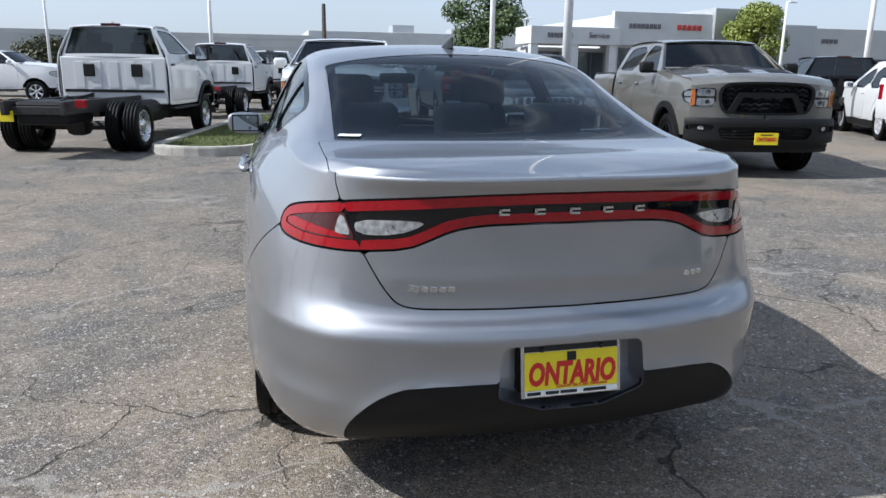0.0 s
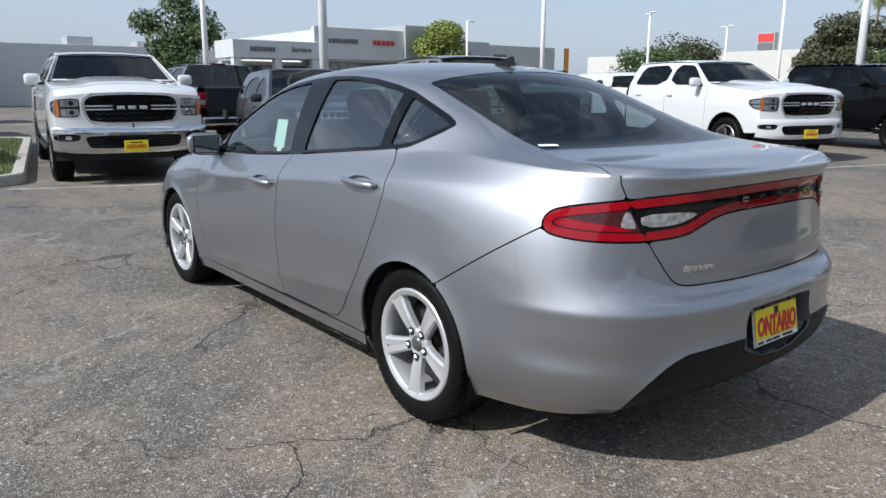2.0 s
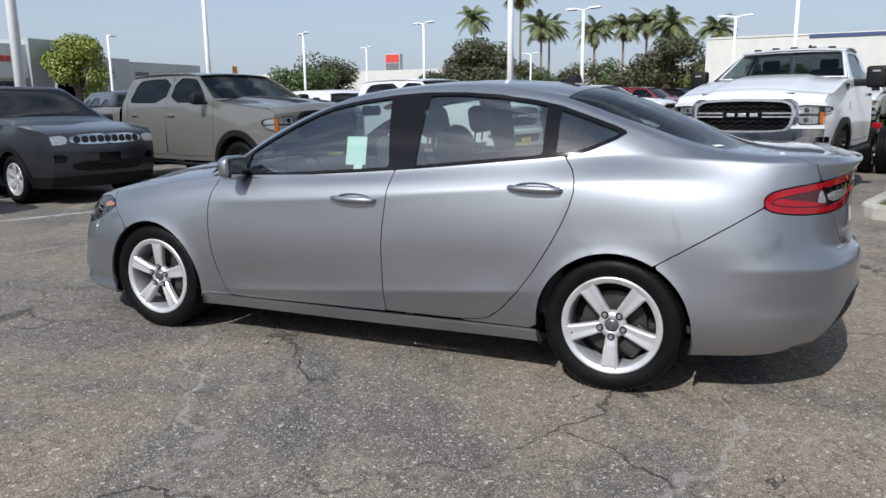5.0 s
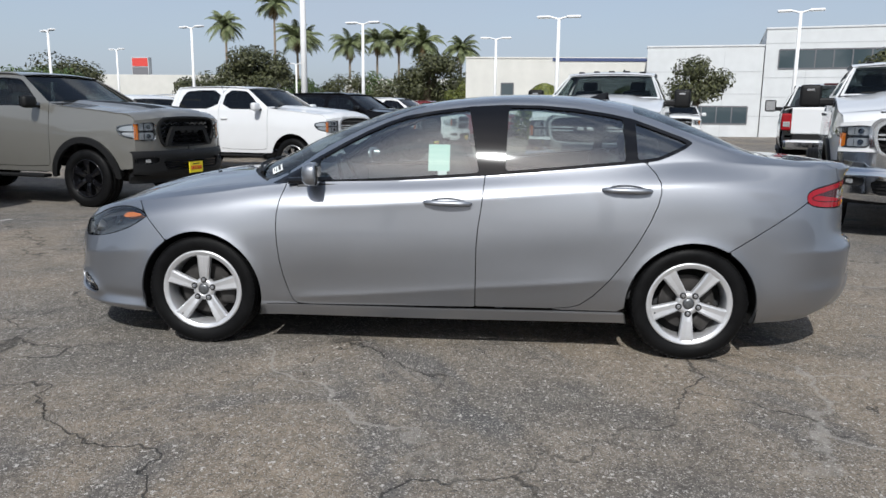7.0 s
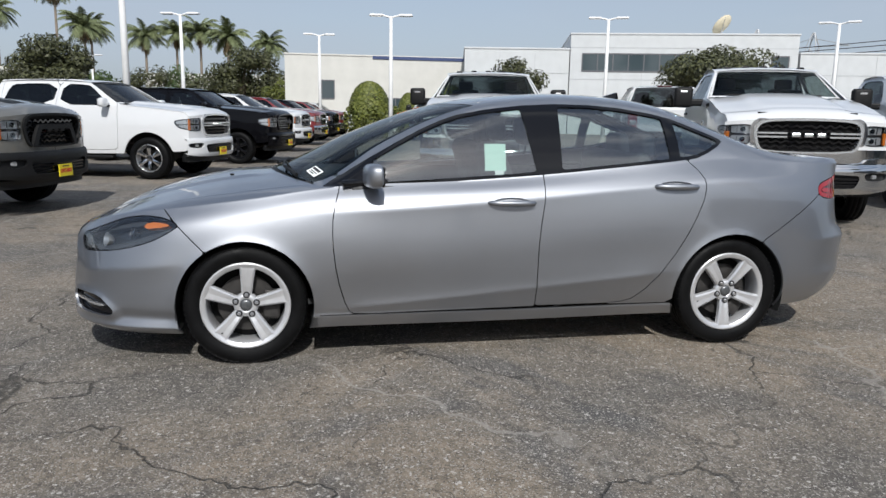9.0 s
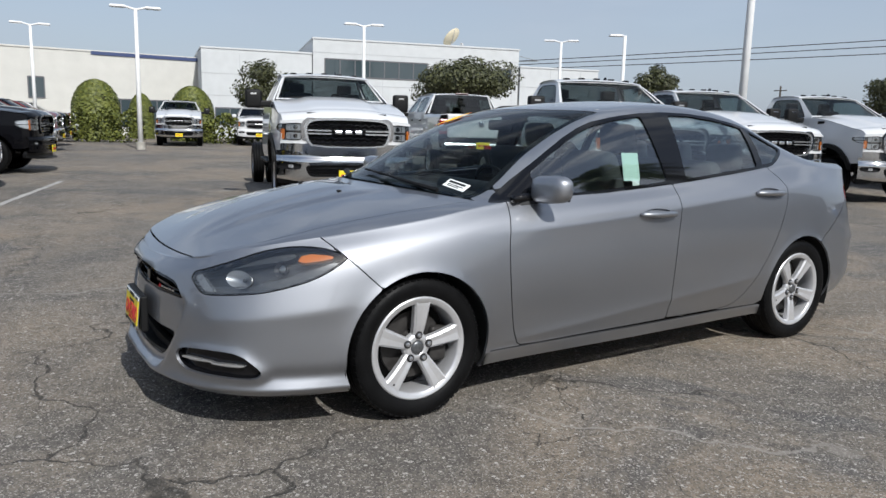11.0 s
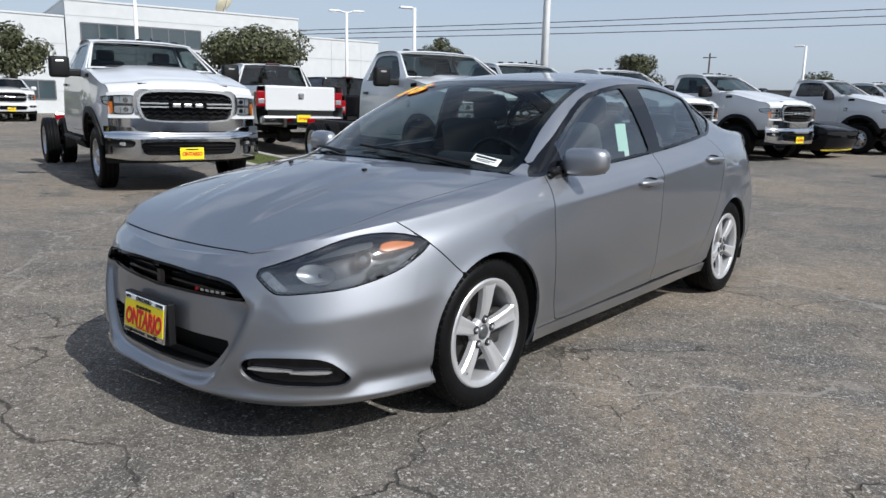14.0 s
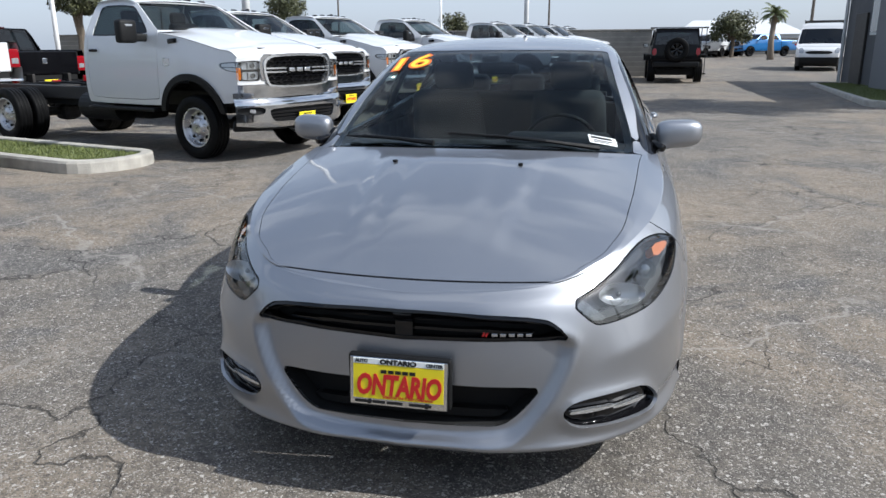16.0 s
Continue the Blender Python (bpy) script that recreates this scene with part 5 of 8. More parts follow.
# lamps at the front
for side in (0, 1):
    mir = (lambda q: [q]) if side == 0 else (lambda q: [mirrored(q)])
    sgn = (lambda q: q) if side == 0 else (lambda q: Vector((-q.x, q.y, q.z)))
    lamp = panel("headlamp", mir(on_a(head - 0.001, lift=-0.075, flange=-0.075)), LENS_SMOKE, "headlamp with amber marker behind a clear cover")
    panel("lamp_cover", mir(on_a(head - 0.001, lift=-0.001, flange=0.004)), LAMPGLASS, parent=lamp)
    panel("lamp_rim", mir(on_a(fmin(head - 0.001, 0.007 - head), lift=-0.003, flange=0.02)), GLOSSB, parent=lamp)
    amb = inside(SA, AZ, chaikin([(1.02, .716), (1.17, .732), (1.19, .748), (1.05, .757)], 1))
    panel("amber_marker", mir(on_a(fmin(amb, head - .010), lift=-0.014, flange=0.03)), AMBER, parent=lamp)
    # lower shelf, bright scoop and the honeycomb reflector by the nose
    shelf = inside(SA, AZ, chaikin([(.61, .570), (.60, .612), (.72, .622), (.86, .632), (.98, .662), (1.10, .70), (1.20, .73), (1.24, .70), (.90, .56)], 1))
    panel("lamp_bezel", mir(on_a(fmin(shelf, head - .009), lift=-0.032, flange=0.03)), LAMPGREY, parent=lamp)
    brow = inside(SA, AZ, chaikin([(.60, .675), (.72, .700), (.86, .722), (.99, .738), (1.03, .76), (.98, .80), (.60, .72)], 1))
    panel("lamp_brow", mir(on_a(fmin(brow, head - .009), lift=-0.036, flange=0.03)), LAMPGREY, parent=lamp)
    hone = inside(SA, AZ, [(.530, .650), (.566, .672), (.672, .590), (.635, .572)])
    honey = panel("side_reflector", mir(on_a(fmin(hone, head - .010), lift=-0.012, flange=0.02)), LENS_CLEAR, parent=lamp)
    for k in range(5):
        for q in range(14):
            hs, hz = .552 + .008 * k + .0062 * q, .654 + .006 * k - .0054 * q
            p, n = at_a(hs, hz, -.009)
            part("reflector_cell", box_bm(.0045, .0035, .002), LAMPGREY, honey, m=facing(sgn(p), sgn(n)))
    for so, rz, rr, deep in ((.765, .652, .050, .040), (.955, .698, .034, .026)):
        p, n = at_a(so, rz, -.022)
        p, n = sgn(p), (sgn(n) * .55 + Vector((0, .6, .1))).normalized()
        bowl = lathe([(-deep, .0001), (-deep * .92, rr * .4), (-deep * .6, rr * .75), (0, rr)], 28, "z")
        if deep > .03:
            bmesh.ops.transform(bowl, matrix=Matrix.Diagonal((1.55, .72, 1, 1)), verts=bowl.verts)
        part("lamp_bowl", bowl, LAMPCHROME if deep > .03 else LENS_SMOKE, lamp, "", True, m=facing(p, n))
        bm = bmesh.new()
        bmesh.ops.create_uvsphere(bm, u_segments=20, v_segments=12, radius=rr * (.70 if deep < .03 else .18))
        part("projector_lens" if deep < .03 else "bulb_cap", bm, MIRROR if deep < .03 else LAMPGREY, lamp, "", True, m=facing(p - n * (deep * .8), n))
    panel("fog_lamp_recess", mir(on_a(fog + .004, lift=-0.032, flange=-0.026)), GLOSSB, "black fog recess with a chrome bar")
    strip = fmin(0.0062 - np.abs(AZ - .318 + (SA - .525) * .045), SA - .52, .82 - SA)
    panel("fog_bar", mir(on_a(fmin(strip, fog - .006), lift=-0.012, flange=0.015)), TRIMB, "chrome bar")

# grille and intake
panel("grille", both(on_a(grille, lift=-0.06, flange=-0.06)), GAP, "black upper grille")
for z0, z1 in ((.560, .569), (.583, .592), (.606, .615), (.628, .636)):
    bar = np.minimum(AZ - z0 + 0.06 * np.clip(AX - 0.25, 0, 1), z1 - 0.06 * np.clip(AX - 0.25, 0, 1) - AZ)
    panel("grille_bar", both(on_a(fmin(bar, grille - .012), lift=-0.028, flange=0.03)), GLOSSB)
panel("grille_divider", both(on_a(fmin(0.028 - AX, grille), lift=-0.012, flange=0.03)), GLOSSB)
panel("grille_rim", both(on_a(fmin(grille, 0.010 - grille), lift=-0.006, flange=0.03)), GLOSSB)
for i, x0 in enumerate((-.39, -.364, -.338, -.312, -.286)):
    p, n = at_a(s_at(x=abs(x0)), .562)
    part("badge", box_bm(.018, .010, .004, bevel=.0015), CHROME, sedan, "small chrome badge letter block", m=facing(p, n))
for x0 in (-.262, -.252):
    p, n = at_a(s_at(x=abs(x0)), .563)
    part("badge", box_bm(.006, .014, .004, bevel=.001, rot=(0, 0, -25)), BADGE_R, sedan, "red badge stripe", m=facing(p, n))
panel("lower_intake", both(on_a(intake, lift=-0.09, flange=-0.09)), GAP, "black lower intake opening")
panel("intake_mesh", both(on_a(fmin(intake - .01, 0.30 - AZ), lift=-0.05, flange=0.03)), PLASTIC)

# lamps at the rear
tail = panel("tail_lamp", both(on_a(race - 0.001, lift=-0.006, flange=0.01)), GLOSSB, "full-width red and black tail lamp")
ring = fmin(race - 0.004, 0.030 - race)
seam_t = np.abs(trunk_a) - 0.004
panel("red_band", both(on_a(fmin(ring, seam_t), lift=-0.001, flange=0.006)), LENS_RED, "glowing red lens band", tail)
outer = fmin(race - 0.032, -trunk_a - 0.006)
rev = inside(SR, AZ, chaikin([(.425, .926), (.45, .937), (.655, .932), (.636, .890), (.512, .895)], 1))
for mir in ((lambda q: [q]), (lambda q: [mirrored(q)])):
    lens = panel("outer_lens", mir(on_a(outer, lift=-0.003, flange=0.006)), LENS_DRED, "smoked red outer lens", tail)
    panel("stop_lens", mir(on_a(fmin(outer - 0.003, .900 - AZ + .10 * (SR - .8)), lift=-0.001, flange=0.006)), LENS_RED, "", lens)
    panel("lens_block", mir(on_a(fmin(outer - 0.006, .034 - np.abs(SR - .690 + .35 * (AZ - .90)), AZ - .888), lift=-0.0015, flange=0.006)), LENS_CLEAR, "", lens)
    lens = panel("reverse_lens", mir(on_a(fmin(rev, trunk_a - .008, race - .03), lift=-0.002, flange=0.006)), LENS_CLEAR, "clear reversing lens", tail)
    panel("lens_divider", mir(on_a(fmin(rev - .002, .003 - np.abs(SR - .560)), lift=0.0, flange=0.003)), GLOSSB, parent=lens)
    for k in range(7):
        panel("lens_rib", mir(on_a(fmin(rev - .004, trunk_a - .01, .0016 - np.abs(SR - .50 - .019 * k - .3 * (AZ - .91))), lift=0.001, flange=0.003)), LAMPGREY, parent=lens)
for x0 in (-.205, -.1025, 0.0, .1025, .205):
    p, n = at_a(S_END - s_at(x=abs(x0), rear=True), .962)
    if x0 > 0:
        p, n = Vector((-p.x, p.y, p.z)), Vector((-n.x, n.y, n.z))
    part("badge", merge(box_bm(.030, .006, .003, (0, .006, 0)), box_bm(.030, .006, .003, (0, -.006, 0)), box_bm(.007, .018, .003, (-.012, 0, 0))), CHROME, sedan, "chrome badge letter block", m=facing(p, n))
for k, (x0, w) in enumerate(((-.455, .03), (-.424, .02), (-.399, .02), (-.374, .02), (-.349, .02))):
    p, n = at_a(S_END - s_at(x=abs(x0), rear=True), .748)
    part("badge", box_bm(w, .016 if k else .022, .004, bevel=.0015, rot=(0, 0, -12)), CHROME, sedan, "chrome model badge", m=facing(p, n))
for x0 in (.40, .424, .448):
    p, n = at_a(S_END - s_at(x=abs(x0), rear=True), .755)
    p, n = Vector((-p.x, p.y, p.z)), Vector((-n.x, n.y, n.z))
    part("badge", box_bm(.018, .016, .004, bevel=.0015, rot=(0, 0, -12)), CHROME, sedan, "chrome trim badge", m=facing(p, n))
panel("plate_recess", both(on_a(pocket, lift=-0.075, flange=-0.075)), SILVER)


def number_plate(m, front, parent):
    """The dealer's plate insert in a bright frame."""
    pl = part("dealer_plate", box_bm(.305, .152, .006, bevel=.003), CHROME, parent, "yellow dealer plate in a chrome frame", m=m)
    part("plate_face", box_bm(.282, .108, .002, (0, 0.0, .0042)), PLATE_Y, pl)
    part("plate_foot", box_bm(.282, .016, .002, (0, -.0635, .0042)), PAPER if not front else CHROME, pl)
    part("plate_head", box_bm(.282, .016, .002, (0, .064, .0044)), PAPER if front else INK, pl)
    part("plate_lettering", merge(*[text_bm("ONTARIO", .088, .0008, shear=0.16, width=.66, bold=.0038)]), PLATE_R, pl, "red lettering", m=Matrix.Translation((0, -.012, .0062)))
    ink = PLATE_R if front else INK
    part("plate_motto", text_bm("Discover the 5 Star Difference", .0125, .0004, shear=.1, bold=.0003), PLATE_R, pl, m=Matrix.Translation((.03, -.046, .0058)))
    if front:
        part("frame_lettering", text_bm("ONTARIO", .020, .0005, width=1.25, bold=.0012), INK, pl, "black lettering", m=Matrix.Translation((0, .064, .0062)))
        for x, word in ((-.115, "AUTO"), (.112, "CENTER")):
            part("frame_lettering", text_bm(word, .014, .0005, bold=.0006), INK, pl, m=Matrix.Translation((x, .064, .0062)))
    if front:
        for x in (-.045, -.022, 0, .022, .045):
            part("plate_emblem", box_bm(.018, .011, .001, (x, .034, .0058)), INK, pl)
    else:
        part("plate_emblem", box_bm(.028, .026, .001, (0, .038, .0058), bevel=.0004), ink, pl)
    for x, w in ((-.115, .04), (-.06, .04), (-.01, .05), (.07, .07)):
        part("plate_foot_mark", box_bm(w, .009, .001, (x, -.0635, .0058)), INK, pl)
    for x in (-.09, .09):
        b = lathe([(0, .0001), (0, .008), (.004, .008), (.006, .004), (.006, .0001)], 12, "z")
        part("plate_bolt", b, GLOSSB, pl, m=Matrix.Translation((x, .062 if not front else -.0635, .0045)))
    return pl


number_plate(facing((0, -2.392, .512), (0, -1, .16)), False, sedan)
number_plate(facing((0, 2.385, .415), (0, 1, .10)), True, sedan)
part("plate_bracket", box_bm(.32, .03, .16, (0, 2.362, .415), bevel=.006), PLASTIC, sedan, "black plate bracket")
part("plate_bracket", box_bm(.30, .05, .13, (0, -2.352, .505), bevel=.006), PLASTIC, sedan, "black plate bracket")


# wheels
def sedan_wheel(m):
    w = new("wheel")
    w.parent, w.matrix_basis = sedan, m
    w["label"] = "five-spoke silver alloy wheel with black tyre"
    R, r = 0.318, 0.228
    prof = [(-.085, r - .004), (-.098, r + .006), (-.106, r + .03), (-.108, r + .05), (-.102, r + .072), (-.092, R - .010), (-.084, R - .003)]
    for g in (-.055, -.02, .02, .055):
        prof += [(g - .009, R), (g - .005, R - .001), (g - .004, R - .008), (g + .004, R - .008), (g + .005, R - .001)]
    prof += [(.084, R - .003), (.1, R - .02), (.106, r + .04), (.09, r)]
    part("tyre", lathe(prof, 72), RUBBER, w, smooth=True)
    bm = bmesh.new()
    for k in range(64):
        a = 2 * math.pi * k / 64
        for sx in (-1, 1):
            b = box_bm(.030, .019, .012, (sx * .084, 0, R - .0098), rot=(0, sx * 20, 0))
            bmesh.ops.transform(b, matrix=Matrix.Rotation(a, 4, "X"), verts=b.verts)
            me = bpy.data.meshes.new("t")
            b.to_mesh(me)
            b.free()
            bm.from_mesh(me)
            bpy.data.meshes.remove(me)
    part("tread", bm, RUBBER, w)["kind"] = "stuff"
    barrel = [(-.094, r + .004), (-.101, r - .001), (-.101, r - .006), (-.098, r - .010), (-.097, r - .024), (-.090, r - .028), (-.05, r - .030), (.05, r - .034), (.09, r - .01)]
    part("rim", lathe(barrel, 60), ALLOY, w, smooth=True)
    part("brake_disc", lathe([(-.035, .0001), (-.035, .06), (-.02, .07), (-.02, .15), (-.005, .15), (-.005, .0001)], 40), IRON, w)
    part("wheel_back", lathe([(.03, .0001), (.03, r - .03)], 32), GAP, w)
    part("brake_caliper", box_bm(.05, .09, .16, (-.02, -.13, .0), bevel=.015), IRON, w)
    part("valve_stem", tube([(-.085, .118, -.160), (-.098, .112, -.150)], .004, 6), PLASTIC, w)
    for k in range(5):
        bm = bmesh.new()
        rows = []
        for rr, wd, fx in ((.028, .046, -.072), (.06, .052, -.080), (.10, .059, -.089), (.15, .068, -.095), (.19, .077, -.098), (.207, .092, -.098)):
            wd, h = wd * 0.5, .03
            rows.append([bm.verts.new(q) for q in ((fx + h, -wd * 1.05, rr), (fx + .008, -wd, rr), (fx, -wd + .009, rr), (fx + .003, 0, rr), (fx, wd - .009, rr), (fx + .008, wd, rr), (fx + h, wd * 1.05, rr))])
        for a, b in zip(rows, rows[1:]):
            for q in range(6):
                bm.faces.new((a[q], a[q + 1], b[q + 1], b[q]))
        bmesh.ops.recalc_face_normals(bm, faces=bm.faces)
        part("spoke", bm, ALLOY, w, smooth=False, m=Matrix.Rotation(2 * math.pi * k / 5, 4, "X"))
    part("hub", lathe([(-.05, .066), (-.070, .064), (-.078, .052), (-.081, .036), (-.076, .032)], 32), ALLOY, w, smooth=True)
    part("centre_cap", lathe([(-.076, .031), (-.084, .028), (-.086, .015), (-.086, .0001)], 24), CAPGREY, w, "grey centre cap", smooth=True)
    for k in range(5):
        a = 2 * math.pi * k / 5
        at = Matrix.Translation((0, -.056 * math.sin(a), .056 * math.cos(a)))
        # dark raised disc; its colour stands in for the shade inside a lug recess
        part("lug_shade_disc", lathe([(-.0825, .0001), (-.0825, .014), (-.0845, .0155), (-.0845, .017), (-.079, .018)], 16), LUG_SHADE, w, m=at)
        part("lug_nut", lathe([(-.075, .0105), (-.089, .0105), (-.092, .007), (-.092, .0001)], 6), STEEL, w, m=at)
    return w


for y in (HUB_Y, -HUB_Y):
    sedan_wheel(Matrix.Translation((-.778, y, .316)) @ Matrix.Rotation(radians(4 if y > 0 else 37), 4, "X"))
    sedan_wheel(Matrix.Translation((.778, y, .316)) @ Matrix.Rotation(math.pi, 4, "Z") @ Matrix.Rotation(radians(30), 4, "X"))
    for sx in (-1, 1):
        bm = bmesh.new()
        rows = []
        for x in (sx * .882, sx * .55):
            rows.append([bm.verts.new((x, y + .358 * math.cos(t), HUB_Z + .358 * math.sin(t))) for t in np.linspace(-.35, math.pi + .35, 24)])
        for k in range(23):
            bm.faces.new((rows[0][k], rows[0][k + 1], rows[1][k + 1], rows[1][k]))
        bm.faces.new(rows[1])
        part("wheel_arch_liner", bm, GAP, sedan, "black wheel arch liner")
part("underbody", merge(box_bm(1.5, 1.96, .06, (0, 0, .22), bevel=.01), box_bm(.9, 4.1, .06, (0, 0, .27), bevel=.01), box_bm(1.0, .4, .05, (0, 1.88, .26), bevel=.01), box_bm(1.1, .4, .05, (0, -1.90, .32), bevel=.01)), GAP, sedan, "dark underbody")

# mirrors, wipers, aerial, nozzles
for sx in (-1, 1):
    bm = bmesh.new()
    bmesh.ops.create_uvsphere(bm, u_segments=28, v_segments=18, radius=1)
    for v in bm.verts:
        x, y, z = v.co
        f = lambda q, e: math.copysign(abs(q) ** e, q)
        v.co = Vector((f(x, .55) * .108, f(y, .7) * .066 * (1 if y > 0 else .35), f(z, .6) * .066 * (1 - .12 * x * sx)))
        v.co.z += .10 * (v.co.x * sx) * .6
        v.co.y -= .25 * (v.co.x * sx) * .5
    mirror = part("door_mirror", bm, SILVER, sedan, "silver door mirror housing", True, m=Matrix.Translation((sx * .915, .69, .995)))
    part("mirror_glass", box_bm(.150, .006, .090, (0, -.026, 0), bevel=.002, rot=(0, 0, -sx * 6)), MIRROR, mirror)
    part("mirror_rim", box_bm(.166, .012, .104, (0, -.020, 0), bevel=.005, rot=(0, 0, -sx * 6)), GLOSSB, mirror)
    part("mirror_foot", tube([(sx * .79, .72, .965), (sx * .84, .70, .962), (sx * .90, .69, .965)], [.035, .024, .03], 12), GLOSSB, sedan, "black mirror foot", True)
    p = tube([(sx * .83, .86, .948), (sx * .79, .70, .952), (sx * .775, .60, .958)], .02, 8)
    part("mirror_base", p, GLOSSB, sedan, "", True)


def on_glass(x, cy):
    """A place on the upper body by side x and its centre-line station."""
    i = int(np.argmin(np.abs(CYU[:, 0] - cy)))
    row = U[i, NS:]
    return Vector([float(np.interp(-abs(x), row[:, 0], row[:, c])) for c in range(3)]) * 1.0, Vector([float(np.interp(-abs(x), row[:, 0], NUP[i, NS:, c])) for c in range(3)])


def up_at(x, cy, out=0.0):
    p, n = on_glass(x, cy)
    if x > 0:
        p.x, n.x = -p.x, -n.x
    return p + out * n.normalized(), n.normalized()


for a, b, c in (((-.55, 1.235), (-.10, 1.175), (.10, 1.165)), ((.15, 1.235), (.52, 1.175), (.62, 1.16))):
    pts = [up_at(*q, .018)[0] for q in (a, b, c)]
    part("wiper_blade", tube(pts, .006, 6), PLASTIC, sedan, "black wiper")
    part("wiper_arm", tube([up_at(a[0], 1.245, .01)[0], up_at((a[0] + b[0]) / 2, 1.215, .024)[0], up_at(*b, .022)[0]], [.012, .008, .006], 6), PLASTIC, sedan)
for x in (-.255, .255):
    p, n = up_at(x, 1.50, .004)
    part("washer_nozzle", box_bm(.018, .022, .010, tuple(p), bevel=.004), PLASTIC, sedan, "black washer nozzle")
bm = bmesh.new()
f0 = up_at(0, -.93, 0)[0]
rows = []
for t, w, h in ((0, .034, 0.0), (.25, .032, .014), (.6, .020, .030), (.9, .009, .042), (1.0, .004, .044)):
    y = f0.y + .07 - .11 * t - 0.02 * t * t
    rows.append([bm.verts.new(q) for q in ((-w, y, f0.z - .01 + h * .2), (-w * .6, y, f0.z + h), (w * .6, y, f0.z + h), (w, y, f0.z - .01 + h * .2))])
for a, b in zip(rows, rows[1:]):
    for q in range(3):
        bm.faces.new((a[q], a[q + 1], b[q + 1], b[q]))
bm.faces.new([bm.verts.new((s_ * .028, f0.y + yy, f0.z - .008)) for s_, yy in ((-1, .08), (1, .08), (.3, -.06), (-.3, -.06))])
rows2 = [bm.verts.new((0, f0.y - .075, f0.z - .008))]
bm.faces.new((rows[-1][0], rows[-1][1], rows2[0]))
bm.faces.new((rows[-1][2], rows[-1][3], rows2[0]))
part("roof_aerial", bm, GLOSSB, sedan, "black shark-fin aerial")

# inside
part("headliner", merge(box_bm(1.05, 1.0, .02, (0, -.42, 1.375), bevel=.008)), mat("headliner", (.42, .42, .40), .9), sedan)
part("cabin_floor", box_bm(1.5, 3.2, .03, (0, -.3, .30)), TRIM, sedan)
part("firewall", box_bm(1.35, .04, .55, (0, 1.14, .62)), TRIM, sedan)
bm = merge(box_bm(1.40, .42, .22, (0, .88, .845), bevel=.07, seg=4), box_bm(.5, .1, .1, (-.36, .80, .955), bevel=.04, seg=3))
part("dashboard", bm, TRIM, sedan, "dark soft dashboard", True)
part("centre_console", box_bm(.24, 1.1, .28, (0, .25, .45), bevel=.04), TRIM, sedan)
part("instrument_screen", box_bm(.17, .01, .10, (0, .665, .86), bevel=.004), GLOSSB, sedan)
part("parcel_shelf", box_bm(1.15, .62, .03, (0, -1.55, 1.045), bevel=.01, rot=(4, 0, 0)), TRIM, sedan, "grey parcel shelf")
part("rear_bulkhead", box_bm(1.3, .05, .7, (0, -1.32, .66), rot=(-12, 0, 0)), TRIM, sedan)
for sx in (-1, 1):
    part("door_lining", box_bm(.05, 1.95, .62, (sx * .80, -.15, .63), bevel=.02), TRIM, sedan)
sw = lathe([(-.012, .185), (0, .197), (.012, .185), (0, .173)], 36, "z", close=True)
st = part("steering_wheel", sw, PLASTIC, sedan, "black steering wheel", True, m=pose(-.36, .60, .90, 68, 0, 0))
part("steering_hub", merge(box_bm(.12, .09, .04, (0, -.01, -.02), bevel=.018), box_bm(.36, .03, .015, (0, 0, -.01)), box_bm(.03, .18, .015, (0, -.09, -.01))), PLASTIC, st)


def seat(x, y, wide=.50, rear=False):
    s = new("seat")
    s.parent, s.matrix_basis = sedan, Matrix.Translation((x, y, 0))
    s["label"] = "dark cloth rear bench" if rear else "dark cloth front seat"
    part("seat_cushion", box_bm(wide, .52, .18, (0, .15, .50), bevel=.06, seg=3), FABRIC, s, smooth=True)
    part("seat_backrest", box_bm(wide, .15, .66, (0, -.22, .84 if not rear else .78), bevel=.06, seg=3, rot=(-18, 0, 0), taper=(.82, .8)), FABRIC, s, smooth=True)
    for hx in ([0] if not rear else [-.40, 0, .40]):
        part("headrest", box_bm(.25, .10, .17, (hx, -.36 if not rear else -.33, 1.225 if not rear else 1.12), bevel=.045, seg=3, rot=(-10, 0, 0)), FABRIC, s, smooth=True)
        part("headrest_post", merge(tube([(hx - .06, -.34, 1.08), (hx - .06, -.355, 1.2)], .006, 6), tube([(hx + .06, -.34, 1.08), (hx + .06, -.355, 1.2)], .006, 6)), CHROME, s)
    return s


seat(-.36, .10)
seat(.36, .10)
seat(0, -.86, 1.24, True)
part("rear_view_mirror", box_bm(.22, .03, .06, (0, .34, 1.285), bevel=.02), PLASTIC, sedan, smooth=True)

# stickers: in the windscreen, in the side glass, on the rear glass
p, n = up_at(-.565, 1.13, .002)
stick = part("stock_label", box_bm(.13, .062, .001), PAPER, sedan, "white printed stock label on the windscreen", m=facing(p, n, (0, -.35, 1)) @ pose(0, 0, 0, 0, 0, -6))
part("label_print", merge(box_bm(.10, .016, .001, (-.005, .014, .001)), box_bm(.09, .006, .001, (0, -.006, .001)), box_bm(.07, .006, .001, (-.01, -.018, .001))), INK, stick)
p, n = up_at(.475, .47, .003)
yr = part("year_sticker", text_bm("16", .25, .0005, bold=.014), ORANGE, sedan, "orange and yellow year numeral sticker", m=facing(p, n, (0, -.4, 1)) @ pose(0, 0, 0, 0, 0, 8))
part("numeral", text_bm("16", .25, .0008), YELSTICK, yr, m=Matrix.Translation((0, 0, .0015)))
part("window_sheet", box_bm(.002, .12, .15, (-.742, .02, 1.085), rot=(0, 13, 0)), PAPERG, sedan, "pale green paper sheet in the front side window")
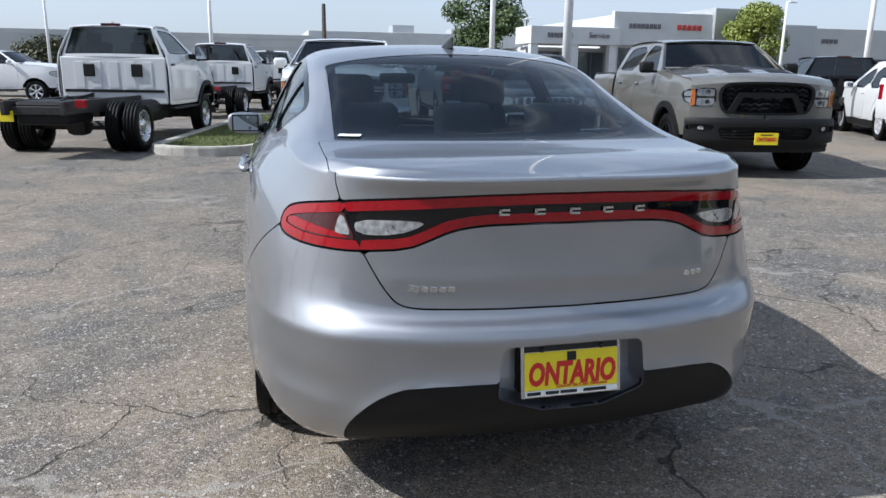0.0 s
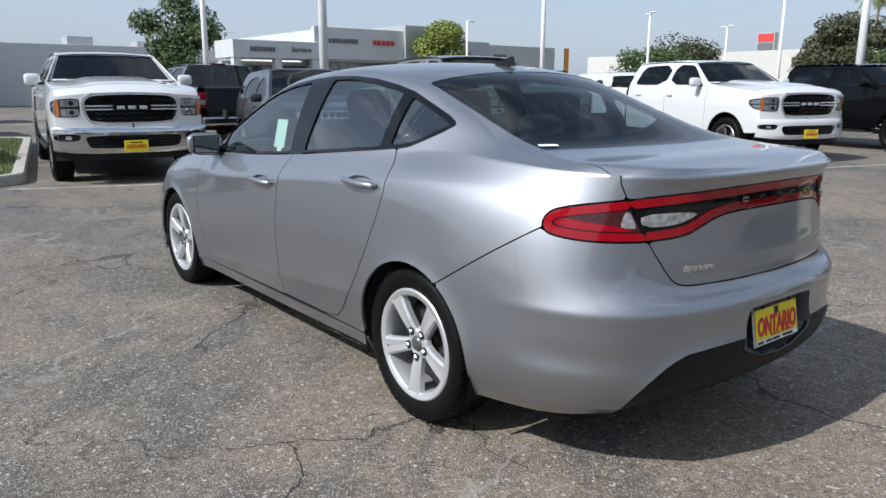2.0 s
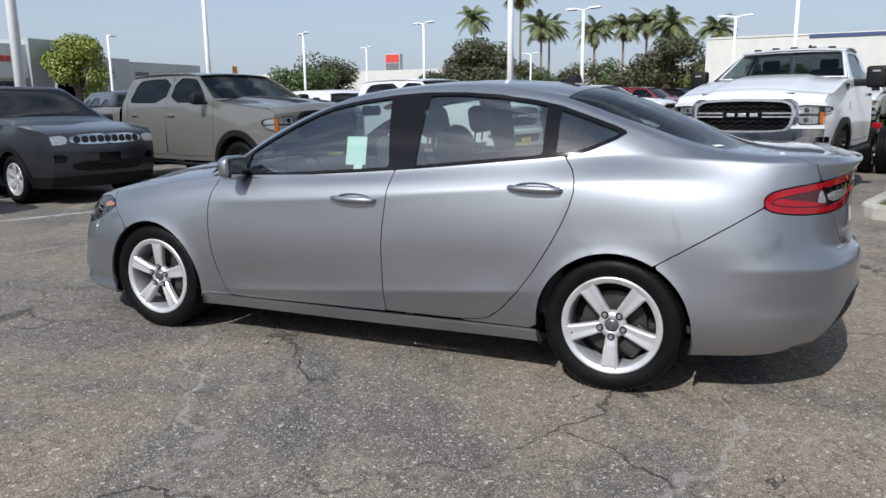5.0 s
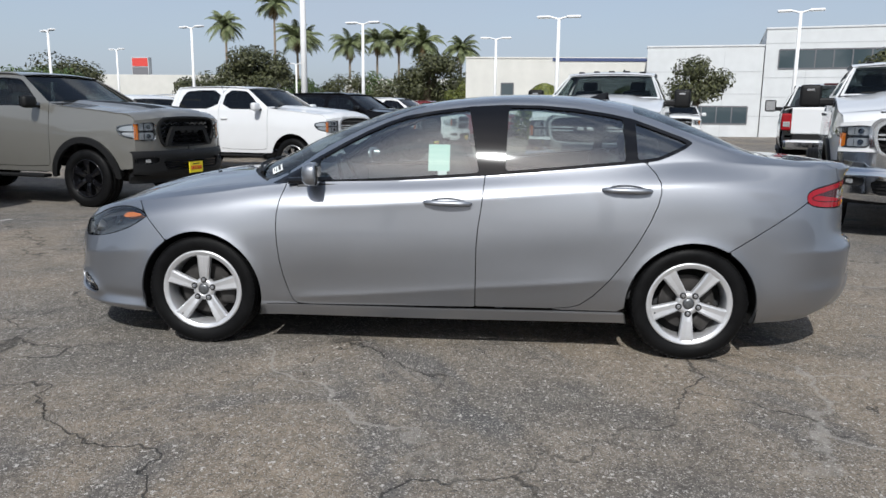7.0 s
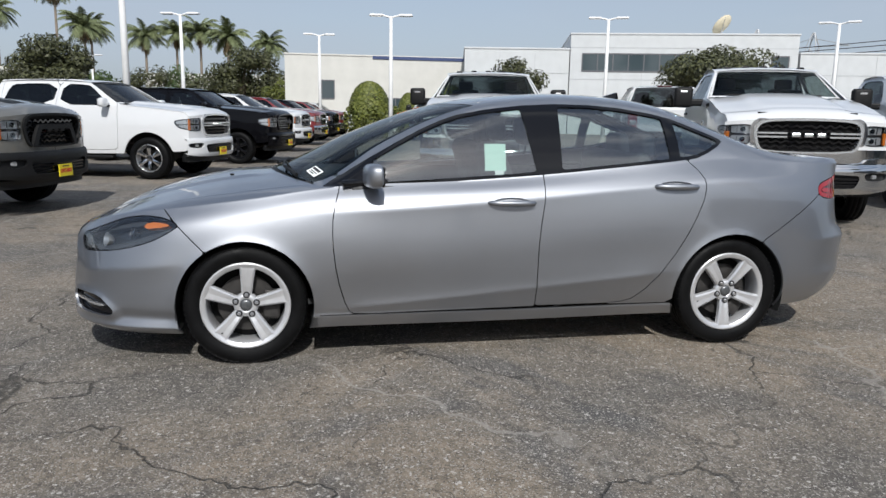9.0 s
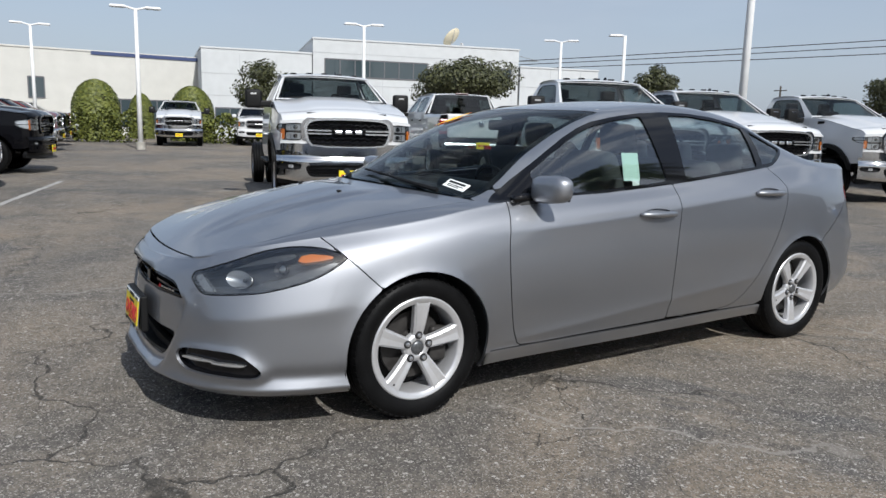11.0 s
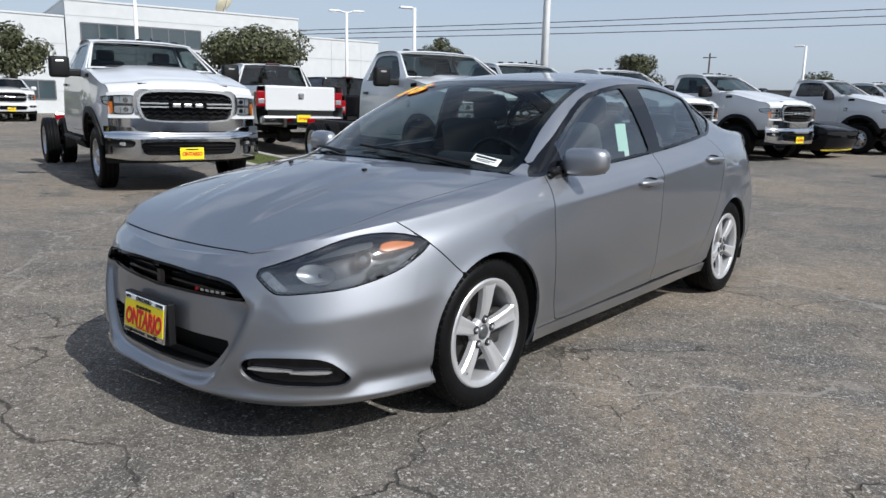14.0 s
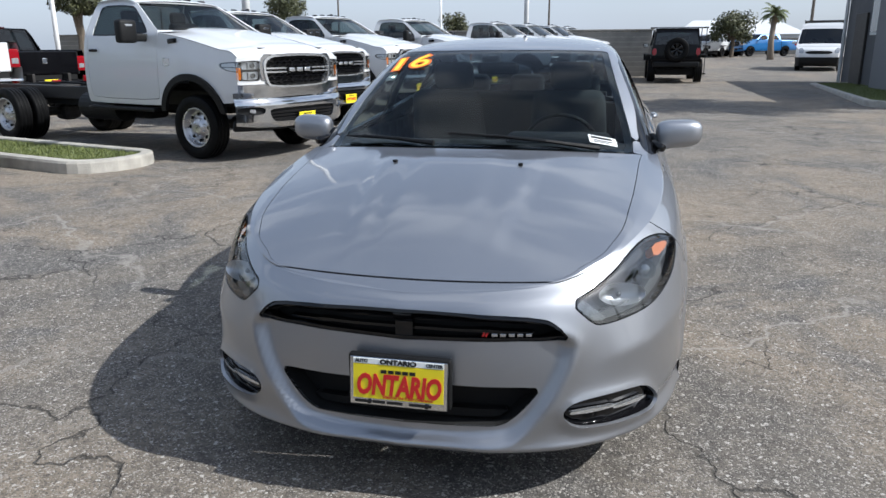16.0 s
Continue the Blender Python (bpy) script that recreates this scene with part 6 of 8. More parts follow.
part("window_sheet", box_bm(.002, .05, .03, (-.768, .0, 1.0), rot=(0, 13, 0)), PAPER, sedan, "small white label in the side window")
p, n = up_at(-.545, -1.855, .002)
part("window_sheet", box_bm(.075, .022, .001), PAPER, sedan, "small white label on the rear glass", m=facing(p, n))

# ---- pickup and chassis-cab trucks ----
def sheet(P, F, flange=0.02, lift=0.0):
    return clip_grid(P, F, flange, lift)


def put(parent, name, pieces, material, label="", smooth=True):
    v, f = join(*pieces)
    return link_mesh(name, v, f, material, parent, smooth, label) if f else None


def rect(a0, a1, b0, b1, r=0.0):
    p = [(a0, b0), (a1, b0), (a1, b1), (a0, b1)]
    return chaikin(p, 2) if r else p


def front(P, F, flange=0.02, lift=0.0):
    """A sheet whose outside looks forward."""
    return clip_grid(P[::-1], F[::-1], flange, lift)


wheel_cache = {}


def wheel_parts(style, R, W, rim):
    """The meshes of one truck wheel, made once for each kind."""
    key = (style, R, W)
    if key in wheel_cache:
        return wheel_cache[key]
    h = W / 2
    prof = [(-h * .8, rim), (-h, rim + .03), (-h * 1.04, rim + (R - rim) * .5), (-h * .95, R - .03), (-h * .85, R - .006)]
    for g in (-.5, 0, .5):
        c = g * h
        prof += [(c - .012, R), (c - .008, R - .012), (c + .008, R - .012), (c + .012, R)]
    prof += [(h * .85, R - .006), (h, rim + .05), (h * .8, rim)]
    out = [("tyre", lathe(prof, 48), RUBBER)]
    if style == "steel":
        disc = [(-h * .86, rim), (-h * .9, rim - .012), (-h * .7, rim - .022), (-h * .15, rim - .035), (-h * .05, rim - .06), (-h * .28, .15), (-h * .35, .12), (-h * .75, .095), (-h * .85, .06), (-h * .85, .0001)]
        out.append(("rim", lathe(disc, 40), STEEL))
        # black caps on the solid rim paint in the shade of its hand holes
        bm = bmesh.new()
        for k in range(8):
            a = 2 * math.pi * k / 8
            b = lathe([(-h * .30, .0001), (-h * .30, .022), (-h * .1, .022)], 10)
            bmesh.ops.transform(b, matrix=Matrix.Translation((-.012, (rim - .085) * math.cos(a), (rim - .085) * math.sin(a))), verts=b.verts)
            bm = merge(bm, b)
        out.append(("hand_hole_shade", bm, GAP))
        bm = bmesh.new()
        for k in range(8):
            a = 2 * math.pi * (k + .5) / 8
            b = lathe([(-h * .32, .012), (-h * .62, .012), (-h * .66, .0001)], 6)
            bmesh.ops.transform(b, matrix=Matrix.Translation((0, .115 * math.cos(a), .115 * math.sin(a))), verts=b.verts)
            bm = merge(bm, b)
        out.append(("lug_nut", bm, CHROME))
    elif style == "inner":
        out.append(("rim", lathe([(-h * .8, rim), (0, rim - .03), (0, .0001)], 24), STEEL))
    else:
        m = {"alloy": CHROME, "black": GLOSSB, "machined": ALLOY}[style]
        out.append(("rim", lathe([(-h * .8, rim + .004), (-h * .95, rim - .004), (-h * .8, rim - .02), (h * .3, rim - .03), (h * .3, .0001)], 40), m if style != "alloy" else STEEL))
        bm = bmesh.new()
        for k in range(6):
            rows = []
            for rr, wd, fx in ((.03, .05, -h * .6), (.10, .06, -h * .78), (rim - .07, .085, -h * .86), (rim - .012, .12, -h * .86)):
                wd /= 2
                rows.append([bm.verts.new(Matrix.Rotation(2 * math.pi * k / 6, 4, "X") @ Vector(q)) for q in ((fx + .05, -wd, rr), (fx + .006, -wd, rr), (fx, 0, rr), (fx + .006, wd, rr), (fx + .05, wd, rr))])
            for a, b in zip(rows, rows[1:]):
                for q in range(4):
                    bm.faces.new((a[q], a[q + 1], b[q + 1], b[q]))
        bmesh.ops.recalc_face_normals(bm, faces=bm.faces)
        out.append(("spokes_ring", bm, m))
        out.append(("hub_cap", lathe([(-h * .5, .07), (-h * .75, .055), (-h * .78, .0001)], 20), m))
        out.append(("wheel_back", lathe([(0, .0001), (0, rim - .03)], 24), GAP))
    made = []
    for name, bm, material in out:
        me = bpy.data.meshes.new(name)
        bm.to_mesh(me)
        bm.free()
        me.materials.append(material)
        if name in ("tyre", "rim"):
            me.polygons.foreach_set("use_smooth", [True] * len(me.polygons))
        made.append((name, me))
    wheel_cache[key] = made
    return made


def wheel(parent, m, style="steel", R=.41, W=.235, rim=.255):
    w = new("wheel")
    w.parent, w.matrix_basis = parent, m
    for name, me in wheel_parts(style, R, W, rim):
        p = new(name, me)
        p.parent = w
        if name in ("hand_hole_shade", "lug_nut"):
            p["kind"] = "stuff"
    return w


def plate_words():
    """The red word across a dealer's plate."""
    return text_bm("ONTARIO", .070, .0008, shear=.1, width=.82, bold=.003)


def truck(name, label, m, paint=WHITE, heavy=True, crew=False, bed=False, wb=4.3, rims="steel", bumper=CHROME, grille_trim=TRIMB, flare=None, dually=None, towmir=None, group="", glass=None, plate=True, clear=None, rebel=False, category="truck", bedlen=1.75):
    """A pickup or chassis cab; origin on the ground under the front axle, nose towards +y."""
    t = thing(name, label, category, group, m)
    dually = heavy and not bed if dually is None else dually
    towmir = heavy if towmir is None else towmir
    clear = heavy if clear is None else clear
    flare = (PLASTIC if heavy and not bed else None) if flare is None else flare
    glass = glass or TRUCKGLASS
    dz = 0.11 if heavy else -0.085
    drop = 0.115 if heavy else 0.0
    dzf, dzb = dz - drop, dz - (0.21 if heavy else 0.0)
    back = -2.16 - (1.02 if crew else 0.0)
    R = .41 if heavy else .40
    # side of the cab and fender, as one sheet
    y = np.linspace(.93, back - .02, 110)
    z = np.linspace(.42, 2.0, 70)
    Y, Z = np.meshgrid(y, z, indexing="ij")
    wz = spline([(.40, .95), (.55, .975), (.75, .995), (1.0, .995), (1.2, .985), (1.36, .965), (1.47, .945), (1.6, .88), (1.8, .775), (1.9, .715), (2.0, .66)], Z.ravel()).reshape(Z.shape)
    X = wz - 0.09 * np.clip((Y - .25) / .68, 0, 1) ** 2.2
    crown = 0.02 * np.exp(-((Y - 0.0) / .5) ** 2) * np.clip((1.4 - Z) / .3, 0, 1)
    S = np.stack([-(X + crown), Y, Z + dz - drop * step(Y, -.5, .8) * step(Z, .9, 1.3)], 2)
    arch = np.hypot(Y, Z - (.38 if heavy else .48)) - (.53 if heavy else .50)
    outline = chaikin([(.80, .80), (.80, 1.27), (.80, 1.285), (.76, 1.325), (.5, 1.385), (.1, 1.43), (-.52, 1.475), (-.70, 1.56), (-1.20, 1.875), (-1.38, 1.935), (-1.6, 1.955), (back + .15, 1.945),
                       (back + .05, 1.91), (back + .02, 1.5), (back, 1.3), (back, .60), (back + .03, .56), (-.5, .56), (-.5, .60), (.5, .62), (.79, .64)], 1)
    body = fmin(inside(Y, Z, outline), arch)
    wins = [chaikin([(-.80, 1.475), (-.83, 1.53), (-1.17, 1.80), (-1.30, 1.855), (-1.55, 1.87), (-1.90, 1.87), (-1.97, 1.83), (-1.985, 1.50), (-1.95, 1.455)], 1)]
    if crew:
        wins = [chaikin([(-.80, 1.465), (-.83, 1.53), (-1.17, 1.80), (-1.30, 1.855), (-1.78, 1.87), (-1.80, 1.47)], 1), chaikin([(-1.92, 1.47), (-1.90, 1.87), (-2.75, 1.865), (-2.90, 1.80), (-2.96, 1.52), (-2.90, 1.47)], 1)]
    wf = [inside(Y, Z, w) for w in wins]
    allw = np.maximum.reduce(wf)
    doors = [chaikin([(-.62, 2.2), (-.60, 1.3), (-.60, .70), (-.66, .63), (-2.0, .63), (-2.08, .70), (-2.08, 2.2)], 1)]
    if crew:
        doors = [chaikin([(-.62, 2.2), (-.60, 1.3), (-.60, .70), (-.66, .63), (-1.80, .63), (-1.86, .70), (-1.86, 2.2)], 1), chaikin([(-1.86, 2.2), (-1.86, .70), (-1.92, .63), (-2.55, .63), (-2.75, .80), (-3.0, .98), (-3.05, 2.2)], 1)]
    df = [inside(Y, Z, d) for d in doors]
    alld = np.maximum.reduce(df)
    cab_low = 1.90 - Z
    wrap = inside(Y, Z, chaikin([(1.1, 1.25), (1.1, 1.02), (.66, 1.035), (.52, 1.14), (.55, 1.225)], 1))
    rim_f = fmin(body, -alld - .004, -allw, -wrap)
    for side in (0, 1):
        mir = (lambda q: q) if side == 0 else mirrored
        put(t, "cab_side", [mir(sheet(S, rim_f))], paint)
        for d, w in zip(df, wf):
            put(t, "door", [mir(sheet(S, fmin(body, d - .004, -allw)))], paint)
        corner = put(t, "corner_lamp", [mir(sheet(S, fmin(wrap, body), lift=-.03, flange=-.03))], LENS_SMOKE, "wrapped corner of the headlamp")
        put(corner, "reflector", [mir(sheet(S, fmin(wrap - .018, body, np.abs(Z - 1.135) - .012), lift=-.018, flange=.01))], LAMPCHROME)
        put(corner, "lamp_cover", [mir(sheet(S, fmin(wrap, body), lift=.003, flange=.01))], LAMPGLASS)
        for w in wf:
            put(t, "side_window", [mir(sheet(S, w, lift=-.008))], glass)
            put(t, "window_frame", [mir(sheet(S, fmin(w, .022 - w), lift=.001, flange=.004))], GLOSSB)
        for dy in ([-1.95] if not crew else [-1.72, -2.80]):
            sx = -1 if side == 0 else 1
            part("door_handle", box_bm(.03, .17, .04, (sx * .995, dy + .02, 1.27 + dz), bevel=.012), GLOSSB if heavy else paint, t)
        if flare:
            ring = fmin(.075 - arch, arch + .01, Z - .50, np.where(Z > .55, 1, .1) + 0 * Z)
            put(t, "fender_flare", [mir(sheet(S, ring, lift=.035, flange=.05))], flare)
        liner = []
    hy = np.linspace(.93, -.56, 50)
    hx = np.linspace(-1, 0, 30)
    HY, HX = np.meshgrid(hy, hx, indexing="ij")
    FRONT_Y = lambda q: .93 - .13 * np.abs(q) ** 4.0
    SS = (HY + .56) / 1.49
    ey = -.56 + SS * 1.36
    HY = -.56 + SS * (FRONT_Y(HX) + .56)
    edge_z = spline([(-.6, 1.482), (-.52, 1.475), (.1, 1.43), (.5, 1.385), (.76, 1.325), (.80, 1.285)], ey.ravel()).reshape(HY.shape)
    half = spline([(1.2, .985), (1.36, .965), (1.47, .945), (1.6, .88)], edge_z.ravel()).reshape(HY.shape) - .09 * np.clip((ey - .25) / .68, 0, 1) ** 2.2 + .006
    dome = .055 * (1 - HX**2) + .035 / (1 + np.exp((np.abs(HX) - .52) * 28)) * np.clip((.95 - HY) / .4, 0, 1)
    H = np.stack([HX * half, HY, edge_z + dome + dz - drop * step(ey, -.5, .8)], 2)
    skirt = H[:, :1] + np.array([.012, 0, -.07])
    edge_strip = sheet(np.concatenate([skirt, H[:, :1]], 1), np.ones((HY.shape[0], 2)), flange=0)
    put(t, "hood_edge", [edge_strip], paint)
    put(t, "hood_edge", [mirrored(edge_strip)], paint)
    put(t, "hood", both(sheet(H, np.ones(HY.shape))), paint)
    if rebel:
        put(t, "hood_decal", both(sheet(H, fmin(.45 - np.abs(HX) * 1.0, np.abs(HX) - .12, HY + .35, .70 - HY), lift=.002, flange=0)), PLASTIC)
    # front face
    fx = np.linspace(-.90, 0, 70)
    fz = np.linspace(.40, 1.42, 76)
    FX, FZ = np.meshgrid(fx, fz, indexing="ij")
    FY = FRONT_Y(FX / .90)
    Fs = np.stack([FX * 1.06, FY, FZ + dzf], 2)
    AX_ = np.abs(FX)
    GO = chaikin([(-.2, 1.345), (.40, 1.335), (.56, 1.29), (.60, 1.18), (.56, .99), (.48, .92), (-.2, .91)], 1)
    GI = chaikin([(-.2, 1.312), (.385, 1.303), (.525, 1.27), (.565, 1.175), (.53, 1.0), (.46, .942), (-.2, .932)], 1)
    HL = chaikin([(.612, 1.22), (.625, 1.262), (.93, 1.245), (1.0, 1.22), (1.0, 1.02), (.66, 1.005), (.615, 1.04)], 1)
    go, gi, hl = inside(AX_, FZ, GO), inside(AX_, FZ, GI), inside(AX_, FZ, HL)
    lower = FZ - .80
    if heavy and bumper is CHROME:
        put(t, "grille_apron", both(front(Fs, fmin(lower, -go, -hl, .965 - FZ), lift=.004)), CHROME, "chrome apron under the grille")
    cheek = front(Fs, fmin(FZ - .967 if heavy and bumper is CHROME else lower, -go, -hl, 1.338 - FZ - .055 * (AX_ / .9) ** 2, AX_ - .01))
    put(t, "front_panel", [cheek], paint)
    put(t, "front_panel", [mirrored(cheek)], paint)
    put(t, "grille_frame", both(front(Fs, fmin(go, -gi), lift=.03, flange=.07)), grille_trim)
    if heavy and bumper is CHROME:
        brow = front(Fs, fmin(go + .045, -go - .004, FZ - 1.02, 1.335 - FZ), lift=.018, flange=.03)
        put(t, "grille_brow", [brow], CHROME, "chrome grille surround")
        put(t, "grille_brow", [mirrored(brow)], CHROME, "chrome grille surround")
    put(t, "grille_back", both(front(Fs, gi, lift=-.05, flange=0)), GAP)
    n_b = 0
    for k in range(5):
        zz = .99 + .062 * k
        put(t, "grille_bar", both(front(Fs, fmin(gi, .012 - np.abs(FZ - zz - .012 * np.sin(AX_ * 60))), lift=-.015, flange=.03)), GLOSSB)
    if not rebel:
        crossbar = front(Fs, fmin(gi, np.maximum(.010 - np.abs(FZ - 1.158), .010 - np.abs(FZ - 1.112)), AX_ - .23), lift=.028, flange=.04)
        put(t, "grille_crossbar", [crossbar], grille_trim)
        put(t, "grille_crossbar", [mirrored(crossbar)], grille_trim)
    else:
        put(t, "grille_crossbar", both(front(Fs, fmin(np.maximum(fmin(.04 - np.abs(AX_ - .36 + .5 * (FZ - 1.1)), FZ - .93, 1.19 - FZ), fmin(.03 - np.abs(FZ - 1.17), .34 - AX_))), lift=.04, flange=.05)), PLASTIC)
    for x in (-.145, 0, .145):
        part("grille_badge", box_bm(.105, .03, .052, (x, .955, 1.135 + dzf), bevel=.012), grille_trim if not rebel else PLASTIC, t, "chrome badge letter block")
    for side in (0, 1):
        mir = (lambda q: q) if side == 0 else mirrored
        lamp = put(t, "headlamp", [mir(front(Fs, hl, lift=-.05, flange=-.05))], LENS_SMOKE, "clear headlamp with bright reflectors")
        put(lamp, "lamp_cover", [mir(front(Fs, hl, lift=.010, flange=.03))], LAMPGLASS)
        put(lamp, "lamp_rim", [mir(front(Fs, fmin(hl, .010 - hl), lift=.004, flange=.02))], LENS_CLEAR)
        for low in (0, 1):
            zone = fmin(hl - .016, (1.118 - FZ) if low else (FZ - 1.150), .835 - AX_)
            put(lamp, "reflector", [mir(front(Fs, zone, lift=-.030, flange=.02))], LAMPCHROME)
            put(lamp, "projector", [mir(front(Fs, .030 - np.hypot(AX_ - .71, FZ - (1.075 if low else 1.195)), lift=-.014, flange=.02))], MIRROR)
            put(lamp, "reflector_rib", [mir(front(Fs, fmin(zone, .006 - np.abs(AX_ - .775)), lift=-.018, flange=.015))], LENS_SMOKE)
        put(lamp, "amber_marker", [mir(front(Fs, fmin(hl - .012, AX_ - .852, (1.17 - FZ) if heavy else 1.0 + 0 * FZ), lift=-.012, flange=.02))], AMBER)
        if heavy:
            sx = -1 if side == 0 else 1
            part("hood_badge", box_bm(.02, .17, .06, (sx * .972, -.30, 1.385 + dz), bevel=.01, rot=(4, 0, 0)), GLOSSB, t, "dark hood side badge")
            part("door_badge", box_bm(.012, .12, .10, (sx * 1.0, -.42, 1.12 + dz), bevel=.005), TRIMB, t)
    # bumper
    BX_ = FX * 1.12
    BY_ = 1.03 - .24 * (np.abs(FX) / .90) ** 3.6
    BYb = BY_ - .05 * np.clip((.60 - FZ) / .12, 0, 1) ** 1.5 - .03 * np.clip((FZ - .80) / .08, 0, 1) ** 2
    Bs = np.stack([BX_, BYb, FZ + dzb], 2)
    bo = inside(AX_, FZ, chaikin(([(-.2, .885), (.56, .885), (.64, .965), (1.2, .96)] if heavy else [(-.2, .875), (.80, .875), (1.2, .87)]) + [(1.2, .60), (.85, .56), (.62, .525), (-.2, .52)], 1))
    lowgr = inside(AX_, FZ, chaikin([(-.2, .765), (.50, .765), (.56, .735), (.52, .62), (.46, .595), (-.2, .59)], 1))
    fogp = inside(AX_, FZ, chaikin([(.62, .79), (.86, .785), (.89, .76), (.87, .70), (.64, .69), (.60, .74)], 1))
    put(t, "front_bumper", both(front(Bs, fmin(bo, -lowgr, -fogp), flange=.12)), bumper, "" if bumper is not CHROME else "bright chrome bumper")
    put(t, "lower_grille", both(front(Bs, lowgr, lift=-.04, flange=0)), PLASTIC)
    for k in range(3):
        put(t, "lower_grille_bar", both(front(Bs, fmin(lowgr, .010 - np.abs(FZ - .635 - .037 * k)), lift=-.015, flange=.02)), GLOSSB)
    for side in (0, 1):
        mir = (lambda q: q) if side == 0 else mirrored
        put(t, "fog_lamp", [mir(front(Bs, fogp + .004, lift=-.04, flange=-.036))], PLASTIC)
        put(t, "fog_lens", [mir(front(Bs, fmin(fogp - .022, .03 - np.abs(AX_ - .74)), lift=-.025, flange=.015))], LENS_CLEAR)
    val = fmin(.535 - FZ, FZ - .43, .88 - AX_)
    put(t, "air_dam", both(front(np.stack([BX_, BYb - .05, FZ + dzb + (.06 if heavy else 0)], 2), val, flange=.1)), PLASTIC)
    if plate:
        pl = part("dealer_plate", box_bm(.31, .012, .155, (0, 1.05, .615 + dzb), bevel=.003), PLATE_Y, t, "yellow dealer plate")
        part("plate_print", plate_words(), PLATE_R, pl, m=Matrix.Translation((0, 1.0575, .608 + dzb)) @ pose(0, 0, 0, 90, 0, 180))
        part("plate_head", box_bm(.16, .006, .014, (0, 1.055, .668 + dzb)), INK, pl)
    # glass of the cab
    gy = np.linspace(0, 1, 30)
    gx = np.linspace(-1, 0, 26)
    GY, GX = np.meshgrid(gy, gx, indexing="ij")

    def pane(p0, p1, w0, w1, bow0, bow1):
        yy = p0[0] + (p1[0] - p0[0]) * GY + (bow0 + (bow1 - bow0) * GY) * (1 - GX**2)
        zz = p0[1] + (p1[1] - p0[1]) * GY + .015 * (1 - GX**2)
        return np.stack([GX * (w0 + (w1 - w0) * GY), yy, zz + dz], 2)

    W = pane((-.70, 1.50), (-1.30, 1.905), .885, .70, .14, .06)
    edge = fmin(GY * .7, (1 - GY) * .7, (1 + GX) * .9)
    put(t, "windshield", both(sheet(W, edge - .02, flange=0)), WINDSHIELD if heavy else DARKGLASS)
    put(t, "windshield_frame", both(sheet(W, .035 - edge, lift=.002, flange=.01)), paint)
    part("cowl", box_bm(1.70, .22, .05, (0, -.58, 1.478 + dz), bevel=.02), PLASTIC, t)
    part("wiper", merge(tube([(-.6, -.60, 1.535 + dz), (-.05, -.60, 1.56 + dz)], .012, 6), tube([(.05, -.60, 1.555 + dz), (.65, -.63, 1.535 + dz)], .012, 6)), PLASTIC, t)
    Bk = pane((back + .03, 1.38), (back + .09, 1.92), .90, .70, -.03, -.03)
    be = fmin((GY - .10) * .6, (.95 - GY) * .6, (GX + .95) * .9)
    put(t, "rear_window", both(front(Bk, be, lift=-.004)), DARKGLASS)
    put(t, "cab_back", both(front(Bk, -be)), paint)
    if not bed:
        part("cab_back_lower", box_bm(1.86, .05, .82, (0, back + .03, .98 + dz), bevel=.02), paint, t)
        for x in np.linspace(-.60, .60, 5):
            part("panel_rib", box_bm(.17, .014, .46, (x, back + .003, 1.08 + dz), bevel=.006), paint, t)
        for x in (-.42, .42):
            part("rear_vent", box_bm(.20, .035, .22, (x, back - .010, 1.16 + dz), bevel=.015), PLASTIC, t, "black rear cab vent")
    else:
        part("cab_back_lower", box_bm(1.86, .05, .82, (0, back + .03, .98 + dz), bevel=.02), paint, t)
    rt = np.linspace(0, 1, 30)
    RT, RX = np.meshgrid(rt, gx, indexing="ij")
    ry0, ry1 = -1.26, back + .07
    rz = 1.915 + .05 * np.sin(np.clip(RT, 0, 1) * math.pi) ** .5 - .01
    Rf = np.stack([RX * .735, ry0 + (ry1 - ry0) * RT + .06 * (1 - RX**2) * (1 - RT) - .03 * (1 - RX**2) * RT, rz + .035 * (1 - np.abs(RX) ** 2.5) - .012 + dz], 2)
    put(t, "roof", both(sheet(Rf, np.ones(RT.shape), flange=0)), paint)
    part("third_brake_lamp", box_bm(.34, .04, .045, (0, back + .06, 1.945 + dz), bevel=.012), LENS_DRED, t)
    if clear:
        for x in (-.52, -.26, 0, .26, .52):
            part("clearance_lamp", box_bm(.10, .07, .035, (x, -1.40, 1.970 + dz - .035 * (abs(x) / .735) ** 2.5), bevel=.014), GLOSSB, t)
        part("roof_aerial", box_bm(.05, .13, .06, (-.2, -1.50, 1.985 + dz), bevel=.02, taper=(.4, .5)), GLOSSB, t)
    # inside
    for x in (-.42, .42):
        for sy in ([-1.75] if not crew else [-1.55, -2.55]):
            part("seat", merge(box_bm(.5, .16, .62, (x, sy, 1.35 + dz), bevel=.05, rot=(-12, 0, 0)), box_bm(.26, .10, .17, (x, sy - .08, 1.73 + dz), bevel=.04)), FABRIC, t)
    part("dashboard", box_bm(1.7, .4, .2, (0, -.85, 1.40 + dz), bevel=.06), TRIM, t)
    part("cab_floor", box_bm(1.75, abs(back) - .6, .05, (0, (back - .62) / 2, .80 + dz)), GAP, t)
    part("engine_bay", box_bm(1.15, 1.35, .55, (0, .15, 1.02 + dz)), GAP, t)
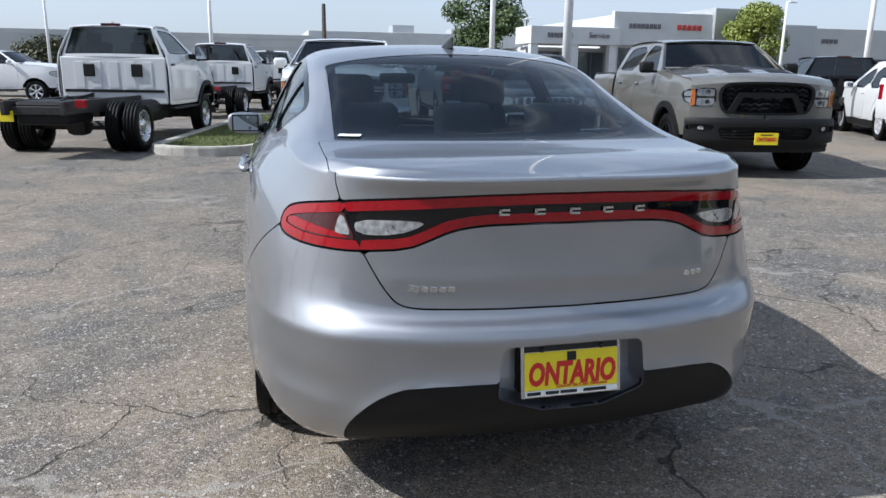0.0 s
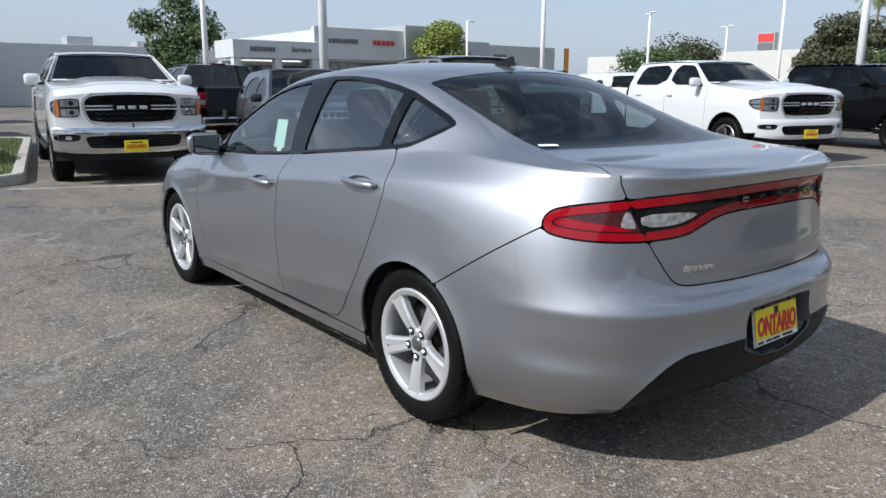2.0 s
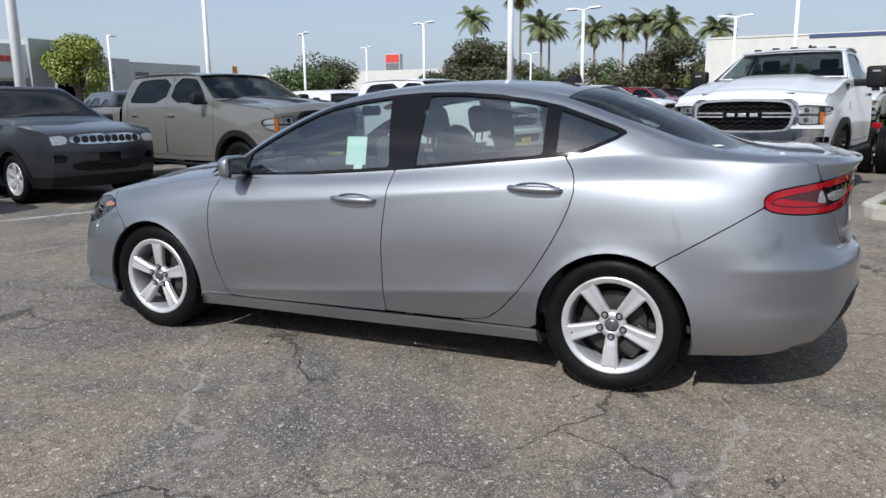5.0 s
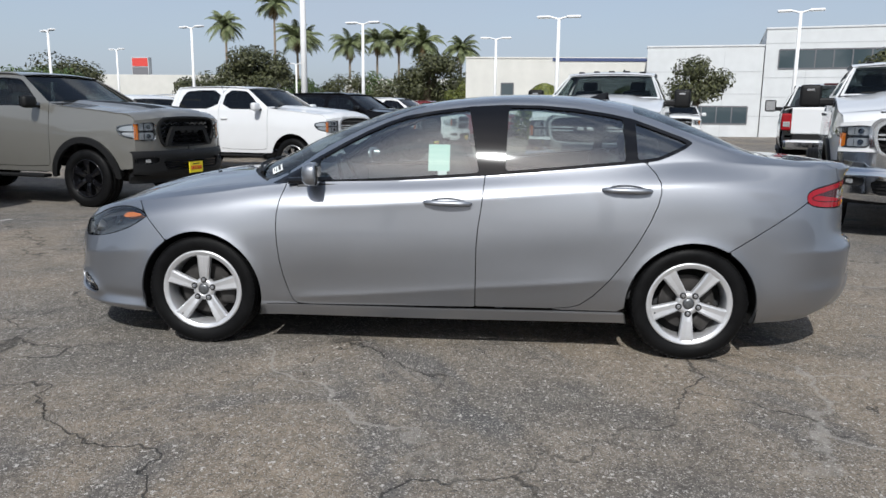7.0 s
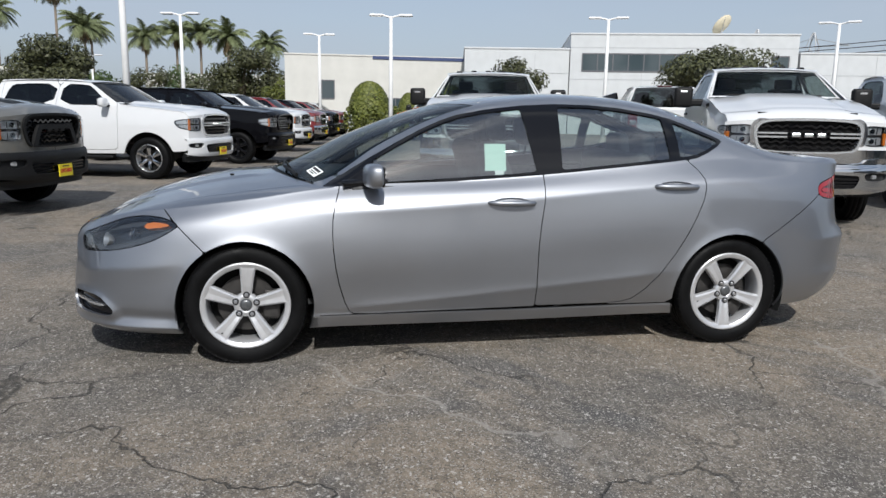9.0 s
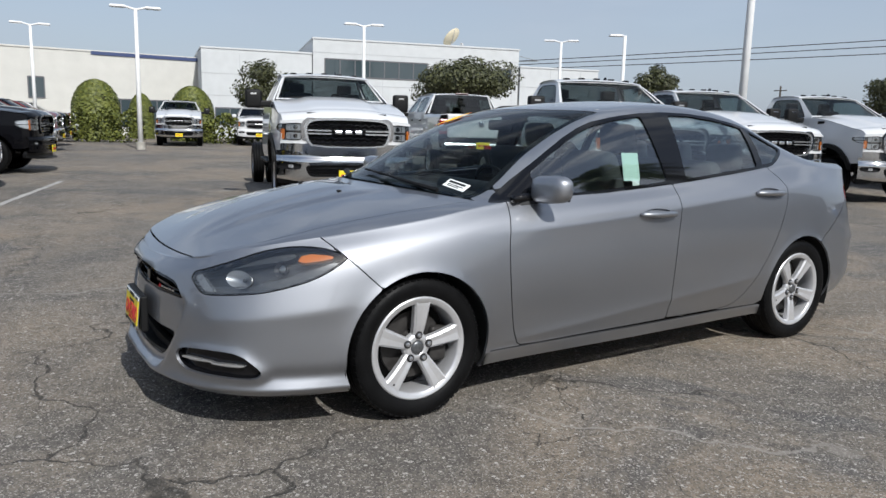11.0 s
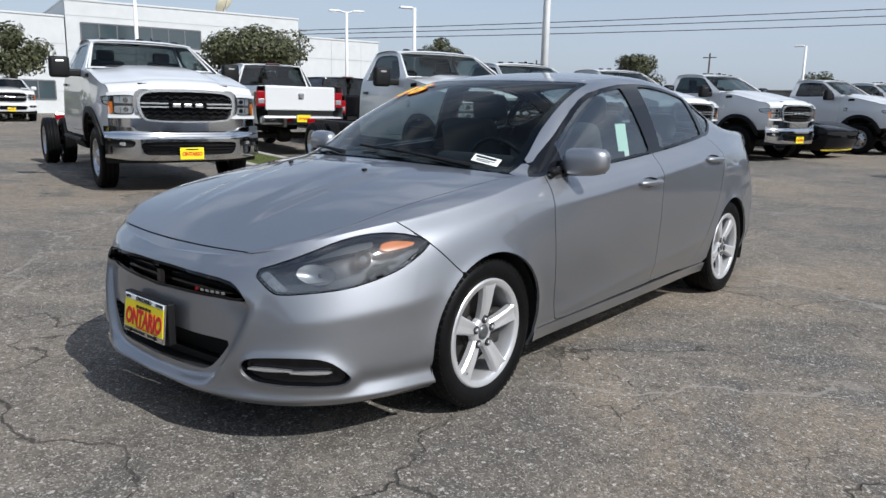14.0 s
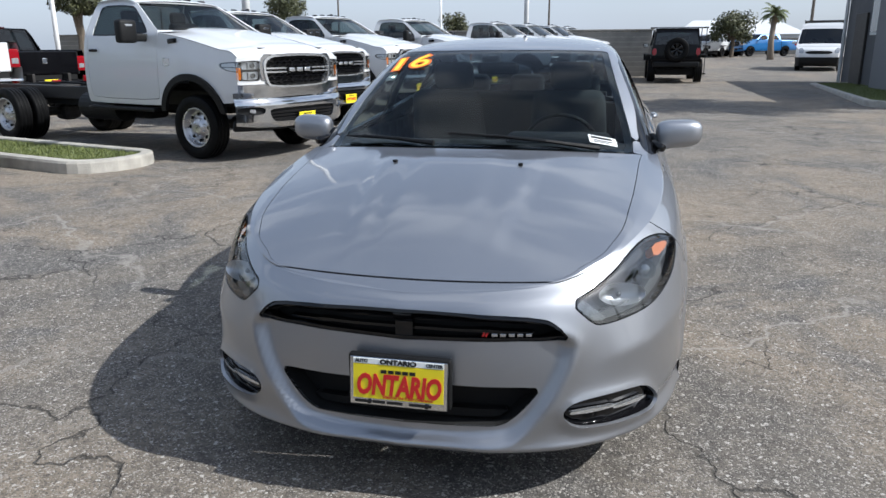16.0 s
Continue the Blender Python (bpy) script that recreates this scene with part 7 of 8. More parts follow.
    # mirrors
    for sx in (-1, 1):
        if towmir:
            mi = part("tow_mirror", box_bm(.26, .14, .29, (sx * 1.22, -.86, 1.505 + dz), bevel=.04, seg=3), PLASTIC, t, "black tow mirror", True)
            part("mirror_glass", box_bm(.21, .005, .23, (sx * 1.22, -.932, 1.505 + dz)), CHROME, mi)
            part("mirror_arm", merge(box_bm(.30, .08, .10, (sx * 1.02, -.84, 1.43 + dz), bevel=.025)), PLASTIC, t)
            part("mirror_lamp", box_bm(.10, .012, .03, (sx * 1.22, -.788, 1.58 + dz), bevel=.005), CHROME, mi)
        else:
            mi = part("door_mirror", box_bm(.22, .12, .17, (sx * 1.10, -.80, 1.52 + dz), bevel=.05, seg=3), paint if not rebel else PLASTIC, t, "", True)
            part("mirror_glass", box_bm(.18, .005, .13, (sx * 1.10, -.862, 1.52 + dz)), CHROME, mi)
            part("mirror_arm", box_bm(.16, .06, .04, (sx * .97, -.78, 1.46 + dz), bevel=.015), PLASTIC, t)
    # running gear
    for sx in (-1, 1):
        turn = Matrix.Identity(4) if sx < 0 else Matrix.Rotation(math.pi, 4, "Z")
        wheel(t, Matrix.Translation((sx * .87, 0, R)) @ turn, rims, R, .235 if heavy else .275, .255 if heavy else .262)
        if dually:
            wheel(t, Matrix.Translation((sx * .945, -wb, R)) @ turn, "steel", R, .225, .255)
            wheel(t, Matrix.Translation((sx * .665, -wb, R)) @ turn, "inner", R, .225, .255)
        else:
            wheel(t, Matrix.Translation((sx * .87, -wb, R)) @ turn, rims, R, .235 if heavy else .275, .255 if heavy else .262)
        part("frame_rail", box_bm(.07, wb + 2.1, .20, (sx * .42, -wb / 2 - .35, .74), bevel=.012), IRON, t)
        part("wheel_liner", box_bm(.30, 1.15, .05, (sx * .80, 0, .965 + dz)), GAP, t)
        part("step_bar" if not heavy else "running_board", box_bm(.16, abs(back) - .75, .05, (sx * .96, back / 2 - .33, .50 + dz), bevel=.018), PLASTIC, t)
    part("front_axle", merge(tube([(-.8, 0, R), (.8, 0, R)], .06, 10), box_bm(.3, .2, .2, (.15, 0, R), bevel=.06)), IRON, t)
    part("rear_axle", merge(tube([(-.9, -wb, R), (.9, -wb, R)], .075, 10), box_bm(.34, .34, .32, (0, -wb, R), bevel=.1)), IRON, t)
    part("undercarriage", merge(box_bm(.7, wb, .12, (0, -wb / 2, .60), bevel=.02), box_bm(.35, .8, .30, (.3, -wb * .45, .56), bevel=.06)), GAP, t)
    end = -wb - 1.25
    if not bed:
        for yy in np.linspace(back - .5, end + .15, 4):
            part("cross_member", box_bm(.80, .09, .14, (0, yy, .74), bevel=.01), IRON, t)
        part("fuel_tank", box_bm(.72, .95, .34, (0, -wb - .72, .66), bevel=.05), PLASTIC, t, "black fuel tank")
        part("side_tank", tube([(.62, back + .3, .58), (.62, back - .55, .58)], .20, 20), PLASTIC, t)
        for sx in (-1, 1):
            part("tail_lamp", box_bm(.16, .06, .12, (sx * .60, end + .05, .80), bevel=.012), LENS_RED, t, "red tail lamp")
        part("harness", tube([(-.3, back - .2, .86), (-.32, back - .9, .80), (-.1, -wb - .1, .86), (.2, end + .3, .82)], .022, 6), PLASTIC, t)
        pl = part("dealer_plate", box_bm(.31, .012, .155, (-.5, end - .02, .62), bevel=.003), PLATE_Y, t)
        part("rear_hanger", box_bm(.9, .05, .12, (0, end + .02, .70), bevel=.01), IRON, t)
    else:
        bl0 = back - .04
        bl1 = -wb - (1.22 if heavy else 1.18)
        yb = np.linspace(bl0, bl1, 70)
        zb = np.linspace(.52, 1.42, 40)
        YB, ZB = np.meshgrid(yb, zb, indexing="ij")
        XB = spline([(.5, .93), (.7, .985), (1.0, 1.0), (1.25, .99), (1.38, .965), (1.42, .94)], ZB.ravel()).reshape(ZB.shape) + .02 * np.exp(-((YB + wb) / .5) ** 2)
        BSd = np.stack([-XB, YB, ZB + dz], 2)
        ab = np.hypot(YB + wb, ZB - .48) - .50
        tl = fmin(YB - bl1 - 0 * YB, bl1 + .20 - YB, 1.28 - ZB, ZB - .98)
        for side in (0, 1):
            mir = (lambda q: q) if side == 0 else mirrored
            sx = -1 if side == 0 else 1
            put(t, "bed_side", [mir(sheet(BSd, fmin(ab, ZB - .60, -tl + 0 * ZB)))], paint)
            lamp = part("tail_lamp", box_bm(.20, .20, .34, (sx * .885, bl1 + .09, 1.13 + dz), bevel=.03), LENS_RED, t, "red tail lamp")
            part("reverse_lens", box_bm(.13, .02, .10, (sx * .885, bl1 - .008, 1.08 + dz), bevel=.006), LENS_CLEAR, lamp)
            part("bed_inner", box_bm(.05, abs(bl1 - bl0), .5, (sx * .80, (bl0 + bl1) / 2, 1.15 + dz)), PLASTIC, t)
            part("bed_rail_cap", box_bm(.14, abs(bl1 - bl0), .03, (sx * .89, (bl0 + bl1) / 2, 1.425 + dz), bevel=.01), PLASTIC, t)
        gate = part("tailgate", box_bm(1.60, .08, .52, (0, bl1 + .03, 1.15 + dz), bevel=.025), paint, t)
        part("tailgate_badge", box_bm(.12, .02, .13, (0, bl1 - .012, 1.20 + dz), bevel=.02), CHROME, gate)
        part("bed_floor", box_bm(1.6, abs(bl1 - bl0), .05, (0, (bl0 + bl1) / 2, .92 + dz)), PLASTIC, t)
        part("bed_front", box_bm(1.75, .05, .5, (0, bl0 - .02, 1.15 + dz)), paint, t)
        part("rear_bumper", box_bm(1.85, .22, .20, (0, bl1 - .06, .68 + dz), bevel=.05), bumper if bumper is not PLASTIC else PLASTIC, t)
        pl = part("dealer_plate", box_bm(.31, .012, .155, (0, bl1 - .18, .72 + dz), bevel=.003), PLATE_Y, t)
        part("plate_print", plate_words(), PLATE_R, pl, m=Matrix.Translation((0, bl1 - .1875, .712 + dz)) @ pose(0, 0, 0, 90, 0, 0))
        part("bed_underside", box_bm(1.5, abs(bl1 - bl0), .25, (0, (bl0 + bl1) / 2, .76 + dz)), GAP, t)
    return t


def heading(x, y, hx, hy, z=None):
    """A pose on the ground with the nose towards (hx, hy)."""
    return Matrix.Translation((x, y, gz(y) if z is None else z)) @ Matrix.Rotation(math.atan2(-hx, hy), 4, "Z")


CHASSIS = "white regular-cab chassis truck with chrome grille and bare black frame"
c0 = truck("chassis_truck", CHASSIS, heading(7.2, -1.84, -.968, .25), wb=4.3, group="row of chassis trucks")
for x, y, hx, hy in ((4.28, -5.26, -.945, .327), (4.9, -8.75, -.955, .30), (4.45, -12.1, -.955, .30), (3.3, -15.5, -.96, .28), (1.7, -20.6, -.97, .25), (1.0, -23.9, -.97, .25), (.35, -26.9, -.97, .25), (-.1, -30.6, -.97, .25)):
    copy_thing(c0, heading(x, y, hx, hy))
c1 = truck("chassis_truck", "white short chassis truck seen from its ribbed cab back", heading(-2.85, 12.41, .215, .977), wb=3.67, group="row of chassis trucks")
copy_thing(c1, heading(-1.40, 21.5, .215, .977))
copy_thing(c1, heading(.2, 30.3, .215, .977))
PICKW = "white crew-cab pickup truck with chrome grille and yellow dealer plate"
truck("pickup_truck", PICKW, heading(.56, 8.04, -.12, -.99), heavy=False, crew=True, bed=True, wb=3.67, rims="alloy", group="parked pickups")
w2 = truck("pickup_truck", "white crew-cab pickup with body-coloured bumper", heading(11.05, 3.72, -.30, -.954), heavy=False, crew=True, bed=True, wb=3.67, rims="alloy", bumper=WHITE, glass=DARKGLASS, group="parked pickups")
truck("pickup_truck", "grey off-road pickup with black bumper and hood decals", heading(5.80, 5.16, -.22, -.975), GREYP, False, True, True, 3.67, "black", PLASTIC, PLASTIC, PLASTIC, rebel=True, towmir=False, group="parked pickups")
bk = truck("pickup_truck", "black crew-cab pickup with black wheels", heading(15.47, 2.5, -.28, -.96), BLACKP, False, True, True, 3.67, "black", BLACKP, BLACKP, glass=DARKGLASS, group="parked pickups")
rd = truck("pickup_truck", "dark red crew-cab pickup", heading(26.5, 1.3, -.25, -.97), REDP, False, True, True, 3.67, "alloy", glass=DARKGLASS, group="parked pickups")
copy_thing(w2, heading(21.3, 2.0, -.25, -.97))
copy_thing(bk, heading(31.5, .6, -.25, -.97))
copy_thing(rd, heading(36.5, -.1, -.25, -.97))
copy_thing(w2, heading(41, -.8, -.25, -.97))
gp = truck("pickup_truck", "granite grey pickup seen from its tailgate", heading(4.75, 17.2, .10, 1), DGREYP, False, True, True, 3.67, "alloy", glass=DARKGLASS, group="parked pickups")
copy_thing(bk, heading(15.9, 15.8, .45, .90))
copy_thing(w2, heading(20.5, 12.5, .45, .90))
copy_thing(w2, heading(24.6, 9.6, .45, .90))
h2 = truck("pickup_truck", "white heavy-duty pickup with tow mirrors", heading(15.2, -8.5, .945, -.327), heavy=True, crew=True, bed=True, wb=3.8, rims="alloy", group="parked pickups")
copy_thing(bk, heading(16.4, -12.0, .945, -.327))
copy_thing(h2, heading(32.0, -5.0, -.96, .25))
copy_thing(w2, heading(33.0, -9.0, -.96, .25))
copy_thing(w2, heading(-8.6, 27.4, .98, -.2))
copy_thing(bk, heading(-9.8, 32.5, .98, -.2))

# ---- other parked vehicles ----
def vehicle(name, label, m, paint, profile, segs, W, tumble, side_windows, doors, wb, R, rims="machined", arch=.40, round_f=.16, round_r=.10, bow=.10, front_bits=(), rear_bits=(), lower=None, glass=None, category="suv", group="", crown=.03, handles=(), mirror=None, trim=GLOSSB, tyre_w=.23, rim=.23, clad=None):
    """A car body round a side profile; origin on the ground under the front axle, nose towards +y.

    profile runs from the front's foot over the roof to the rear's foot; segs names its glass (first point, last point)."""
    t = thing(name, label, category, group, m)
    glass = glass or TRUCKGLASS
    pr = np.array(profile, float)
    idx = np.arange(len(pr), dtype=float)
    fine = np.linspace(0, len(pr) - 1, 16 * (len(pr) - 1) + 1)
    c = spline([(i, p[0], p[1]) for i, p in zip(idx, pr)], fine)
    y0, y1 = pr[:, 0].max(), pr[:, 0].min()

    def half(Y, Z):
        w = spline(tumble, Z.ravel()).reshape(Z.shape) * W / 2
        f = np.clip((Y - (y0 - .75)) / .75, 0, 1) ** 2.2 * round_f
        r = np.clip(((y1 + .6) - Y) / .6, 0, 1) ** 2.2 * round_r
        return w - f - r

    y = np.linspace(y0, y1, 120)
    z = np.linspace(pr[:, 1].min(), pr[:, 1].max() + .02, 60)
    Y, Z = np.meshgrid(y, z, indexing="ij")
    S = np.stack([-half(Y, Z), Y, Z], 2)
    poly = [tuple(q) for q in c]
    arches = fmin(np.hypot(Y, Z - R) - arch, np.hypot(Y + wb, Z - R) - arch)
    body = fmin(inside(Y, Z, poly), arches)
    wf = [inside(Y, Z, chaikin(w, 1)) for w in side_windows]
    allw = np.maximum.reduce(wf)
    df = [inside(Y, Z, chaikin(d, 1)) for d in doors]
    alld = np.maximum.reduce(df) if df else -np.ones(Y.shape)
    low = (lower - Z) if lower else -np.ones(Z.shape)
    for side in (0, 1):
        mir = (lambda q: q) if side == 0 else mirrored
        sx = -1 if side == 0 else 1
        put(t, "body_side", [mir(sheet(S, fmin(body, -alld - .004, -allw, -low)))], paint)
        for d in df:
            put(t, "door", [mir(sheet(S, fmin(body, d - .004, -allw, -low)))], paint)
        for w in wf:
            put(t, "side_window", [mir(sheet(S, w, lift=-.008))], glass)
            put(t, "window_frame", [mir(sheet(S, fmin(w, .025 - w), lift=.002, flange=.004))], trim)
        if lower:
            put(t, "side_cladding", [mir(sheet(S, fmin(body, low), lift=.008))], clad or PLASTIC)
        if clad:
            put(t, "arch_cladding", [mir(sheet(S, fmin(.06 - arches, arches + .006, inside(Y, Z, poly)), lift=.016, flange=.03))], clad)
        for hy, hz in handles:
            part("door_handle", box_bm(.03, .18, .035, (sx * (float(half(np.array([[hy]]), np.array([[hz]]))[0, 0]) + .012), hy, hz), bevel=.012), paint, t)
        if mirror:
            mw = float(half(np.array([[mirror[0]]]), np.array([[mirror[1]]]))[0, 0])
            mi = part("door_mirror", box_bm(.20, .12, .15, (sx * (mw + .14), mirror[0], mirror[1] + .05), bevel=.045, seg=3), paint, t, smooth=True)
            part("mirror_glass", box_bm(.16, .004, .11, (sx * (mw + .14), mirror[0] - .062, mirror[1] + .05)), CHROME, mi)
    # the strip over the top, one half of it
    u = np.linspace(-1, 0, 22)
    CY, U = np.meshgrid(c[:, 0], u, indexing="ij")
    CZ, _ = np.meshgrid(c[:, 1], u, indexing="ij")
    I, _ = np.meshgrid(fine, u, indexing="ij")
    hw = half(CY, CZ)
    fb = np.clip((CY - (y0 - .9)) / .9, 0, 1) * bow - np.clip(((y1 + .7) - CY) / .7, 0, 1) * bow * .6
    P = np.stack([U * hw, CY + fb * (1 - U**2), CZ + crown * (1 - U**4) * np.clip((CZ - .7) / .4, 0, 1)], 2)
    AX = np.abs(P[:, :, 0])
    rest = np.ones(I.shape)
    for kind, a, b in segs:
        g = fmin((I - a) * .3, (b - I) * .3, (hw - AX) - .055)
        put(t, kind, both(sheet(P, g, lift=-.004)), glass if kind != "windshield" else DARKGLASS)
        rest = fmin(rest, -g)
    isf = I < len(pr) / 2
    for bits, sel in ((front_bits, isf), (rear_bits, ~isf)):
        for nm, shape, material, lift in bits:
            g = fmin(inside(AX, CZ, chaikin(shape, 1)), np.where(sel, 1.0, -1.0))
            if nm in ("headlamp", "tail_lamp", "fog_lamp"):
                put(t, nm, [sheet(P, g, lift=lift, flange=.02)], material)
                put(t, nm, [mirrored(sheet(P, g, lift=lift, flange=.02))], material)
            else:
                put(t, nm, both(sheet(P, g, lift=lift, flange=.02)), material)
            if lift <= 0:
                rest = fmin(rest, -g)
    put(t, "body_top", both(sheet(P, fmin(rest, CZ - lower) if lower else rest)), paint)
    if lower:
        for sel in (isf, ~isf):
            put(t, "bumper_cladding", both(sheet(P, fmin(rest, lower - CZ, np.where(sel, 1.0, -1.0)), lift=.01)), clad or PLASTIC)
    # gear and inside
    tw = W / 2 - tyre_w / 2 - .02
    for sx in (-1, 1):
        turn = Matrix.Identity(4) if sx < 0 else Matrix.Rotation(math.pi, 4, "Z")
        for wy in (0, -wb):
            wheel(t, Matrix.Translation((sx * tw, wy, R)) @ turn, rims, R, tyre_w, rim)
    L = y0 - y1
    part("underbody", box_bm(W - .55, L - .35, .22, (0, (y0 + y1) / 2, .36), bevel=.03), GAP, t)
    belt = side_windows[0][0][1]
    part("cabin_floor", box_bm(W - .3, L * .55, .04, (0, -wb * .55, belt - .30)), GAP, t)
    for x in (-.36, .36):
        for sy in (-wb * .45, -wb * .78):
            part("seat", merge(box_bm(.48, .16, .55, (x, sy, belt - .05), bevel=.05, rot=(-12, 0, 0)), box_bm(.25, .09, .16, (x, sy - .07, belt + .30), bevel=.04)), FABRIC, t)
    part("dashboard", box_bm(W - .4, .35, .16, (0, side_windows[0][0][0] - .05, belt - .08), bevel=.05), TRIM, t)
    return t


def dealer_plate(t, y, z, side=1):
    pl = part("dealer_plate", box_bm(.31, .012, .155, (0, y, z), bevel=.003), PLATE_Y, t, "yellow dealer plate")
    part("plate_print", plate_words(), PLATE_R, pl, m=Matrix.Translation((0, y + side * .0075, z - .008)) @ pose(0, 0, 0, 90, 0, 180 if side > 0 else 0))


TUMBLE = [(.2, .90), (.4, .97), (.7, 1.0), (.95, .985), (1.12, .95), (1.35, .84), (1.55, .73), (1.7, .66)]
slots = [("grille_slot", [(a, .84), (a + .088, .84), (a + .088, .93), (a, .93)], GAP, -.02) for a in (.06, .17, .28, .39)] + [("grille_slot", [(-.05, .84), (.044, .84), (.044, .93), (-.05, .93)], GAP, -.02)]
compass = vehicle("compact_suv", "dark grey compact suv with slotted chrome grille", heading(3.72, 7.55, -.20, -.98), DGREYP,
        [(.74, .24), (.85, .42), (.89, .66), (.86, .90), (.74, 1.0), (.20, 1.085), (-.42, 1.14), (-1.22, 1.58), (-1.50, 1.63), (-2.4, 1.615), (-2.98, 1.55), (-3.36, 1.14), (-3.48, .96), (-3.53, .70), (-3.48, .42), (-3.38, .26)],
        [("windshield", 6.1, 7.1), ("rear_window", 10.1, 11.0)], 1.82, TUMBLE,
        [[(-.62, 1.10), (-1.22, 1.47), (-1.62, 1.53), (-1.66, 1.09)], [(-1.74, 1.09), (-1.70, 1.53), (-2.45, 1.50), (-2.62, 1.38), (-2.60, 1.12)], [(-2.68, 1.16), (-2.70, 1.38), (-3.0, 1.36), (-3.08, 1.22)]],
        [[(-.42, 1.9), (-.40, .60), (-.50, .42), (-1.60, .42), (-1.68, .55), (-1.68, 1.9)], [(-1.68, 1.9), (-1.68, .55), (-1.74, .42), (-2.10, .42), (-2.35, .80), (-2.66, 1.05), (-2.66, 1.9)]],
        2.64, .345, "machined", .40, front_bits=[("grille_surround", [(-.1, .82), (.52, .825), (.53, .945), (-.1, .955)], CHROME, .004), *[(a, b, c_, .012) for a, b, c_, _ in slots],
        ("headlamp", [(.55, .83), (.56, .95), (.82, .94), (.86, .88), (.80, .83)], LENS_CLEAR, 0.0), ("fog_lamp", [(.58, .58), (.58, .70), (.80, .70), (.82, .60)], GLOSSB, -.01), ("lower_grille", [(-.1, .46), (.50, .46), (.54, .60), (-.1, .60)], GAP, -.01)],
        rear_bits=[("tail_lamp", [(.5, .92), (.5, 1.06), (.95, 1.08), (.95, .94)], LENS_RED, 0.0)], lower=.40, clad=PLASTIC, handles=((-1.5, .98), (-2.5, .99)), mirror=(-.75, 1.10), group="parked cars")
part("dark_plate", box_bm(.32, .012, .16, (0, .985, .63), bevel=.003), GLOSSB, compass)
part("window_sticker", box_bm(.22, .004, .07, (-.42, -.70, 1.262), rot=(28, 0, 0)), YELSTICK, compass, "yellow windscreen sticker")
BOXY = [(.4, .86), (.6, .90), (1.0, .90), (1.2, .88), (1.5, .82), (1.9, .76)]
OFFW = [[(-.85, 1.22), (-.98, 1.70), (-1.70, 1.72), (-1.70, 1.22)], [(-1.78, 1.22), (-1.78, 1.72), (-2.45, 1.72), (-2.45, 1.22)], [(-2.55, 1.24), (-2.55, 1.70), (-3.18, 1.70), (-3.24, 1.24)]]
OFFD = [[(-.72, 1.9), (-.72, .62), (-.80, .55), (-1.68, .55), (-1.74, .62), (-1.74, 1.9)], [(-1.74, 1.9), (-1.74, .62), (-1.80, .55), (-2.3, .55), (-2.5, .8), (-2.5, 1.9)]]


def offroader(label, m, paint):
    """A boxy off-road car with open fenders and a spare wheel on its back."""
    t = vehicle("offroad_suv", label, m, paint, [(.50, .50), (.56, .62), (.58, .90), (.54, 1.13), (.46, 1.17), (-.62, 1.21), (-.86, 1.74), (-1.0, 1.82), (-2.0, 1.85), (-3.15, 1.83), (-3.26, 1.74), (-3.34, 1.20), (-3.36, .80), (-3.34, .55)],
        [("windshield", 5.2, 5.95), ("rear_window", 10.15, 10.85)], 1.88, BOXY, OFFW, OFFD, 2.95, .40, "black", .47, .03, .02, .02,
        front_bits=[*[("grille_slot", [(a, .82), (a + .05, .82), (a + .05, 1.10), (a, 1.10)], GAP, -.02) for a in (.08, .19, .30)], ("headlamp", [(.44, .88), (.44, 1.08), (.62, 1.08), (.62, .88)], LENS_CLEAR, .01)],
        rear_bits=[("tail_lamp", [(.66, .92), (.66, 1.16), (.80, 1.16), (.80, .92)], LENS_RED, .02)], crown=.015, glass=DARKGLASS, group="parked off-road cars", tyre_w=.27, rim=.22, mirror=(-.92, 1.22))
    for sx in (-1, 1):
        part("front_fender", merge(box_bm(.28, .95, .06, (sx * .88, .02, .93), bevel=.02), box_bm(.28, .06, .22, (sx * .88, -.46, .82), bevel=.02)), PLASTIC, t)
        part("rear_fender", merge(box_bm(.22, .95, .06, (sx * .90, -2.95, .93), bevel=.02)), PLASTIC, t)
    part("front_bumper", box_bm(1.5, .18, .18, (0, .72, .62), bevel=.04), PLASTIC, t)
    part("rear_bumper", box_bm(1.55, .18, .18, (0, -3.46, .62), bevel=.04), PLASTIC, t)
    wheel(t, Matrix.Translation((0, -3.50, 1.12)) @ Matrix.Rotation(math.pi / 2, 4, "Z"), "black", .40, .26, .22)
    return t


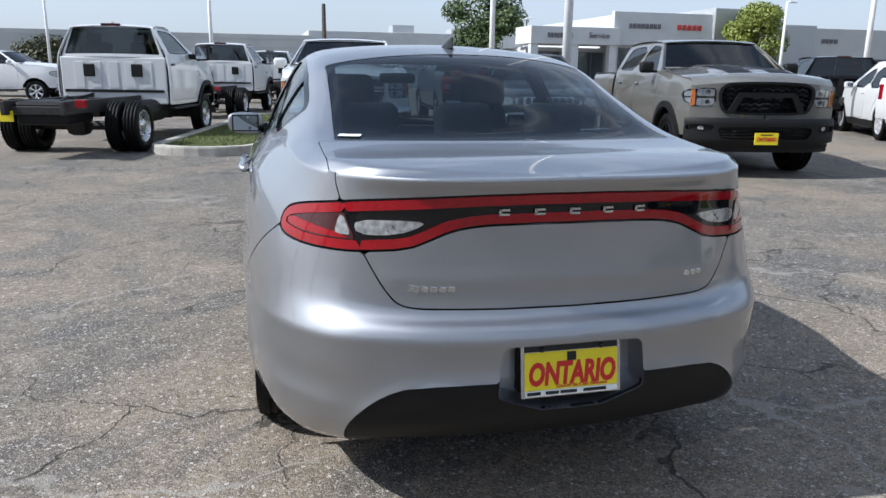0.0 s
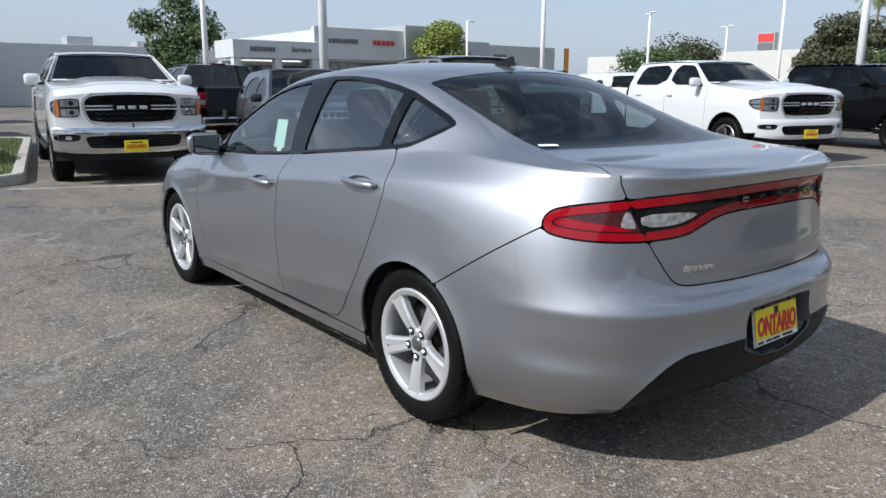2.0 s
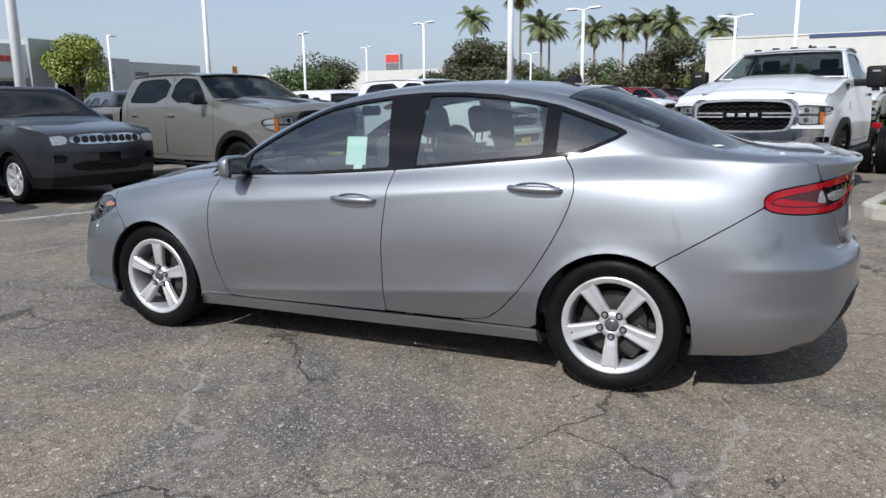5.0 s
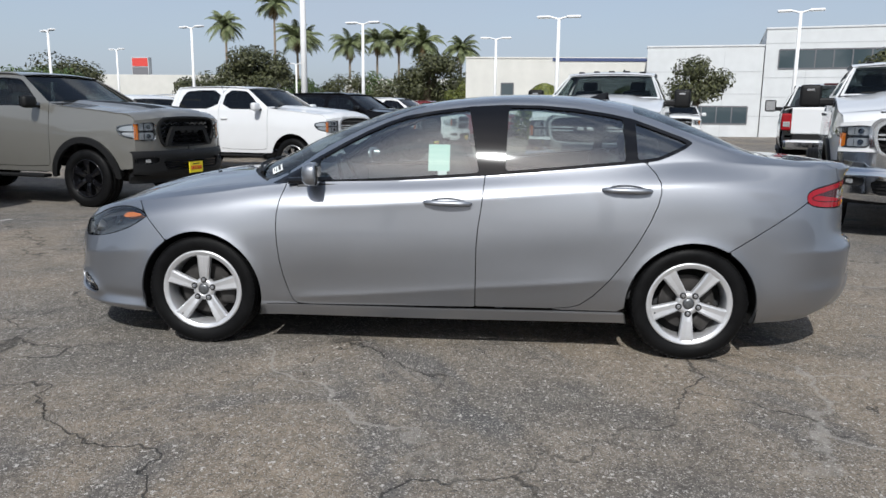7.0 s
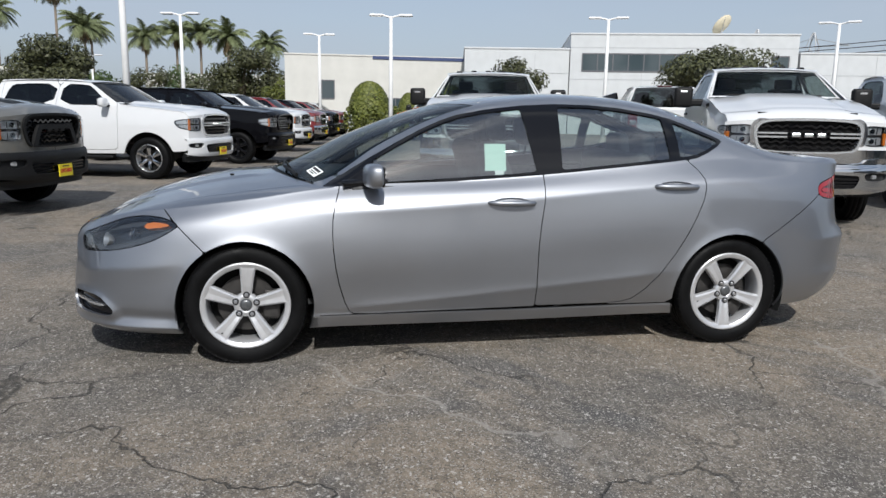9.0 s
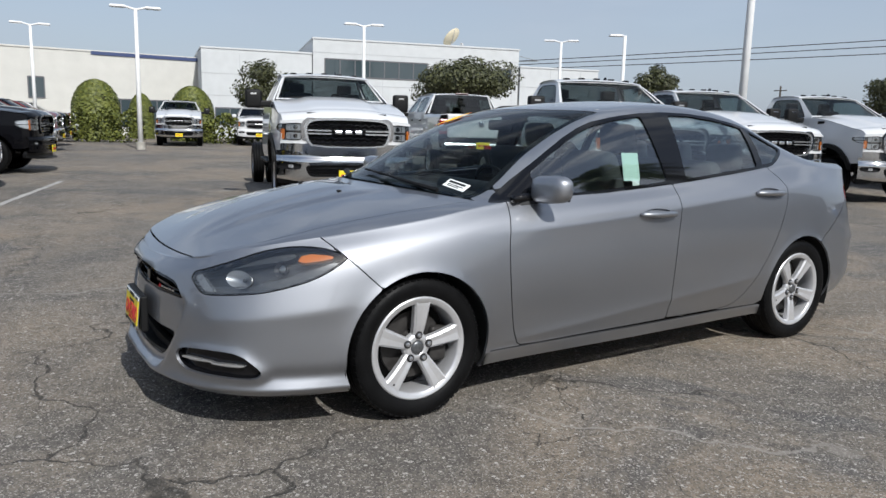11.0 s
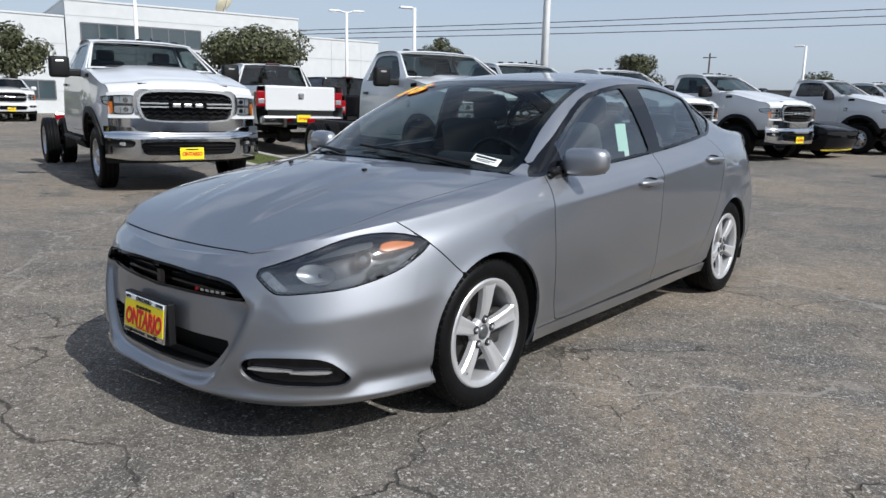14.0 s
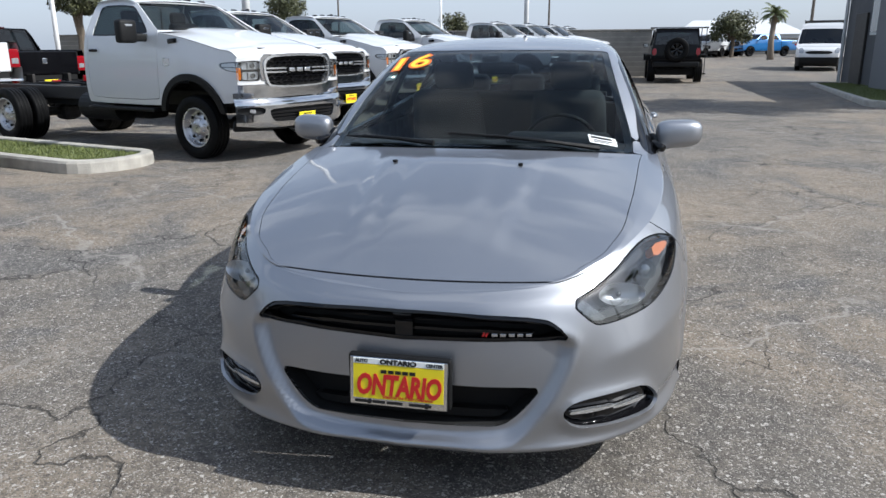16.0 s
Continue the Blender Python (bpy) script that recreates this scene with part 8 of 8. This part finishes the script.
offroader("black boxy off-road suv with rear spare wheel", heading(-2.95, -26.6, -.02, -1), BLACKP)
ow = offroader("white boxy off-road suv with black fenders", heading(-7.7, -62, .55, .83), WHITE)
copy_thing(ow, heading(-8.9, -64.5, .55, .83))
copy_thing(ow, heading(-10.1, -67, .55, .83))
van = vehicle("cargo_van", "white high-roof cargo van with dark bumper", heading(-10.4, -34.8, .27, .96) @ Matrix.Diagonal((1, 1, .87, 1)), WHITE,
        [(.80, .25), (.92, .42), (.94, .80), (.86, 1.08), (.62, 1.22), (.15, 1.38), (-.62, 2.15), (-.85, 2.42), (-1.2, 2.52), (-3.0, 2.54), (-4.9, 2.52), (-5.0, 2.4), (-5.02, 1.2), (-5.0, .45)],
        [("windshield", 5.05, 6.1)], 2.05, [(.2, .92), (.6, 1.0), (1.2, 1.0), (1.8, .96), (2.3, .90), (2.6, .84)],
        [[(-.05, 1.35), (-.55, 1.98), (-1.20, 2.0), (-1.20, 1.32)]], [[(-.0, 2.2), (.02, .60), (-.05, .45), (-1.25, .45), (-1.30, .55), (-1.30, 2.2)]], 3.45, .36, "steel", .44, .22, .05, .14,
        front_bits=[("headlamp", [(.62, .90), (.66, 1.16), (.86, 1.22), (.90, .95)], LENS_CLEAR, 0.0), ("grille", [(-.1, .86), (.55, .88), (.58, 1.02), (-.1, 1.04)], GAP, -.01)], lower=.72, category="van", mirror=(-.15, 1.45), glass=DARKGLASS)
part("roof_rack", merge(*[box_bm(1.7, .05, .05, (0, y, 2.66)) for y in (-1.3, -2.6, -3.9)], *[box_bm(.05, 3.2, .05, (sx * .82, -2.6, 2.66)) for sx in (-1, 1)], *[box_bm(.05, .05, .14, (sx * .82, y, 2.58)) for sx in (-1, 1) for y in (-1.3, -2.6, -3.9)]), IRON, van)
coupe = vehicle("coupe", "low black two-door coupe between white trucks", heading(2.75, -17.6, -.97, .25), BLACKP,
        [(.80, .20), (.92, .34), (.95, .58), (.88, .76), (.30, .90), (-.62, .98), (-1.35, 1.36), (-1.8, 1.44), (-2.5, 1.37), (-3.2, 1.10), (-3.9, 1.06), (-4.05, .95), (-4.08, .6), (-3.95, .28)],
        [("windshield", 5.1, 6.3), ("rear_window", 8.1, 8.95)], 1.92, [(.2, .92), (.5, 1.0), (.8, .99), (1.0, .95), (1.25, .80), (1.45, .66)],
        [[(-.85, .98), (-1.42, 1.28), (-2.15, 1.30), (-2.2, .98)], [(-2.28, 1.0), (-2.24, 1.28), (-2.6, 1.22), (-2.75, 1.05)]], [[(-.70, 1.6), (-.65, .5), (-.75, .32), (-2.1, .32), (-2.25, .5), (-2.25, 1.6)]], 2.95, .35, "black", .39, .18, .1, .12,
        front_bits=[("grille", [(-.1, .58), (.82, .60), (.84, .70), (-.1, .71)], GAP, -.02), ("splitter_guard", [(-.1, .20), (.9, .20), (.9, .235), (-.1, .235)], YELSTICK, .01)], category="car", group="parked cars", mirror=(-.95, .98), glass=DARKGLASS)
part("lamp_ring", merge(*[lathe([(-.01, .075), (.0, .085), (.01, .075)], 20, "x", True) for _ in (0,)]), LENS_CLEAR, coupe, m=Matrix.Translation((.62, .93, .655)) @ Matrix.Rotation(math.pi / 2, 4, "Z"))
part("lamp_ring", lathe([(-.01, .075), (.0, .085), (.01, .075)], 20, "x", True), LENS_CLEAR, coupe, m=Matrix.Translation((-.62, .93, .655)) @ Matrix.Rotation(math.pi / 2, 4, "Z"))
SUVP = [(.74, .24), (.85, .42), (.89, .66), (.86, .90), (.74, 1.0), (.20, 1.085), (-.42, 1.14), (-1.22, 1.60), (-1.50, 1.68), (-2.6, 1.68), (-3.4, 1.62), (-3.66, 1.14), (-3.72, .96), (-3.74, .70), (-3.68, .42), (-3.6, .26)]


def plain_suv(label, m, paint):
    return vehicle("suv", label, m, paint, SUVP, [("windshield", 6.1, 7.1), ("rear_window", 10.1, 10.9)], 1.86, TUMBLE,
        [[(-.62, 1.10), (-1.22, 1.49), (-1.62, 1.56), (-1.66, 1.09)], [(-1.74, 1.09), (-1.70, 1.56), (-2.55, 1.55), (-2.60, 1.10)], [(-2.70, 1.12), (-2.70, 1.53), (-3.25, 1.50), (-3.40, 1.15)]],
        [[(-.42, 1.9), (-.40, .60), (-.50, .42), (-1.60, .42), (-1.68, .55), (-1.68, 1.9)], [(-1.68, 1.9), (-1.68, .55), (-1.74, .42), (-2.10, .42), (-2.35, .80), (-2.66, 1.05), (-2.66, 1.9)]],
        2.75, .36, "machined", .42, front_bits=[("grille", [(-.1, .78), (.50, .80), (.50, .93), (-.1, .95)], GAP, -.01), ("headlamp", [(.55, .80), (.56, .94), (.82, .94), (.86, .84)], LENS_CLEAR, 0.0), ("lower_grille", [(-.1, .44), (.56, .44), (.6, .60), (-.1, .60)], GAP, -.01)],
        rear_bits=[("tail_lamp", [(.55, .95), (.55, 1.12), (.95, 1.12), (.95, .97)], LENS_RED, 0.0)], lower=.40, handles=((-1.5, .98), (-2.5, .99)), mirror=(-.75, 1.10), group="parked cars", glass=DARKGLASS)


plain_suv("yellow suv parked among the pickups", heading(16.8, 7.9, -.25, -.97), YELP)
s2 = plain_suv("dark suv parked behind the pickups", heading(20.5, 8.6, -.25, -.97), DGREYP)
copy_thing(s2, heading(30.5, 7.0, -.25, -.97))
s3 = plain_suv("white suv parked behind the pickups", heading(25.2, 7.4, -.25, -.97), WHITE)
copy_thing(s3, heading(14.2, 11.2, .45, .9))
copy_thing(s2, heading(10.6, 14.6, .45, .9))
bp_ = truck("pickup_truck", "bright blue crew-cab pickup beyond the gate", heading(-12.0, -66, .86, .5), BLUEP, False, True, True, 3.67, "black", BLUEP, BLACKP, glass=DARKGLASS, group="parked pickups")
copy_thing(s3, heading(-17.2, -63, .1, 1))
flag = thing("banner_flag", "orange feather flag on a thin pole", "flag", m=Matrix.Translation((25.0, 22.0, 0)))
part("pole", tube([(0, 0, 0), (0, 0, 3.2)], .02, 6), IRON, flag)
part("banner", box_bm(.30, .015, 1.6, (.17, 0, 2.4), bevel=.005), mat("banner orange", (.75, .30, .03), .7, vary=.15, scale=4), flag)
